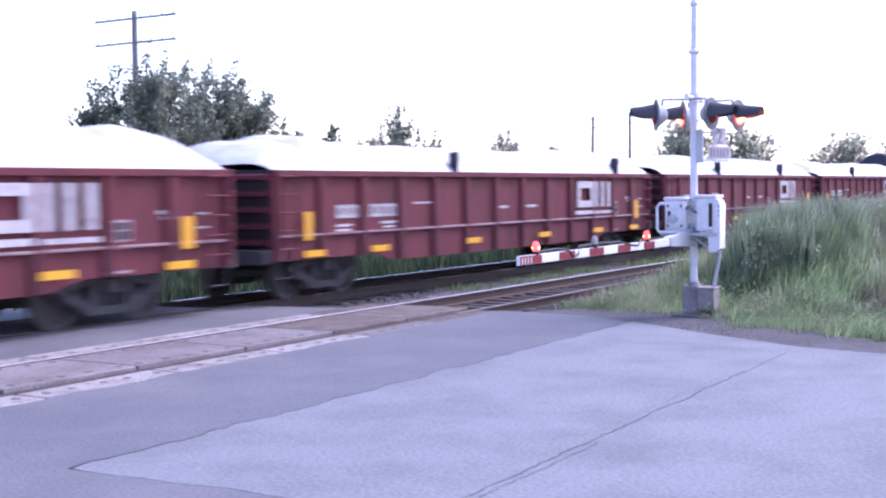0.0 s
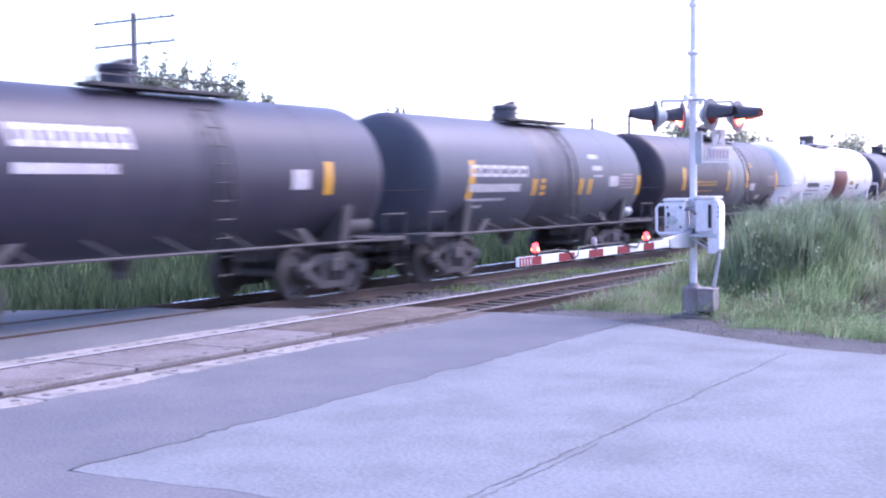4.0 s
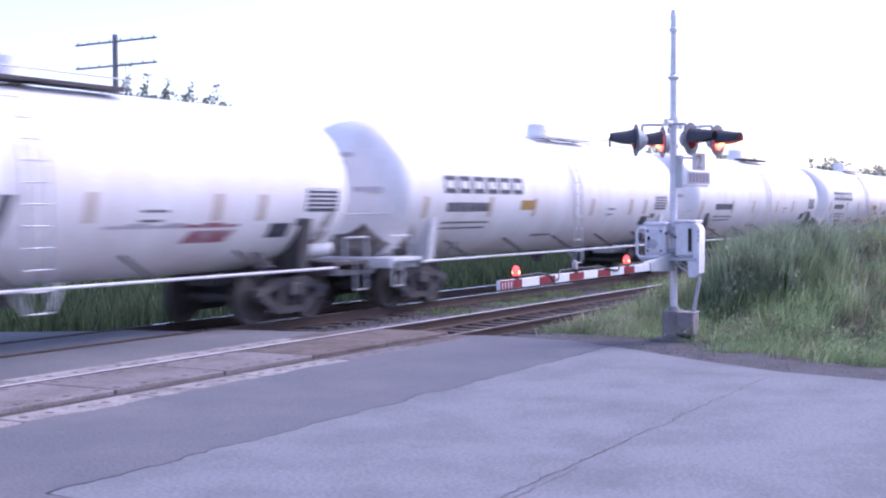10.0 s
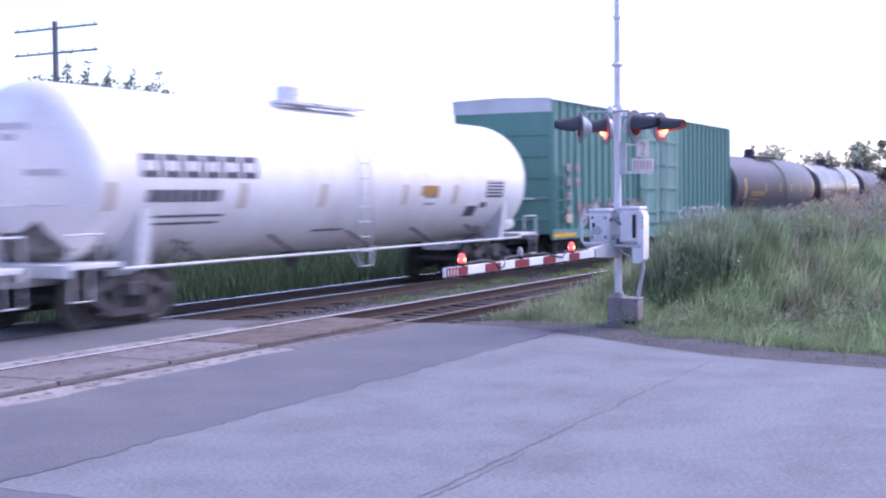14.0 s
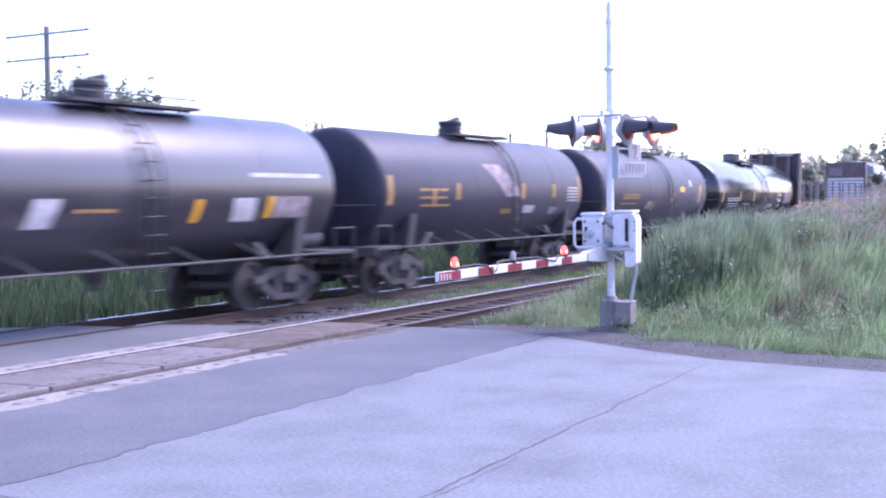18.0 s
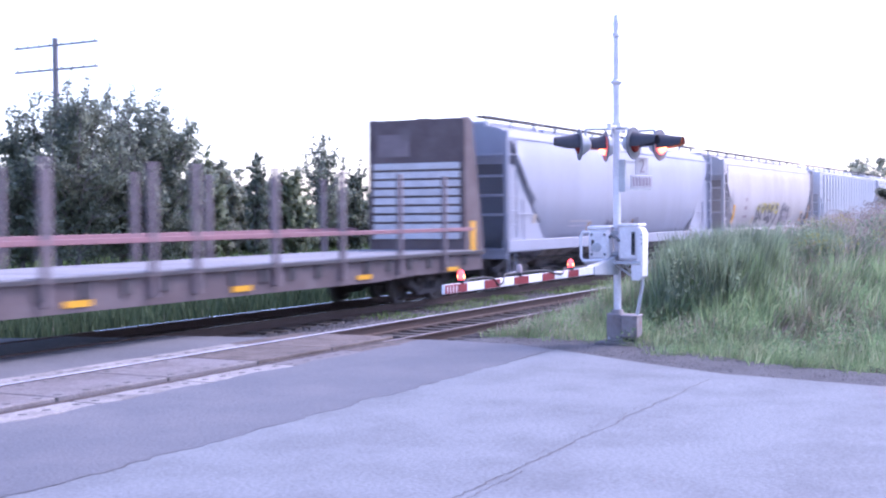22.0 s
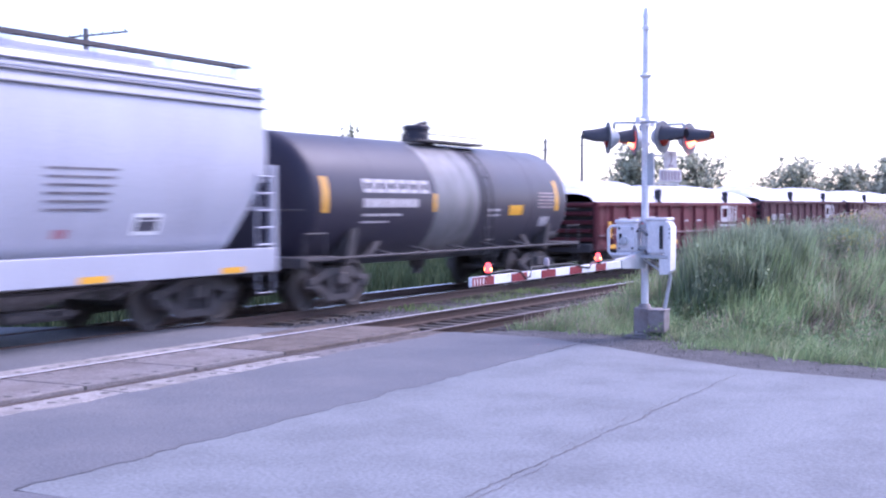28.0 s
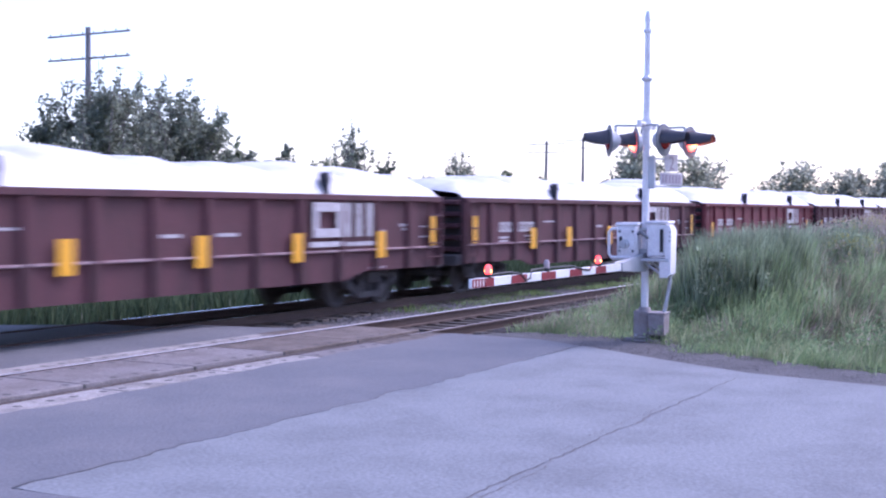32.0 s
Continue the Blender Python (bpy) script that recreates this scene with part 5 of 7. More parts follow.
def tank_car(u0, u1, label, shell, r, cz, frame_mat, rail_mat, spec):
    """Tank car: shell with dished heads on a stub frame, end platforms, top fittings, side rails and ladders."""
    c, half = start_car("tank_car", label, "tank car", u0, u1)
    e = half - 0.72
    tx = half - 2.35
    for x in (-tx, tx):
        truck(c, x)
    couplers(c, half)
    head = [(0.0, 0.0), (0.3, 0.015), (0.6, 0.075), (0.82, 0.2), (0.94, 0.36), (0.99, 0.52), (1.0, 0.66)]
    dish = spec.get("dish", 0.75)
    prof = [(k * r, -e + d * r * dish) for k, d in head] + [(k * r, e - d * r * dish) for k, d in head[::-1]]
    body = part("tank_shell", Shape().turn(prof, "x", (0, 0, cz), 48), shell, c, spec.get("shell_label", "cylindrical tank shell with dished ends"))
    for x in spec.get("welds", (-0.62, -0.3, 0.0, 0.3, 0.62)):
        part("weld_seam", Shape().turn([(r, -0.02), (r + 0.005, -0.012), (r + 0.005, 0.012), (r, 0.02)], "x", (x * e, 0, cz), 48), shell, body)
    for x0, x1, m, lab, *arc in spec.get("bands", ()):
        a0, a1 = arc or (0.0, 360.0)
        part("band", Shape().turn([(r + 0.002, x0), (r + 0.007, x0 + 0.02), (r + 0.007, x1 - 0.02), (r + 0.002, x1)], "x", (0, 0, cz), 48, a0, a1), m, body, lab)
    for s in (-1, 1):
        part("stub_sill", Shape().box(*sorted((s * (tx - 1.3), s * (half - 0.4))), -0.3, 0.3, 0.68, 1.02, 0.02), frame_mat, c)
    for s in (-1, 1):
        sad = part("saddle", Shape().slab([(-1.3, 0.9), (1.3, 0.9), (1.42, cz - 0.55), (1.2, cz - 0.8), (0.8, cz - r + 0.16), (0.0, cz - r - 0.02), (-0.8, cz - r + 0.16), (-1.2, cz - 0.8), (-1.42, cz - 0.55)], "x", s * tx - 0.14, s * tx + 0.14), frame_mat, c, "bolster saddle under the tank")
        part("end_platform", Shape().box(min(s * (e - 0.9), s * (half - 0.42)), max(s * (e - 0.9), s * (half - 0.42)), -1.5, 1.5, 0.98, 1.06, 0.01).box(min(s * (half - 0.5), s * (half - 0.4)), max(s * (half - 0.5), s * (half - 0.4)), -1.5, 1.5, 0.86, 1.06, 0.01), frame_mat, c, "steel end platform")
        part("handrail", Shape().pipe([(s * (half - 0.46), -1.48, 1.06), (s * (half - 0.46), -1.48, 1.95), (s * (half - 0.52), -1.48, 2.03), (s * (half - 1.5), -1.44, 2.03)] if spec.get("tall_rail") else [(s * (half - 0.46), -1.48, 1.06), (s * (half - 0.46), -1.48, 1.5), (s * (half - 1.2), -1.46, 1.5), (s * (half - 1.2), -1.46, 1.06)], 0.022, 6), rail_mat, c)
        part("end_rail", Shape().pipe([(s * (half - 0.46), -1.45, 1.95), (s * (half - 0.46), 1.45, 1.95)], 0.018, 6), rail_mat, c)
        part("step", Shape().pipe([(s * (half - 0.5), -1.5, 1.0), (s * (half - 0.5), -1.5, 0.5), (s * (half - 0.9), -1.5, 0.5), (s * (half - 0.9), -1.5, 1.0)], 0.02, 6), rail_mat, c)
        part("brace_plate", Shape().slab([(s * (tx - 1.0), 1.02), (s * (tx - 0.75), 1.02), (s * (tx - 1.15), 1.3), (s * (tx - 1.4), 1.3)], "y", -1.22, -1.17), STEEL, c)
    rz = 0.95 if shell is TANK_WHITE else 1.02
    for y in (-1.52, 1.52):
        part("side_rail", Shape().rod((-half + 1.6, y, rz), (half - 1.6, y, rz), 0.026, n=8), rail_mat, c, "long side handrail pipe")
    for k in range(5):
        x = -tx + 1.4 + k * (2 * tx - 2.8) / 4
        part("rail_bracket", Shape().rod((x, -1.52, rz), (x - 0.25, -1.05, cz - r * 0.72), 0.03, n=6), STEEL, c)
    bx = spec.get("barrel", 1)
    part("brake_cylinder", Shape().rod((bx * (half - 1.9), -0.95, 1.3), (bx * (half - 1.1), -0.95, 1.3), 0.17, n=16).rod((bx * (half - 1.98), -0.95, 1.3), (bx * (half - 1.9), -0.95, 1.3), 0.19, n=16), spec.get("barrel_mat", rail_mat), c, "brake cylinder on the end platform")
    # Top fittings and walkway.
    dx = spec.get("dome_x", 0.0)
    if spec.get("dome", "can") == "can":
        cr = spec.get("can_r", 0.27)
        dome = part("fitting_dome", Shape().turn([(0.0, 0.44), (cr - 0.04, 0.43), (cr, 0.39), (cr + 0.02, 0.1), (cr + 0.1, 0.06), (cr + 0.13, -0.04)], "z", (dx, 0, cz + r), 20), shell, c, "round protective housing for valves")
    else:
        dome = part("manway", Shape().turn([(0.0, 0.42), (0.31, 0.42), (0.34, 0.39), (0.34, 0.32), (0.31, 0.3), (0.31, 0.08), (0.4, 0.05), (0.42, -0.06)], "z", (dx, 0, cz + r), 18), spec.get("dome_mat", shell), c, "manway with bolted lid")
        part("valve", Shape().rod((dx + 0.1, -0.1, cz + r + 0.3), (dx + 0.1, -0.1, cz + r + 0.5), 0.12, n=10).rod((dx - 0.2, -0.1, cz + r + 0.4), (dx + 0.3, -0.1, cz + r + 0.5), 0.06, n=8), frame_mat, dome, "pressure valve on the lid")
        part("valve", Shape().rod((dx - 0.6, 0.0, cz + r - 0.02), (dx - 0.6, 0.0, cz + r + 0.2), 0.07, n=10), frame_mat, dome)
    if spec.get("spill"):
        k = random.Random(77)
        vs = []
        for i in range(17):
            x = dx - spec["spill"] + 2 * spec["spill"] * i / 16
            low_a = radians(88 - 36 * (1 - (2 * i / 16 - 1) ** 2) * k.uniform(0.6, 1.0))
            for q in range(5):
                a = radians(92) + (low_a - radians(92)) * q / 4
                vs.append((x, -(r + 0.005) * math.cos(a), cz + (r + 0.005) * math.sin(a)))
        part("spill_stain", Shape().add(vs, [(i * 5 + q, (i + 1) * 5 + q, (i + 1) * 5 + q + 1, i * 5 + q + 1) for i in range(16) for q in range(4)]), SPILL, body, "dark spill below the fittings")
    part("walkway", Shape().box(dx - 0.2, dx + spec.get("walk", 2.1), -0.75, -0.35, cz + r - 0.02, cz + r + 0.04, 0.006).box(dx - 1.3, dx + 0.1, -0.75, -0.35, cz + r - 0.02, cz + r + 0.04, 0.006), frame_mat, c, "grated walkway on the tank top")
    part("walkway_rail", Shape().pipe([(dx - 1.2, -0.78, cz + r), (dx - 1.2, -0.78, cz + r + 0.16), (dx + 1.9, -0.78, cz + r + 0.16), (dx + 1.9, -0.78, cz + r)], 0.014, 6), rail_mat, c)
    lx = dx + spec.get("ladder_dx", 0.9)
    zs = [0.62 + 0.3 * i for i in range(12) if 0.62 + 0.3 * i < cz + r]
    line = [(-r - 0.1 if z < cz else -(r + 0.1) * math.cos(math.asin(min(1, (z - cz) / (r + 0.1)))), z) for z in zs]
    if not spec.get("no_ladder"):
        lad = None
        lad_mat = GALV if shell is TANK_WHITE else BLACK
        for sx in (-0.22, 0.22):
            stile = Shape().pipe([(lx + sx, y, z) for y, z in line], 0.018, 6).pipe([(lx + sx * 2.3, -1.5, 1.02), (lx + sx, -r - 0.1, 0.62)], 0.018, 6)
            lad = part("ladder" if lad is None else "stile", stile, lad_mat, lad or c, "side ladder to the walkway" if lad is None else "")
        for y, z in line:
            part("rung", once(("tank_rung", lad_mat.name), lambda: Shape().rod((-0.22, 0, 0), (0.22, 0, 0), 0.013, n=6).mesh("rung", lad_mat)), lad_mat, lad, "", (lx, y, z))
    part("outlet_valve", Shape().turn([(0.22, cz - r + 0.05), (0.2, cz - r - 0.12), (0.12, cz - r - 0.2), (0.12, cz - r - 0.32)], "z", (dx, 0, 0), 14), STEEL, c)
    # Painted marks on the near side.
    for kind, x0, x1, z0, z1, m, *n in spec.get("marks", ()):
        if kind == "word":
            for q in word_blocks(x0, x1, z0, z1, n[0]):
                part("emblem_block", tank_decal(r, cz, *q), m, body)
        elif kind == "bar":
            for q in word_blocks(x0, x1, z0, z1, n[0], False):
                part("stencil_bar", tank_decal(r, cz, *q, 2), m, body)
        else:
            part(kind, tank_decal(r, cz, x0, x1, z0, z1, 5, n[0] if n else 0.0), m, body)
    if spec.get("soot"):  # grime splashed up over the trucks
        k = random.Random(spec["seed"])
        for s in (-1, 1):
            vs, fs, cols = [], [], 14
            for i in range(cols + 1):
                f = i / cols
                x = s * (e - 0.8 - 1.6 * f * spec["soot"])
                top = cz - r * 0.9 + 1.25 * spec["soot"] * (1 - f) ** 1.4 * k.uniform(0.55, 1.0)
                for q in range(5):
                    z = cz - r * 0.97 + (top - cz + r * 0.97) * q / 4
                    a = math.asin(max(-1, min(1, (z - cz) / r)))
                    vs.append((x, -(r + 0.004) * math.cos(a), cz + (r + 0.004) * math.sin(a)))
            fs = [(i * 5 + q, (i + 1) * 5 + q, (i + 1) * 5 + q + 1, i * 5 + q + 1) for i in range(cols) for q in range(4)]
            part("soot_stain", Shape().add(vs, fs), TANK_STAIN, body, "sooty grime over the truck")
            wide = 14 + 26 * spec["soot"]
            part("head_soot", Shape().turn([(q * r, s * (e - d * r * dish + 0.006)) for q, d in head[2:6]], "x", (0, 0, cz), 14, 258 - wide, 258 + wide), SOOT, body, "brown-black soot on the tank end")
    for s in spec.get("head_marks", ()):
        for y0, y1, z, m in s:
            part("stencil_bar", Shape().box(-e + 0.012, -e + 0.2, y0, y1, z, z + 0.1), m, body)
    return c


def hopper(u0, u1, paint, label, ribs, seed, extra):
    """Covered hopper: long body with sloped ends on a side sill, roof walkway, outlet bays and end ladders."""
    c, half = start_car("covered_hopper_car", label, "hopper car", u0, u1)
    e = half - extra.get("inset", 0.55)
    tx = half - 2.2
    for x in (-tx, tx):
        truck(c, x)
    couplers(c, half)
    eave = 4.05
    if ribs:
        prof = [(1.3, 1.05), (1.5, 1.15), (1.52, 2.0), (1.52, 3.0), (1.52, 4.0), (1.5, 4.1), (0.9, 4.28), (0.3, 4.38)]
    else:
        prof = [(1.05, 1.05), (1.3, 1.35), (1.47, 1.8), (1.56, 2.4), (1.57, 3.0), (1.54, 3.5), (1.46, 3.95), (1.3, 4.2), (0.85, 4.32), (0.3, 4.4)]
    ring = [(-y, z) for y, z in prof] + [(y, z) for y, z in prof[::-1]]
    run, high = extra.get("cut", (2.75, 3.55))
    left = [(-e + 0.3 + (run - 0.3) * q / 5, high + (1.05 - high) * q / 5) for q in range(6)]
    stations = left + [(0.0, 1.05)] + [(-x, z) for x, z in left[::-1]]
    n = len(ring)
    vs = [(x, y, max(z, zb)) for x, zb in stations for y, z in ring]
    fs = [(k * n + i, k * n + (i + 1) % n, (k + 1) * n + (i + 1) % n, (k + 1) * n + i) for k in range(len(stations) - 1) for i in range(n)]
    fs += [tuple(range(n)), tuple(range((len(stations) - 1) * n, len(stations) * n))]
    body = part("body", Shape().add(vs, fs), paint, c, "smooth rounded hopper body" if not ribs else "flat-sided hopper body")
    if ribs:
        for s in (-1, 1):
            for i in range(20):
                x = -8.74 + i * 17.48 / 19
                part("rib", once(("rib", s, paint.name), lambda: Shape().slab([(-0.09, s * 1.51), (-0.06, s * 1.6), (0.06, s * 1.6), (0.09, s * 1.51)], "z", 1.2, 4.02).mesh("rib", paint)), paint, body, "", (x, 0, 0))
    for s in (-1, 1):
        a, b = sorted((s * 1.42, s * 1.6))
        part("side_sill", Shape().box(-e, e, a, b, 0.87 if extra.get("seams") else 1.02, 1.29 if extra.get("seams") else 1.32, 0.015), paint, c, "deep side sill")
        part("eave", Shape().box(-e + 0.3, e - 0.3, *sorted((s * (1.3 if not ribs else 1.45), s * (1.56 if ribs else 1.475))), eave + (0.02 if ribs else -0.1), eave + (0.1 if ribs else -0.05), 0.01), paint, body, "horizontal roof seam")
        part("roof_walkway", Shape().box(-e - 0.1, e + 0.1, *sorted((s * 0.68, s * 0.95)), 4.505, 4.535).box(-e - 0.1, e + 0.1, *sorted((s * 0.93, s * 0.96)), 4.485, 4.55), STEEL, c, "dark grated running board")
        for i in range(13):
            x = -e + 0.3 + i * (2 * e - 0.6) / 12
            part("walkway_bracket", once(("wbr", s), lambda: Shape().box(-0.02, 0.02, *sorted((s * 0.82, s * 0.9)), 4.28, 4.5).mesh("walkway_bracket", HOP_WHITE)), HOP_WHITE, c, "", (x, 0, 0))
    if extra.get("seams"):
        for z, y in ((3.72, 1.53), (3.9, 1.49), (4.06, 1.42)):
            part("roof_seam", Shape().box(-e + 0.2, e - 0.2, -y - 0.03, -y + 0.03, z, z + 0.03, 0.008), LAMP_GREY, body, "thin dark seam line")
    for i in range(4):
        part("roof_hatch", Shape().box(-e + 1.4 + i * (2 * e - 2.8) / 4, -e + 1.1 + (i + 1) * (2 * e - 2.8) / 4, -0.3, 0.3, 4.38, 4.52, 0.03), paint, c)
    for s in (-1, 1):
        x0, x1 = sorted((s * e, s * (e - 0.12)))
        for y in (-1.52, 1.52):
            part("end_post", Shape().box(x0, x1, y - 0.06, y + 0.06, 1.0, 2.75 if extra.get("seams") else 4.15, 0.01), paint, c, "corner post")
        part("end_sheet", Shape().box(*sorted((s * (e - 0.23), s * (e - 0.28))), -1.46, 1.46, 3.3, 4.12), paint, c)
        part("end_platform", Shape().box(*sorted((s * (e - 2.4), s * e)), -1.5, 1.5, 1.0, 1.06).box(*sorted((s * (e - 0.1), s * e)), -1.55, 1.55, 0.85, 1.1), paint, c)
        for z in ((1.95, 2.45) if extra.get("seams") else (1.95, 2.45, 2.95, 3.5)):
            part("end_crossbar", Shape().box(x0, x1, -1.46, 1.46, z, z + 0.06, 0.006), paint, c)
        ladder(c, "end_ladder", s * (e - 0.36), -1.57, 1.35, 2.55 if extra.get("seams") else 3.9, 0.46, 5 if extra.get("seams") else 8, paint, "ladder at the car's corner", 0.018)
        if not extra.get("seams"):
            part("handrail", Shape().pipe([(s * (e - 0.6), -1.55, 2.0), (s * (e - 1.7), -1.5, 2.0)], 0.018, 6).pipe([(s * (e - 1.1), -1.55, 1.3), (s * (e - 1.1), -1.52, 2.4)], 0.018, 6), paint, c)
        if extra.get("end_panel"):
            part("end_panel", Shape().slab([(s * (e - 0.2), 1.3), (s * (e - 0.2), 3.2), (s * (e - 0.7), 3.3), (s * (e - 2.75), 1.3)], "y", -1.46, -1.42), paint, c, "flat triangular end panel")
        part("step", Shape().pipe([(s * (e - 0.1), -1.55, 1.0), (s * (e - 0.1), -1.55, 0.5), (s * (e - 0.55), -1.55, 0.5), (s * (e - 0.55), -1.55, 1.0)], 0.018, 6), paint, c)
    bays = extra.get("bays", 3)
    for i in range(bays):
        x = (i - (bays - 1) / 2) * (2 * e - 6.0) / bays
        w = (2 * e - 6.0) / bays * 0.46
        bay = Shape()
        bay.add([(x - w, -1.2, 1.06), (x + w, -1.2, 1.06), (x + w, 1.2, 1.06), (x - w, 1.2, 1.06), (x - 0.4, -0.5, 0.48), (x + 0.4, -0.5, 0.48), (x + 0.4, 0.5, 0.48), (x - 0.4, 0.5, 0.48)], [(0, 1, 5, 4), (1, 2, 6, 5), (2, 3, 7, 6), (3, 0, 4, 7), (4, 5, 6, 7), (0, 3, 2, 1)])
        bay_ob = part("outlet_bay", bay, BAY_GRIME, c, "grimy pyramid outlet bay")
        part("gate_frame", Shape().box(x - 0.62, x + 0.62, -0.8, 0.8, 0.3, 0.48, 0.02).box(x - 0.7, x + 0.7, -0.86, -0.8, 0.36, 0.44), STEEL, bay_ob, "sliding gate frame")
        part("gate_shaft", Shape().rod((x + 0.2, -1.15, 0.42), (x + 0.2, 1.15, 0.42), 0.035, n=6), STEEL, bay_ob)
    for i in range(bays + 1):
        x = (i - bays / 2) * (2 * e - 6.0) / bays
        part("cross_bearer", Shape().slab([(-1.45, 1.05), (1.45, 1.05), (1.0, 0.72), (0.5, 0.5), (-0.5, 0.5), (-1.0, 0.72)], "x", x - 0.05, x + 0.05), BAY_GRIME, c)
    part("center_sill", Shape().box(-half + 0.4, half - 0.4, -0.25, 0.25, 0.7, 1.0, 0.02), STEEL, c)
    part("brake_pipe", Shape().rod((-e + 2, -0.9, 0.75), (e - 2, -0.9, 0.75), 0.03, n=6), STEEL, c)
    for spots, m, nm, yy in extra.get("marks", ()):
        flat_marks(c, yy, spots, m, nm)
    for args in extra.get("tags", ()):
        tag(body, prof, *args)
    # Marks that follow the bulged side.
    for i, (x0, x1, z0, z1, m, nm) in enumerate(extra.get("curved", ())):
        pts = []
        for k in range(7):
            z = z0 + (z1 - z0) * k / 6
            for (ya, za), (yb, zb) in zip(prof, prof[1:]):
                if za <= z <= zb:
                    y = ya + (yb - ya) * (z - za) / (zb - za)
                    break
            pts += [(x0, -y - 0.008 - 0.001 * i, z), (x1, -y - 0.008 - 0.001 * i, z)]
        part(nm, Shape().add(pts, [(2 * k, 2 * k + 1, 2 * k + 3, 2 * k + 2) for k in range(6)]), m, body)
    return c


def stroke(parent, prof, pts, width, material, lift=0.01):
    """A sprayed stroke following a bulged side through points (x, z)."""
    vs = []
    for k, (x, z) in enumerate(pts):
        (xa, za), (xb, zb) = pts[max(0, k - 1)], pts[min(len(pts) - 1, k + 1)]
        d = math.hypot(xb - xa, zb - za) or 1.0
        nx, nz = -(zb - za) / d, (xb - xa) / d
        w = width * (0.6 + 0.5 * math.sin(k * 0.7) ** 2)
        for s in (-1, 1):
            px, pz = x + s * nx * w, max(prof[0][1] + 0.02, z + s * nz * w)
            for (ya, z0), (yb, z1) in zip(prof, prof[1:]):
                if z0 <= pz <= z1:
                    y = ya + (yb - ya) * (pz - z0) / (z1 - z0)
                    break
            vs.append((px, -y - lift, pz))
    part("spray_paint", Shape().add(vs, [(2 * k, 2 * k + 1, 2 * k + 3, 2 * k + 2) for k in range(len(pts) - 1)]), material, parent)


def tag(parent, prof, x0, x1, zc, h, n, width, material, seed, lift=0.01):
    """A row of curly sprayed loops."""
    r = random.Random(seed)
    w = (x1 - x0) / n
    for i in range(n):
        cx, a0, turns = x0 + (i + 0.5) * w, r.uniform(0, 6.3), r.uniform(0.6, 1.3)
        kx, kz = w * r.uniform(0.35, 0.6), h * r.uniform(0.35, 0.55)
        pts = [(cx + kx * math.cos(a0 + 6.3 * turns * q / 16) * (1 - 0.4 * q / 16) + 0.12 * math.sin(q * 0.9), zc + kz * math.sin(a0 + 6.3 * turns * q / 16 + 0.4) + 0.06 * math.sin(q + i)) for q in range(17)]
        stroke(parent, prof, pts, width * r.uniform(0.7, 1.3), material, lift + 0.002 * i)


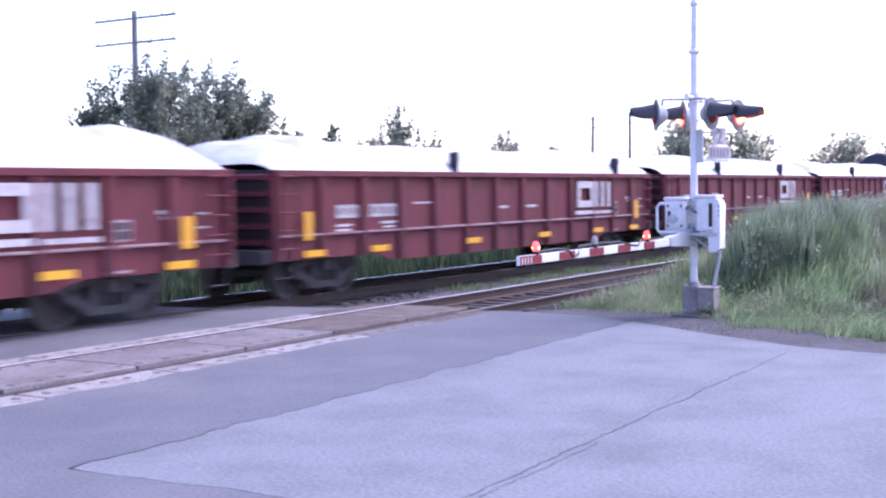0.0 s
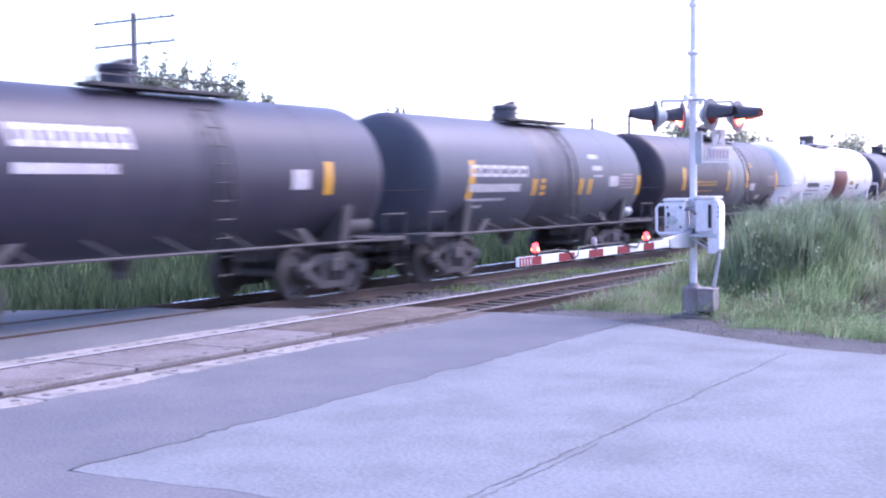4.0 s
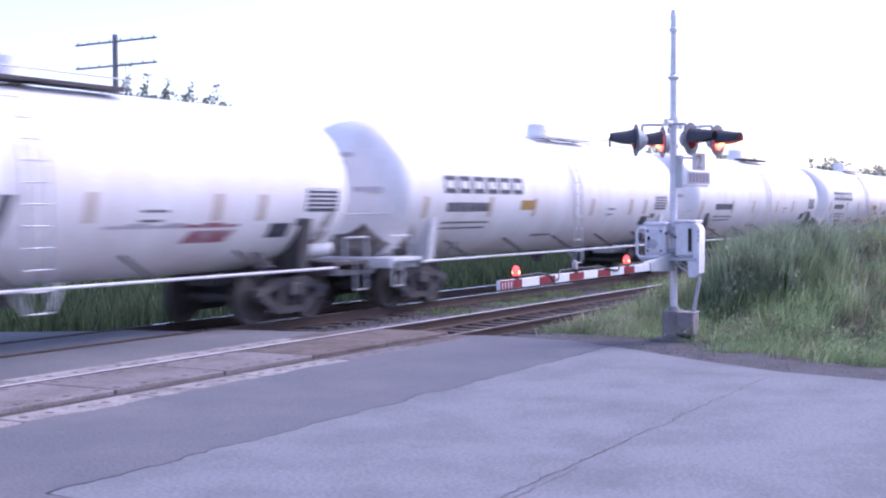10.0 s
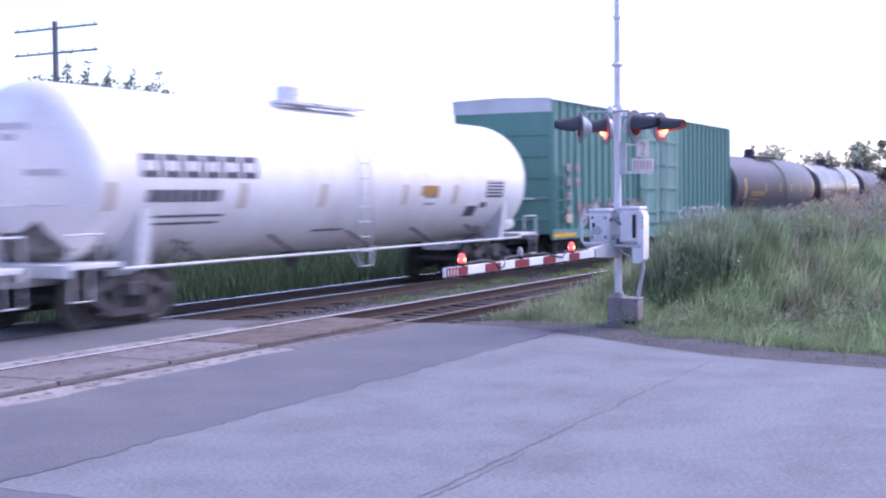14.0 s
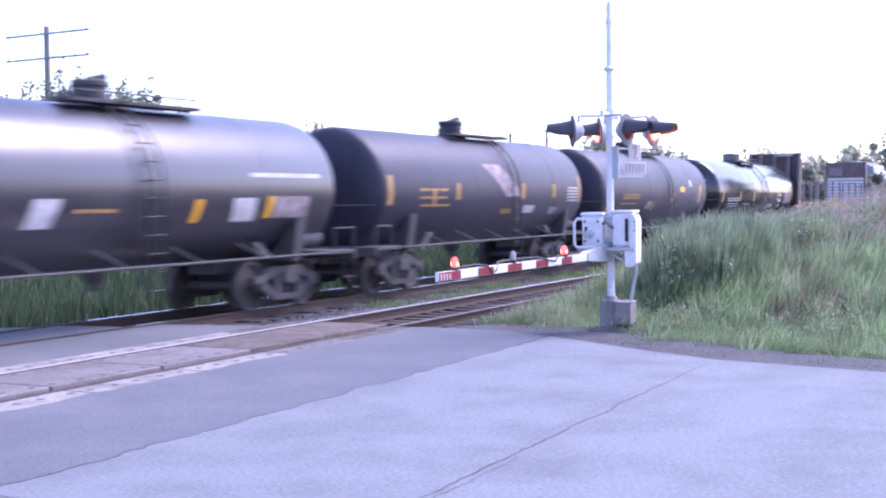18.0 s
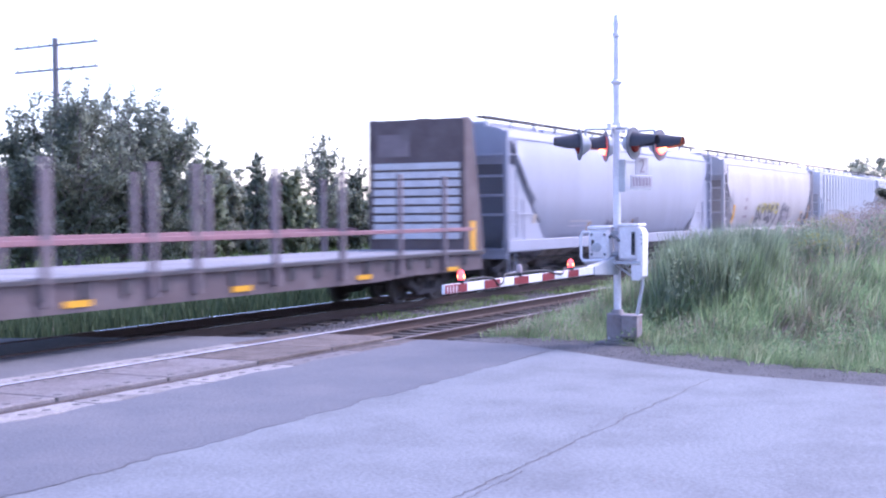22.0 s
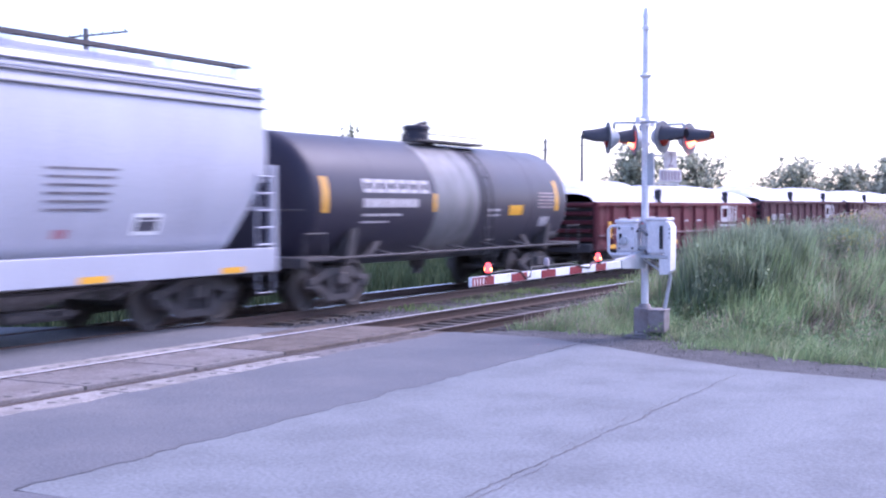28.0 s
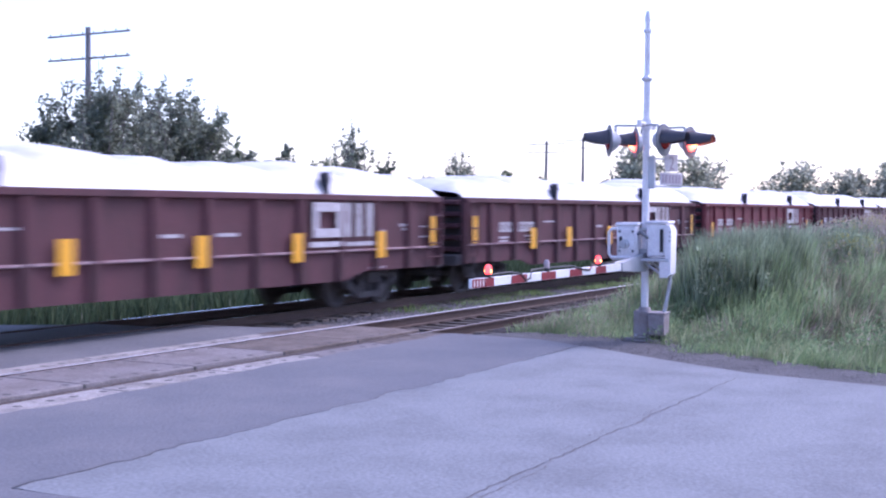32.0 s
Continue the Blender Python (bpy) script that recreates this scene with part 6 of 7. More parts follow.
def boxcar(u0, u1):
    c, half = start_car("boxcar", "faded green ribbed boxcar with spray paint on its side", "boxcar", u0, u1)
    e = half - 0.65
    tx = half - 2.9
    for x in (-tx, tx):
        truck(c, x)
    couplers(c, half)
    body = part("body", Shape().box(-e, e, -1.5, 1.5, 0.95, 4.7, 0.03), BOX_GREEN, c, "green steel body")
    part("roof", Shape().slab([(-1.57, 4.69), (1.57, 4.69), (1.5, 4.75), (0, 4.8), (-1.5, 4.75)], "x", -e - 0.04, e + 0.04), HOP_WHITE, c, "pale galvanised roof")
    part("white_fascia", Shape().box(-e - 0.02, -e + 0.02, -1.52, 1.52, 4.36, 4.69), HOP_WHITE, c, "white band across the end")
    for i in range(34):
        x = -e + 0.12 + i * (2 * e - 0.24) / 33
        if abs(x) > 2.3:
            part("rib", once("boxrib", lambda: Shape().slab([(-0.1, -1.49), (-0.055, -1.575), (0.055, -1.575), (0.1, -1.49)], "z", 1.1, 4.66).mesh("rib", BOX_GREEN)), BOX_GREEN, body, "", (x, 0, 0))
    for s in (-1, 1):
        door = part("door", Shape().box(s * 1.15 - 1.08, s * 1.15 + 1.08, -1.62, -1.5, 1.05, 4.45, 0.02), BOX_GREEN, c, "sliding plug door panel")
        for k in range(4):
            part("door_rib", Shape().box(s * 1.15 - 1.0, s * 1.15 + 1.0, -1.66, -1.62, 1.4 + k * 0.8, 1.5 + k * 0.8, 0.01), BOX_GREEN, door)
        for dx in (-0.6, 0.6):
            part("lock_rod", Shape().rod((s * 1.15 + dx, -1.68, 1.1), (s * 1.15 + dx, -1.68, 4.4), 0.025, n=6), HOP_WHITE, door)
        for z in (1.3, 1.9, 2.5, 3.1, 3.7):
            part("end_rib", Shape().box(s * e - 0.06, s * e + 0.06, -1.4, 1.4, z, z + 0.1, 0.02), BOX_GREEN, c)
        ladder(c, "ladder", s * (e - 0.4), -1.6, 1.2, 2.6, 0.46, 5, BOX_GREEN)
        part("step", Shape().pipe([(s * (e - 0.1), -1.52, 0.95), (s * (e - 0.1), -1.52, 0.45), (s * (e - 0.6), -1.52, 0.45), (s * (e - 0.6), -1.52, 0.95)], 0.018, 6), STEEL, c)
    part("side_sill", Shape().slab([(-e, 0.8), (-e, 1.05), (e, 1.05), (e, 0.8), (4.6, 0.8), (3.8, 0.6), (-3.8, 0.6), (-4.6, 0.8)], "y", -1.55, -1.47), BOX_GREEN, c)
    part("center_sill", Shape().box(-half + 0.4, half - 0.4, -0.3, 0.3, 0.65, 0.98, 0.02), STEEL, c)
    part("sill_stripe", Shape().box(-e, -e + 1.7, -1.565, -1.55, 0.86, 0.96), YELLOW, c, "yellow sill stripe")
    r = random.Random(5)
    side = [(1.58, 0.9), (1.581, 4.5)]
    for k in range(16):  # filled letter bodies, then loose outlines over them
        x, z = -e + 2.0 + k * 0.36 + r.uniform(-0.1, 0.1), 1.42 + r.random() * 0.3
        w, h = r.uniform(0.14, 0.26), r.uniform(0.2, 0.42)
        pts = [(x + w * math.cos(a) * r.uniform(0.5, 1), z + h * math.sin(a) * r.uniform(0.5, 1)) for a in [2 * math.pi * q / 9 for q in range(9)]]
        part("spray_paint", Shape().slab(pts, "y", -1.586 - 0.0015 * k, -1.58 - 0.0015 * k), (SPRAY_RED, SPRAY_PALE, SPRAY_DARK)[k % 3], body, "loose sprayed shape")
    tag(body, side, -e + 1.8, -e + 8.0, 1.5, 0.8, 8, 0.035, SPRAY_DARK, 15, 0.03)
    tag(body, side, -e + 1.9, -e + 6.5, 1.4, 0.6, 6, 0.03, SPRAY_PALE, 16, 0.05)
    tag(body, side, -e + 12.0, -e + 18.5, 1.35, 0.5, 8, 0.035, SPRAY_PALE, 17, 0.03)
    flat_marks(c, -1.58, [(-e + 1.0, -e + 1.3, z, z + 0.24) for z in (1.5, 1.9, 2.3, 2.7)] + [(-e + 1.7, -e + 2.0, z, z + 0.24) for z in (2.3, 2.7)], SCUFF, "stencil_patch")
    flat_marks(c, -1.585, [(-e + 0.95, -e + 1.4, 1.25, 1.5)], CREAM, "stencil_patch")
    return c


def bulkhead_flat(u0, u1):
    c, half = start_car("bulkhead_flatcar", "brown bulkhead flatcar, empty, with side stakes", "flatcar", u0, u1)
    e = half - 0.75
    tx = half - 2.7
    for x in (-tx, tx):
        truck(c, x)
    couplers(c, half)
    low = [(-e, 0.66), (-e, 1.1), (e, 1.1), (e, 0.66), (e - 3.6, 0.66), (e - 5.2, 0.6), (-e + 5.2, 0.6), (-e + 3.6, 0.66)]
    for s in (-1, 1):
        part("side_sill", Shape().slab(low, "y", *sorted((s * 1.5, s * 1.58))), FLAT_BROWN, c, "deep side sill")
        part("sill_lip", Shape().box(-e, e, *sorted((s * 1.5, s * 1.66)), 1.06, 1.12), STEEL, c)
    part("center_sill", Shape().box(-half + 0.4, half - 0.4, -0.35, 0.35, 0.55, 1.05, 0.02), STEEL, c)
    for i in range(64):
        w = 2 * (e - 0.4) / 64
        x = -e + 0.4 + i * w
        part("deck_plank", once("plank", lambda: Shape().box(0.006, w - 0.006, -1.52, 1.52, 1.06, 1.14, 0.004).mesh("deck_plank", DECK_WOOD)), DECK_WOOD, c, "", (x, 0, 0))
    for x in (-10.1, -7.95, -5.6, -3.2, -0.8, 0.33, 2.68, 5.05, 7.45, 9.6):
        for s in (-1, 1):
            part("stake", once(("stake", s), lambda: Shape().box(-0.055, 0.055, *sorted((s * 1.58, s * 1.68)), 0.72, 2.88, 0.012).mesh("stake", STAKE_BROWN)), STAKE_BROWN, c, "steel side stake", (x, 0, 0))
    for i in range(24):
        x = -e + 1.0 + i * (2 * e - 2.0) / 23
        for s in (-1, 1):
            part("stake_pocket", once(("pocket", s), lambda: Shape().box(-0.09, 0.09, *sorted((s * 1.57, s * 1.63)), 0.8, 1.05, 0.01).mesh("stake_pocket", STEEL)), STEEL, c, "", (x, 0, 0))
    for s in (-1, 1):
        part("stake_rail", Shape().box(-11.1, 11.1, *sorted((s * 1.585, s * 1.66)), 1.6, 1.69, 0.01), RAIL_PINK, c, "faded reddish rail along the stakes")
        a = 11.0 if s < 0 else 11.32
        bh = part("bulkhead", Shape().box(*sorted((s * (a + 0.04), s * (a + 0.18))), -1.24, 1.24, 0.95, 4.36, 0.015), FLAT_BROWN, c, "tall end bulkhead")
        for y0, y1 in ((-1.34, -1.23), (1.23, 1.34)):
            part("bulkhead_post", Shape().slab([(s * a, 1.0), (s * (a + 1.1), 1.0), (s * (a + 1.05), 1.25), (s * (a + 0.45), 4.3), (s * (a + 0.36), 4.38), (s * (a + 0.06), 4.38), (s * a, 4.32)], "y", y0, y1), FLAT_BROWN, bh)
        for y in (-0.72, 0.0, 0.72):
            part("stiffener", Shape().slab([(s * (a + 0.17), 1.0), (s * (a + 0.95), 1.0), (s * (a + 0.4), 4.2), (s * (a + 0.17), 4.25)], "y", y - 0.11, y + 0.11), FLAT_BROWN, bh)
        for z in (2.0, 3.2, 4.22):
            part("cross_member", Shape().box(*sorted((s * (a + 0.17), s * (a + 0.28))), -1.23, 1.23, z, z + 0.1, 0.01), FLAT_BROWN, bh)
        for k in range(9):
            z = 1.4 + k * 0.215
            part("slat", Shape().box(*sorted((s * (a + 0.04), s * (a - 0.03))), -1.2, 1.2, z, z + 0.16, 0.008), PALE_SLAT, bh, "pale horizontal lining slat" if k == 0 else "")
        part("scuff_patch", Shape().box(*sorted((s * (a + 0.04), s * (a + 0.034))), 0.2, 1.1, 3.45, 4.0), STAKE_BROWN, bh, "worn patch")
    flat_marks(c, -1.345, [(-11.75, -11.45, 1.0, 1.84), (11.6, 11.9, 1.0, 1.84)], YELLOW, "reflector")
    flat_marks(c, -1.6, [(x - 0.29, x + 0.29, 0.68, 0.78) for x in (-11.1, -6.8, -2.5, 1.65, 5.95, 10.1)], YELLOW, "reflector")
    part("end_board", Shape().box(-11.42, -11.38, -0.95, 0.0, 4.2, 4.3), DECAL_WHITE, c, "pale stencil board")
    return c


# The cars in order, by the distance of their couplings along the train.
GAPS_A = (-1.31, 17.38, 36.16, 54.84, 73.83)
gon_labels = ("oxide-red ribbed gondola car heaped under white tarpaulin", "dull red ribbed gondola car heaped under white tarpaulin")
for i, (a, b) in enumerate(zip(GAPS_A, GAPS_A[1:])):
    gondola(a, b, GON_RED, gon_labels[i % 2], False, 60 + i, ((0.27, 0.66), (0.36, 0.86), (0.3, 0.72), (0.34, 0.88))[i])

Y, D, W_, G_, K = YELLOW, DECAL_DARK, DECAL_WHITE, DECAL_GOLD, CREAM
SHORT = dict(dome="man", dish=0.48, welds=(-0.6, -0.2, 0.2, 0.6))


def tank_spec(base, **more):
    d = dict(base)
    d.update(more)
    return d


tank_car(73.83, 87.6, "black tank car with white lettering blocks", TANK_BLACK, 1.36, 2.26, STEEL, STEEL, tank_spec(SHORT, marks=(("word", -3.4, -1.0, 2.62, 2.95, W_, 6), ("bar", -3.4, -1.4, 2.25, 2.4, W_, 7), ("reflector", 3.9, 4.1, 1.9, 2.5, Y), ("reflector", -4.3, -4.1, 1.9, 2.5, Y), ("placard", 2.9, 3.4, 2.0, 2.35, W_))))
tank_car(87.6, 101.3, "slate-grey tank car with white brand blocks and dusty streaks", TANK_SLATE, 1.38, 2.26, STEEL, STEEL, tank_spec(SHORT, barrel_mat=GALV, bands=((-0.9, 1.5, TANK_DUSTY, "dusty worn band of spilled residue"),), marks=(("word", -4.4, -1.5, 2.24, 2.5, W_, 6), ("bar", -4.4, -1.9, 1.9, 2.08, W_, 8), ("bar", -4.4, -2.6, 1.7, 1.76, W_, 8), ("bar", -4.4, -3.6, 1.55, 1.61, W_, 4), ("reflector", -4.45, -4.25, 1.75, 2.6, Y, 0.1), ("reflector", -1.2, -1.05, 1.8, 2.2, Y), ("reflector", -0.75, -0.57, 1.8, 2.2, Y), ("reflector", 1.54, 1.7, 1.8, 2.2, Y), ("reflector", 2.12, 2.28, 1.8, 2.2, Y), ("placard", 3.5, 4.12, 2.0, 2.28, W_), ("bar", 2.25, 2.85, 2.72, 2.84, W_, 3), ("bar", 2.35, 3.0, 2.42, 2.54, W_, 4), ("bar", 2.4, 3.0, 2.25, 2.3, W_, 5), *[("stencil_bar", 4.3, 5.2, 1.94 + 0.09 * q, 1.98 + 0.09 * q, SCUFF) for q in range(5)], ("reflector", 5.55, 5.75, 1.75, 2.3, Y))))
tank_car(101.3, 115.6, "brown-black tank car with gold lettering and pale band", TANK_BROWN, 1.36, 2.26, STEEL, STEEL, tank_spec(SHORT, dome_x=0.95, bands=((0.1, 2.2, TANK_GREY, "pale worn band of spilled residue"),), marks=(("word", -3.5, -1.2, 1.98, 2.14, G_, 8), ("bar", -3.5, -1.5, 1.8, 1.84, G_, 9), ("bar", -3.5, -1.9, 1.64, 1.68, G_, 8), ("reflector", -4.52, -4.32, 1.85, 2.55, Y), ("reflector", 0.0, 0.12, 1.8, 2.5, Y), ("reflector", 2.1, 2.3, 1.85, 2.5, Y), ("bar", 2.35, 2.95, 2.62, 2.68, G_, 3), ("bar", 2.35, 2.85, 2.72, 2.77, G_, 3), ("placard", 2.5, 3.2, 1.8, 2.05, W_), ("placard", 3.65, 4.15, 1.48, 1.64, CREAM), ("data_panel", 4.6, 5.8, 1.9, 2.34, SPILL), *[("stencil_bar", 4.65, 5.75, 1.94 + 0.085 * q, 1.985 + 0.085 * q, SCUFF) for q in range(5)], ("reflector", 5.85, 6.05, 1.85, 2.5, Y))))
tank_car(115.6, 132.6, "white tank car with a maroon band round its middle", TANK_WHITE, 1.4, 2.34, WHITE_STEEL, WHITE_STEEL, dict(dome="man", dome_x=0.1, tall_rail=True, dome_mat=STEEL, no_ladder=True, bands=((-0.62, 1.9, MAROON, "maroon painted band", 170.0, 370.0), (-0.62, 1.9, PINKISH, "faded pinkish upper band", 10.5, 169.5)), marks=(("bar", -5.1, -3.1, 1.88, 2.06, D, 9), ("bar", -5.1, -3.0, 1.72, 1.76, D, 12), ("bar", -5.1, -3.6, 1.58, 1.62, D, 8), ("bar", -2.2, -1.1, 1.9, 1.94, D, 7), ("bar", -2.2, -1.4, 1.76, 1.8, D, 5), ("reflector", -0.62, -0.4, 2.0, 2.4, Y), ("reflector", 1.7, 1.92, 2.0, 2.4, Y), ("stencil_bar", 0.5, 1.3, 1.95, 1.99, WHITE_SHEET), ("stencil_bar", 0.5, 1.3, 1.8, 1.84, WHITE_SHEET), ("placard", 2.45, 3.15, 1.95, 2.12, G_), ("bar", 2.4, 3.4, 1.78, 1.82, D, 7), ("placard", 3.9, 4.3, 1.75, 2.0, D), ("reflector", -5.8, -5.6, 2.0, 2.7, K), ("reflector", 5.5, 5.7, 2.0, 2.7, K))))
tank_car(132.6, 146.1, "dusky grey tank car with white brand blocks", TANK_DUSK, 1.36, 2.26, STEEL, STEEL, tank_spec(SHORT, bands=((0.5, 1.3, TANK_BROWN, "dark stained band"),), marks=(("emblem_block", -5.0, -4.6, 2.28, 2.58, W_), ("word", -4.5, -1.65, 2.28, 2.55, W_, 6), ("bar", -4.35, -2.15, 1.95, 2.12, W_, 7), ("bar", -4.35, -3.05, 1.75, 1.79, W_, 6), ("reflector", -5.2, -5.05, 1.7, 2.3, Y), ("reflector", -2.05, -1.9, 1.9, 2.3, Y), ("reflector", -1.15, -1.0, 1.9, 2.3, Y), ("placard", 3.0, 3.7, 1.88, 2.16, CREAM), ("bar", 2.25, 2.85, 2.6, 2.75, W_, 3), *[("stencil_bar", 4.05, 5.1, 1.9 + 0.1 * q, 1.94 + 0.1 * q, SCUFF) for q in range(4)], ("placard", 4.0, 4.4, 1.55, 1.75, SCUFF), ("reflector", 5.2, 5.42, 1.75, 2.3, Y))))
WHITE_U = (146.1, 165.38, 184.1, 203.1, 222.2, 241.27, 260.15)
white_labels = ("white tank car with dark brand blocks and a blue emblem", "white tank car with sooty stains at its ends", "white tank car with dark brand blocks", "white tank car with small dark lettering", "white tank car with dark brand blocks and rusty streaks", "white tank car with dark brand blocks and a tan placard")
for i, (a, b) in enumerate(zip(WHITE_U, WHITE_U[1:])):
    marks = [("reflector", x - 0.1, x + 0.1, 1.85, 2.3, K) for x in ((-7.6, -0.3, 2.2, 4.4) if i == 0 else (-7.6, -4.6, -2.2, 1.5, 4.4, 5.6) if i < 3 else (-8.0, -4.5, -1.8, 1.6, 4.1))]
    w0 = (-6.2, -6.3, -6.9, -6.7, -7.4, -7.35)[i]
    marks += [("bar", w0 + 0.2, w0 + 2.2, 1.98, 2.18, D, 8), ("bar", w0 + 0.2, w0 + 2.4, 1.72, 1.76, D, 12), ("bar", w0 + 0.2, w0 + 2.3, 1.6, 1.64, D, 11), ("bar", -1.7, -0.5, 1.36, 1.4, D, 7), ("bar", 2.6, 3.2, 2.0, 2.04, D, 4), ("bar", 2.6, 3.1, 1.85, 1.89, D, 4)]
    if i != 4:
        pl = (7.3, 6.9, 6.4, 6.75, 0.0, 5.85)[i]
        marks += [("placard", pl, pl + 1.0, 2.0, 2.42, D), ("placard", pl - 0.95, pl - 0.35, 1.55, 1.8, D), ("placard", pl - 0.2, pl + 0.15, 1.75, 1.88, D)]
        marks += [("panel_line", pl + 0.05, pl + 0.95, 2.06 + 0.08 * q, 2.09 + 0.08 * q, WHITE_SHEET) for q in range(5)]
    else:
        marks += [("placard", 5.4, 5.9, 1.62, 1.86, D), ("data_panel", 6.3, 7.5, 1.95, 2.4, SIGN_PALE)]
    if i in (0, 2, 4, 5):
        marks += [("word", w0, w0 + (3.3 if i == 5 else 4.0), 2.38, 2.76, D, 6)]
    if i == 0:
        marks += [("emblem", -3.0, -2.0, 1.66, 1.88, DECAL_BLUE), ("emblem", -2.6, -1.5, 1.52, 1.66, DECAL_BLUE), ("primer_patch", 6.2, 7.0, 1.75, 2.14, CREAM), ("placard", -2.55, -1.75, 2.02, 2.2, CREAM)]
    if i == 1:
        marks += [("spray_paint", -1.7 + 0.42 * q, -1.4 + 0.42 * q, 1.5 + 0.1 * (q % 2), 2.0 + 0.25 * (q % 2), SPRAY_DARK, (-0.2, 0.15, -0.1, 0.2)[q]) for q in range(4)]
        marks += [("placard", -2.6, -1.8, 2.03, 2.27, G_), ("emblem", -1.7, -1.3, 2.95, 3.18, D)]
        marks += [("spray_paint", 1.8 + 0.45 * q, 2.3 + 0.45 * q, 1.75, 1.8 + 0.03 * (q % 2), SPRAY_RED if q > 3 else SPRAY_PALE, 0.1) for q in range(7)] + [("spray_paint", 3.7, 4.8, 1.5, 1.7, SPRAY_RED, 0.2)]
    if i == 2:
        marks += [("placard", -3.0, -2.2, 2.01, 2.24, G_)]
    if i in (4, 5):
        marks += [("placard", 2.35, 3.2, 2.05, 2.28, G_)] if i == 5 else [("placard", 2.0, 2.75, 1.92, 2.14, G_)]
    if i == 4:
        marks += [("emblem", -6.2, -5.3, 1.3, 1.46, D)]
    dome_at, lad_at = ((0.6, 0.5), (1.2, 0.35), (1.1, 0.2), (0.75, -0.1), (0.6, -0.2), (-0.75, -0.4))[i]
    tank_car(a, b, white_labels[i], TANK_WHITE, 1.5, 2.42, STEEL if i in (1, 3) else WHITE_STEEL, WHITE_STEEL, dict(dome="can", dome_x=dome_at, walk=1.9, ladder_dx=lad_at - dome_at, marks=marks, head_marks=(((-0.4, 0.3, 3.12, SIGN_PALE), (-0.2, 0.1, 2.95, SIGN_PALE), (-1.05, 1.05, 2.4, SIGN_PALE)),), dish=0.6, soot=(0.5, 0.95, 0.65, 0.8, 0.7, 0.5)[i], seed=i + 3))
boxcar(260.15, 281.0)
tank_car(281.0, 300.0, "long black tank car with gold lettering", TANK_BLACK, 1.44, 2.33, STEEL, STEEL, dict(dome="can", can_r=0.24, dish=0.48, head_marks=(((-0.3, 0.5, 3.05, G_), (-0.3, 0.3, 2.9, G_)),), dome_x=-0.3, walk=2.6, marks=[("word", -5.85, -3.3, 1.94, 2.14, G_, 9), ("bar", -5.85, -4.0, 1.76, 1.8, G_, 9), ("bar", -5.85, -4.4, 1.6, 1.64, G_, 7), ("reflector", -7.05, -6.75, 1.84, 2.7, G_), ("reflector", 8.0, 8.2, 1.9, 2.8, Y), *[("stencil_bar", 6.75, 7.85, 1.92 + 0.095 * q, 1.965 + 0.095 * q, SCUFF) for q in range(5)], ("placard", 5.75, 6.25, 1.55, 1.76, SCUFF)] + [("reflector", x, x + 0.22, 2.1, 2.5, G_) for x in (-3.2, -0.2, 2.4, 4.64)]))
tank_car(300.0, 315.2, "black tank car with worn top and white lettering blocks", TANK_SEMI, 1.4, 2.3, STEEL, STEEL, tank_spec(SHORT, dome_mat=STEEL, spill=0.9, dome_x=0.95, ladder_dx=-0.2, marks=(("placard", -5.75, -4.75, 2.32, 2.55, W_), ("bar", -4.6, -3.7, 2.34, 2.52, W_, 4), ("bar", -5.5, -3.7, 2.08, 2.16, W_, 6), ("bar", -5.5, -3.8, 1.92, 2.0, W_, 6), ("placard", -3.65, -2.8, 1.9, 2.12, G_), ("bar", -3.65, -2.9, 1.7, 1.84, W_, 4), ("placard", -2.0, -1.45, 1.68, 2.12, W_, 0.15), ("placard", 3.1, 3.8, 1.7, 2.12, W_), ("placard", 4.4, 5.6, 1.75, 2.15, SCUFF), ("placard", 3.6, 6.0, 2.5, 2.58, W_), ("reflector", 4.1, 4.3, 1.75, 2.15, Y, 0.1), ("reflector", 1.9, 2.1, 1.7, 2.1, Y, 0.1), ("bar", -1.0, 0.0, 1.9, 1.96, G_, 4)), head_marks=(((-0.7, 0.5, 3.05, G_), (-0.7, 0.6, 2.72, W_), (-0.6, 0.2, 2.4, W_), (-0.9, -0.2, 2.0, SCUFF)),)))
tank_car(315.2, 329.6, "dusty black tank car with a pale diagonal patch", TANK_BLACK, 1.4, 2.3, STEEL, STEEL, tank_spec(SHORT, marks=(("bar", -4.5, -3.0, 2.26, 2.32, G_, 3), ("bar", -4.5, -3.1, 2.08, 2.13, G_, 6), ("bar", -4.4, -2.9, 1.9, 1.95, G_, 6), ("stencil_bar", -3.8, -3.65, 1.9, 2.32, G_), ("faded_patch", 0.5, 1.6, 2.12, 2.95, SCUFF, -1.3), ("reflector", -6.0, -5.78, 1.95, 2.6, G_), ("reflector", -2.55, -2.35, 2.05, 2.45, G_), ("reflector", 1.5, 1.72, 2.06, 2.48, G_), ("reflector", 3.75, 3.95, 2.08, 2.46, G_), ("placard", 1.75, 2.5, 1.68, 1.88, W_), ("placard", 3.7, 4.3, 1.62, 1.82, SCUFF), ("stencil_bar", 0.3, 0.9, 1.68, 1.8, G_), *[("stencil_bar", 4.95, 5.75, 1.98 + 0.09 * q, 2.025 + 0.09 * q, W_) for q in range(5)], ("reflector", 5.82, 6.0, 1.95, 2.7, G_))))
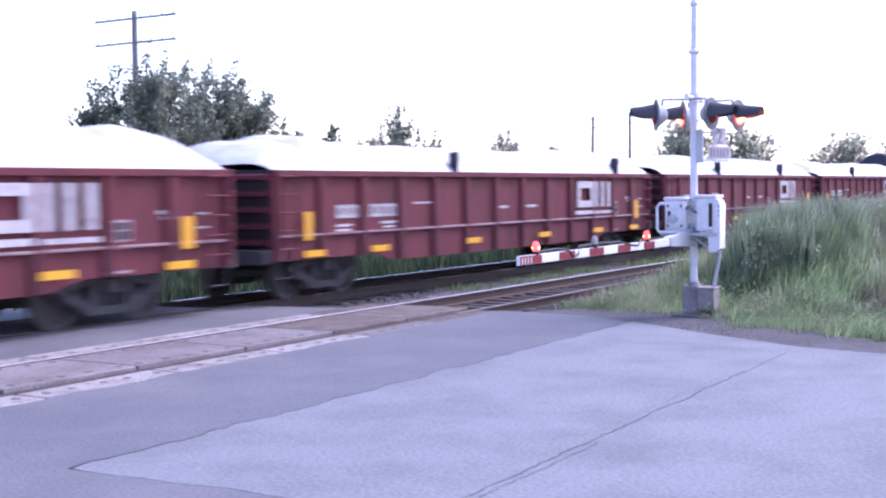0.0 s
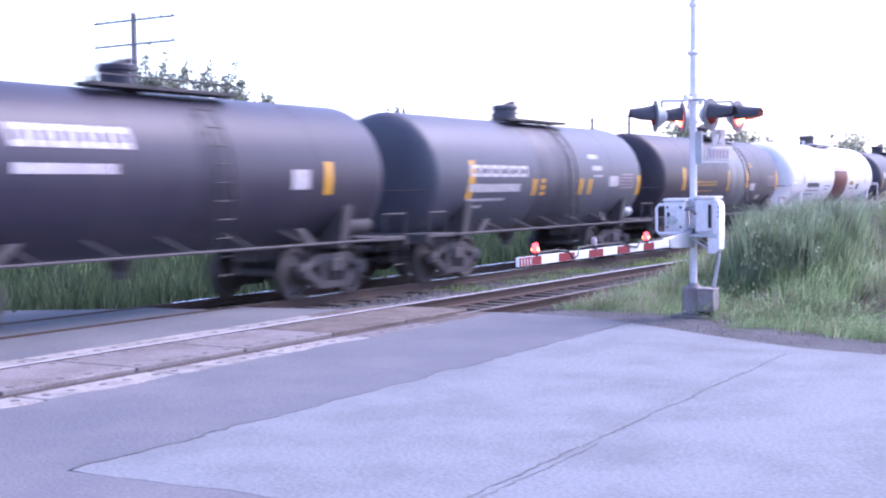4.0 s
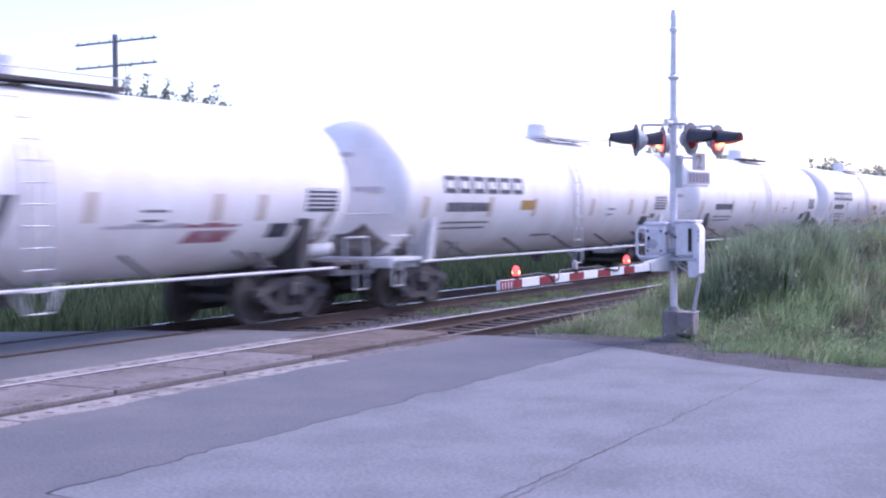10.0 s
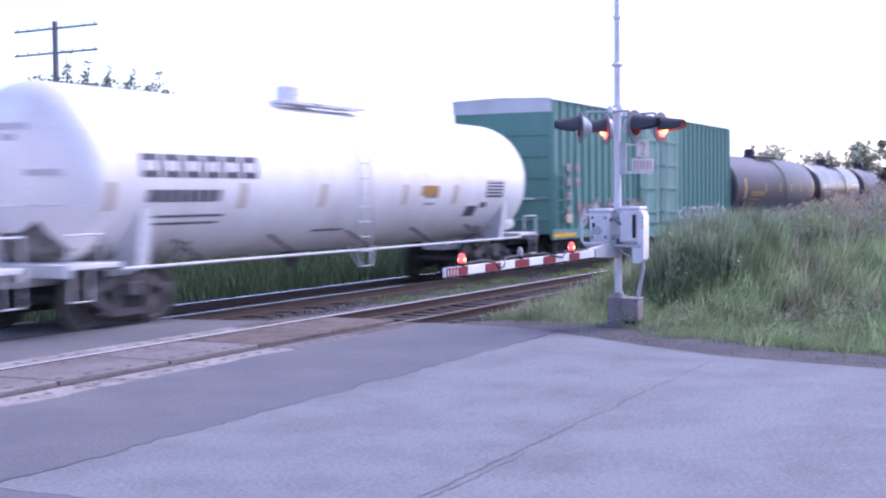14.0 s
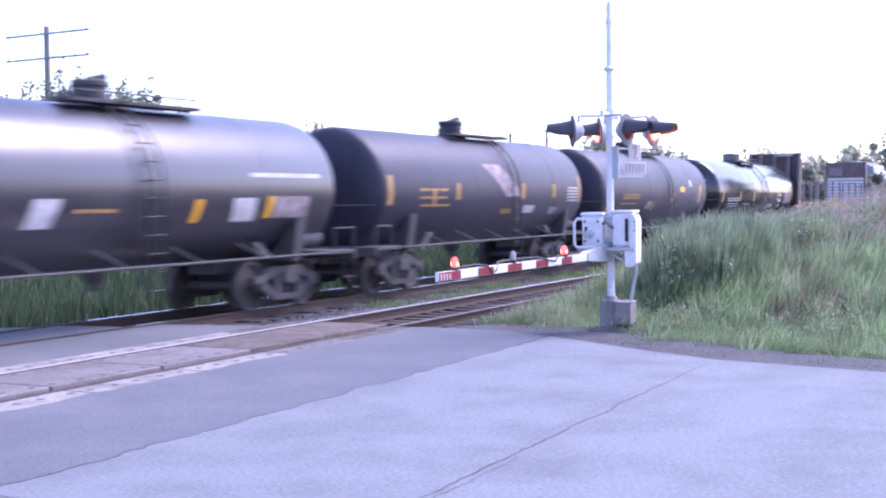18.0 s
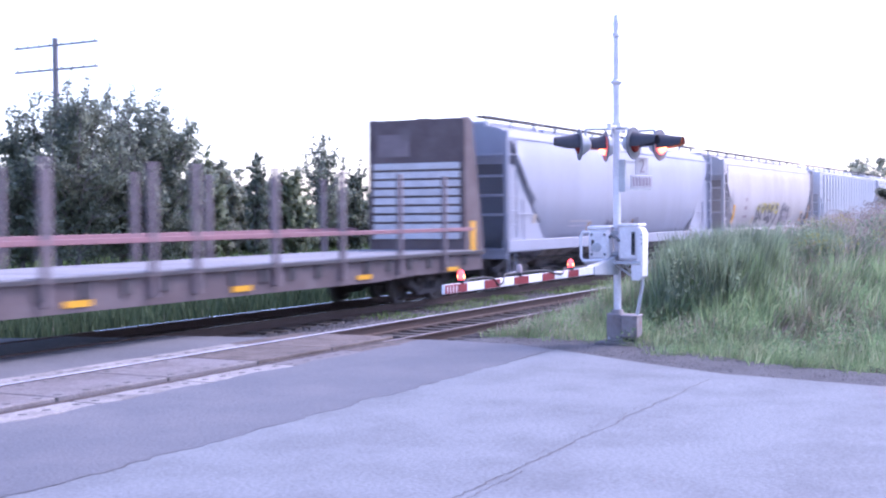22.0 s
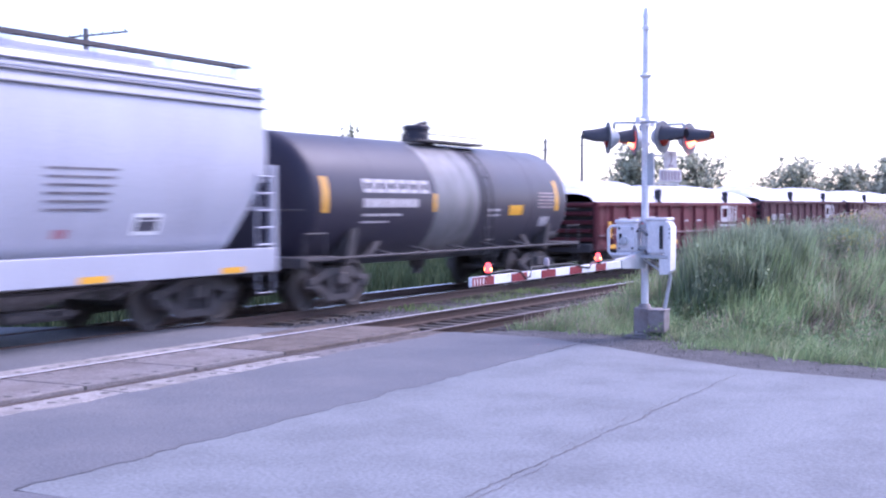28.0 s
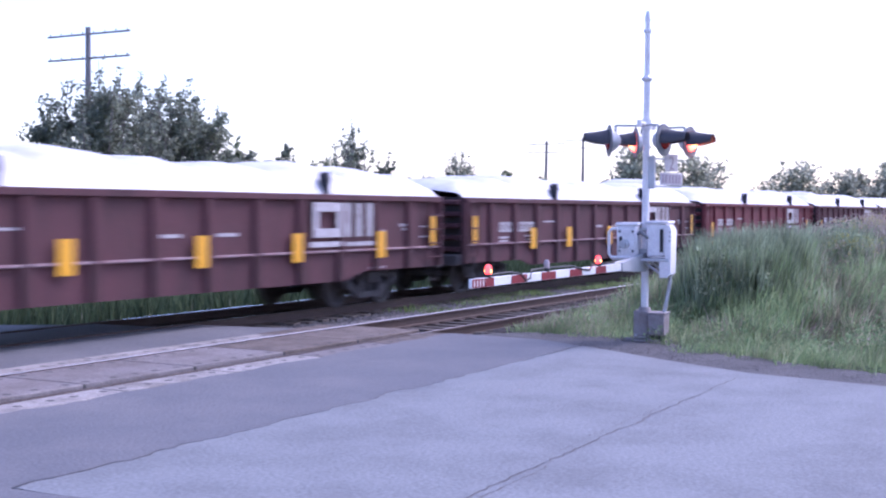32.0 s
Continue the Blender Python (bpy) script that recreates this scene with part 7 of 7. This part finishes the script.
tank_car(329.6, 344.0, "satin purple-black tank car with gold lettering", TANK_BLACK, 1.38, 2.28, STEEL, STEEL, tank_spec(SHORT, marks=(("word", -4.25, -2.5, 2.02, 2.18, G_, 7), ("bar", -4.4, -2.7, 1.84, 1.89, G_, 8), ("reflector", -5.75, -5.5, 1.65, 2.2, Y, 0.15), ("reflector", -0.95, -0.78, 1.6, 1.9, G_, 0.2), ("placard", -1.7, -1.1, 1.68, 1.92, SCUFF, 0.2), ("placard", 2.4, 3.0, 2.25, 2.45, Y), ("reflector", 1.3, 1.45, 1.9, 2.2, Y, 0.2), *[("stencil_bar", 4.65, 5.35, 1.9 + 0.09 * q, 1.94 + 0.09 * q, SCUFF) for q in range(4)], ("placard", 3.7, 4.0, 2.45, 2.7, W_), ("reflector", 5.0, 5.2, 1.85, 2.5, Y, 0.15))))
tank_car(344.0, 360.95, "glossy black tank car with a gleaming top and white lettering", TANK_GLOSS, 1.4, 2.26, STEEL, STEEL, tank_spec(SHORT, dome="can", can_r=0.4, spill=0.8, dome_x=0.1, walk=2.2, marks=(("word", -6.0, -3.95, 1.86, 2.02, W_, 8), ("bar", -6.0, -4.0, 1.74, 1.78, W_, 7), ("bar", -6.0, -4.1, 1.64, 1.68, W_, 7), ("bar", -3.0, -1.9, 1.71, 1.75, W_, 3), *[("reflector", x - 0.11, x + 0.11, 1.86, 2.28, G_, 0.08) for x in (-6.9, -3.85, -1.25, 1.25, 3.75)], ("placard", 1.75, 2.9, 1.52, 1.7, CREAM), ("bar", 4.0, 4.7, 2.06, 2.2, W_, 3), ("bar", 4.0, 4.7, 1.78, 1.95, W_, 3), ("bar", 4.1, 4.8, 1.55, 1.7, W_, 3), ("placard", 5.4, 6.6, 1.75, 2.25, SCUFF), ("reflector", 6.75, 6.95, 1.75, 2.4, G_, 0.1), ("bar", 1.1, 2.0, 2.8, 2.92, W_, 2)), head_marks=(((-0.6, 0.1, 2.92, CREAM), (-0.85, 0.5, 2.68, W_), (-0.75, 0.0, 2.5, W_), (-0.8, -0.3, 2.05, W_), (-0.75, -0.35, 1.9, W_)),)))
bulkhead_flat(361.0, 386.0)
H1 = dict(bays=4, inset=0.85, cut=(3.0, 3.95), end_panel=True, curved=[(-5.2, -3.4, 1.75, 1.8, HOP_TAN, "stencil_bar"), (-5.2, -3.4, 1.62, 1.66, SPRAY_PALE, "stencil_bar"), (-8.0, -7.8, 1.4, 2.0, K, "reflector"), (-3.6, -3.45, 1.5, 1.75, G_, "reflector"), (0.4, 0.55, 1.45, 1.8, G_, "reflector")], tags=((-2.2, 1.0, 1.62, 0.4, 6, 0.03, SPRAY_DARK, 8), (-2.0, 0.6, 1.55, 0.3, 4, 0.05, SPRAY_PALE, 9, 0.03)))
hopper(386.0, 407.5, HOP_BLUE, "pale blue-grey covered hopper with rounded sides", False, 70, H1)
H2 = dict(bays=3, inset=1.1, cut=(2.2, 3.7), curved=[(-5.6, -5.2, 2.45, 2.6, SCUFF, "stencil_patch"), (-5.7, -5.2, 2.1, 2.25, SCUFF, "stencil_patch"), (-5.9, -5.1, 1.75, 1.85, SCUFF, "stencil_patch"), (-7.6, -7.3, 1.5, 2.3, Y, "reflector"), (8.1, 8.35, 1.6, 2.3, Y, "reflector"), (-4.0, -3.85, 1.5, 1.8, G_, "reflector"), (6.4, 6.6, 1.5, 2.0, Y, "reflector"), (6.45, 6.95, 1.65, 1.9, D, "placard"), (6.6, 6.8, 1.72, 1.83, WHITE_SHEET, "placard")], tags=((-3.5, 0.8, 1.92, 0.7, 5, 0.13, SPRAY_DARK, 3), (-3.4, 1.0, 2.2, 0.4, 5, 0.05, SPRAY_YELLOW, 4, 0.03), (1.6, 3.4, 1.9, 0.8, 4, 0.07, SPRAY_DARK, 5), (1.7, 3.2, 1.75, 0.4, 3, 0.05, SPRAY_PALE, 6, 0.03)), marks=[([(-3.0 + 0.6 * k, -2.55 + 0.6 * k, 1.06, 1.28) for k in range(6)], SPRAY_PALE, "spray_paint", -1.602)])
hopper(407.5, 428.3, HOP_TAN, "warm grey covered hopper with dark spray-painted shapes", False, 71, H2)
H3 = dict(bays=3, inset=0.9, cut=(2.75, 3.0), marks=[([(-e_, -e_ + 0.5, 1.5, 1.58) for e_ in (7.4, 6.3, 5.2)] + [(-7.4, -7.0, 2.0, 2.08), (-6.3, -5.8, 2.0, 2.08), (-7.4, -6.9, 2.6, 2.66)], SCUFF, "stencil_bar", -1.53), ([(-8.0, -7.8, 1.3, 2.0), (-4.0, -3.85, 1.35, 1.75), (6.0, 6.15, 1.4, 1.8)], K, "reflector", -1.605)])
hopper(428.3, 450.2, HOP_WHITE, "white ribbed covered hopper with flat sides", True, 72, H3)
H4 = dict(bays=4, cut=(1.3, 2.6), seams=True, curved=[(5.35, 6.85 - 0.05 * k, 2.55 - 0.12 * k, 2.59 - 0.12 * k, SPRAY_DARK, "stencil_bar") for k in range(6)] + [(7.28, 7.92, 1.57, 1.91, WHITE_SHEET, "placard"), (7.36, 7.84, 1.63, 1.85, D, "placard"), (-0.3, 0.5, 1.42, 1.62, Y, "placard"), (5.6, 5.9, 1.55, 1.68, SPRAY_RED, "stencil_patch"), (0.1, 0.4, 1.55, 1.68, SPRAY_RED, "stencil_patch"), (-7.0, -6.7, 1.55, 1.68, SPRAY_RED, "stencil_patch")], marks=[([(x - 0.3, x + 0.3, 0.89, 0.99) for x in (-8.2, -3.9, 1.6, 6.25, 9.6)], YELLOW, "reflector", -1.606), ([(2.3, 3.6, 1.1, 1.2)], DECAL_BLUE, "stencil_bar", -1.606)])
hopper(450.2, 473.2, HOP_SILVER, "silver-grey covered hopper with rounded sides", False, 73, H4)
tank_car(473.2, 487.7, "black tank car with white brand blocks and grey band", TANK_BLACK, 1.38, 2.14, STEEL, STEEL, tank_spec(SHORT, dome_x=0.2, bands=((-1.4, 0.8, TANK_GREY, "pale worn band of spilled residue"),), marks=(("word", -4.5, -1.65, 2.3, 2.58, W_, 6), ("bar", -4.5, -2.2, 2.0, 2.18, W_, 7), ("bar", -4.5, -2.9, 1.82, 1.87, W_, 6), ("bar", -4.5, -3.4, 1.68, 1.72, W_, 5), ("reflector", -6.0, -5.8, 1.9, 2.6, Y), ("reflector", -1.5, -1.35, 1.9, 2.3, Y), ("placard", 2.5, 3.3, 1.8, 2.05, Y), ("bar", 1.3, 2.0, 1.9, 1.96, W_, 4), ("bar", 1.3, 2.0, 1.78, 1.83, W_, 4), *[("stencil_bar", 4.3, 5.3, 1.98 + 0.09 * q, 2.025 + 0.09 * q, SCUFF) for q in range(5)], ("placard", 4.5, 5.1, 1.5, 1.75, W_), ("reflector", 5.4, 5.6, 1.9, 2.7, Y))))
GAPS_B = (487.8, 506.8, 525.5, 544.37, 563.25, 582.14, 601.0, 619.9, 638.8, 657.7, 676.55)
for i, (a, b) in enumerate(zip(GAPS_B, GAPS_B[1:])):
    red = i in (0, 4, 7)
    gondola(a, b, GON_RED if red else GON_BROWN, gon_labels[0] if red else "faded brown ribbed gondola car heaped under white tarpaulin", i in (2, 3, 6), 80 + i, ((0.32, 0.76), (0.3, 0.7), (0.28, 0.74), (0.3, 0.7))[i % 4], 2.13 if i == 0 else 2.24)


# ---- small pieces: ties, spikes' plates and crossing panels ----
bed, near_bed = bpy.data.objects["ballast"], bpy.data.objects["ballast.001"]
tie_mesh = Shape().box(-0.11, 0.11, -1.28, 1.28, -0.36, -0.17, 0.012).mesh("tie", TIE)
r = random.Random(9)
for yc, n in (((NEAR_Y[0] + NEAR_Y[1]) / 2, 150), ((FAR_Y[0] + FAR_Y[1]) / 2, 110)):
    for i in range(n):
        part("tie", tie_mesh, TIE, near_bed if yc < 12 else bed, "", (19.4 + i * 0.53 + r.uniform(-0.04, 0.04), yc + r.uniform(-0.05, 0.05), r.uniform(-0.012, 0.012) + (-0.02 if yc < 12 else 0)), (0, 0, r.uniform(-1.5, 1.5)))
far_ties = Shape()
for yc in ((NEAR_Y[0] + NEAR_Y[1]) / 2, (FAR_Y[0] + FAR_Y[1]) / 2):
    for i in range(150, 500):
        far_ties.box(19.4 + i * 0.53 - 0.11, 19.4 + i * 0.53 + 0.11, yc - 1.28, yc + 1.28, -0.36, -0.17)
far_tie_ob = part("distant_ties", far_ties, TIE, bed)
far_tie_ob["kind"] = "stuff"
plate_mesh = Shape().box(-0.1, 0.1, -0.17, 0.17, -0.012, 0.006, 0.003).mesh("tie_plate", RAIL_RUST)
for y, z in ((NEAR_Y[0], -0.045), (NEAR_Y[1], 0.0)):
    for i in range(60):
        part("tie_plate", plate_mesh, RAIL_RUST, near_bed, "", (19.4 + i * 0.53, y, z - 0.185))

road2 = bpy.data.objects["pavement_2"]


def panel(x0, x1, y0, y1, z, seed, material=CONCRETE):
    """A cast crossing panel with two rows of bolt recesses."""
    ob = part("crossing_panel", Shape().box(x0 + 0.022, x1 - 0.022, y0, y1, z - 0.25, z, 0.012), material, road2, "pale concrete crossing panel")
    ob.matrix_basis = RAILWAY
    part("joint_filler", Shape().box(x0 - 0.022, x0 + 0.022, y0 + 0.005, y1 - 0.005, z - 0.25, z - 0.006), RUBBER, ob)
    k = random.Random(seed)
    rows = (y0 + 0.14, y1 - 0.14) if y1 - y0 > 0.8 else ((y0 + y1) / 2,)
    for y in rows:
        for f in (0.1, 0.3, 0.5, 0.7, 0.9):
            part("bolt_recess", Shape().turn([(0.0, 0.002), (0.04, 0.003), (0.052, 0.001)], "z", (x0 + (x1 - x0) * f + k.uniform(-0.05, 0.05), y, z), 8), RUBBER, ob)


for i in range(-14, 4):
    x0 = 13.3 + i * 1.97
    if x0 + 1.97 > 19.3 or x0 < CROSS_X0:
        continue
    panel(x0, x0 + 1.97, NEAR_Y[0] + 0.12, NEAR_Y[1] - 0.055, -0.012, i, STAINED if x0 > 14.2 else CONCRETE)
    panel(x0, x0 + 1.97, NEAR_Y[0] - 0.53, NEAR_Y[0] - 0.06, -0.047, 50 + i, STAINED if x0 > 16.2 else CONCRETE if x0 > 14.2 else PALE_CONCRETE)
    panel(x0, x0 + 1.97, NEAR_Y[1] + 0.045, NEAR_Y[1] + 0.56, -0.02, 90 + i, STAINED if x0 > 17.0 else PALE_CONCRETE)
for y, w, z in ((NEAR_Y[0] + 0.078, 0.04, -0.06), (NEAR_Y[1] - 0.046, 0.008, -0.02)):
    part("flangeway", Shape().box(CROSS_X0, 19.15, y - w, y + w, -0.3, z), RUBBER, road2, "dark flangeway groove").matrix_basis = RAILWAY


def motions():
    """The train runs past at a nearly even pace: seconds, and metres it lags or leads."""
    lead = {18: -0.39, 19: -0.22, 20: -0.31, 21: -0.58, 22: -0.42, 23: 0.0, 24: -0.28, 25: -0.04, 27: -0.2, 28: -0.39, 29: -0.16, 30: -0.25, 31: -0.36, 32: -0.3}
    for car, u in cars:
        walk(car, [(t, RAILWAY @ pose(u - SPEED * t - lead.get(t, 0.0), TRACK_Y, 0)) for t in range(33)])


motions()
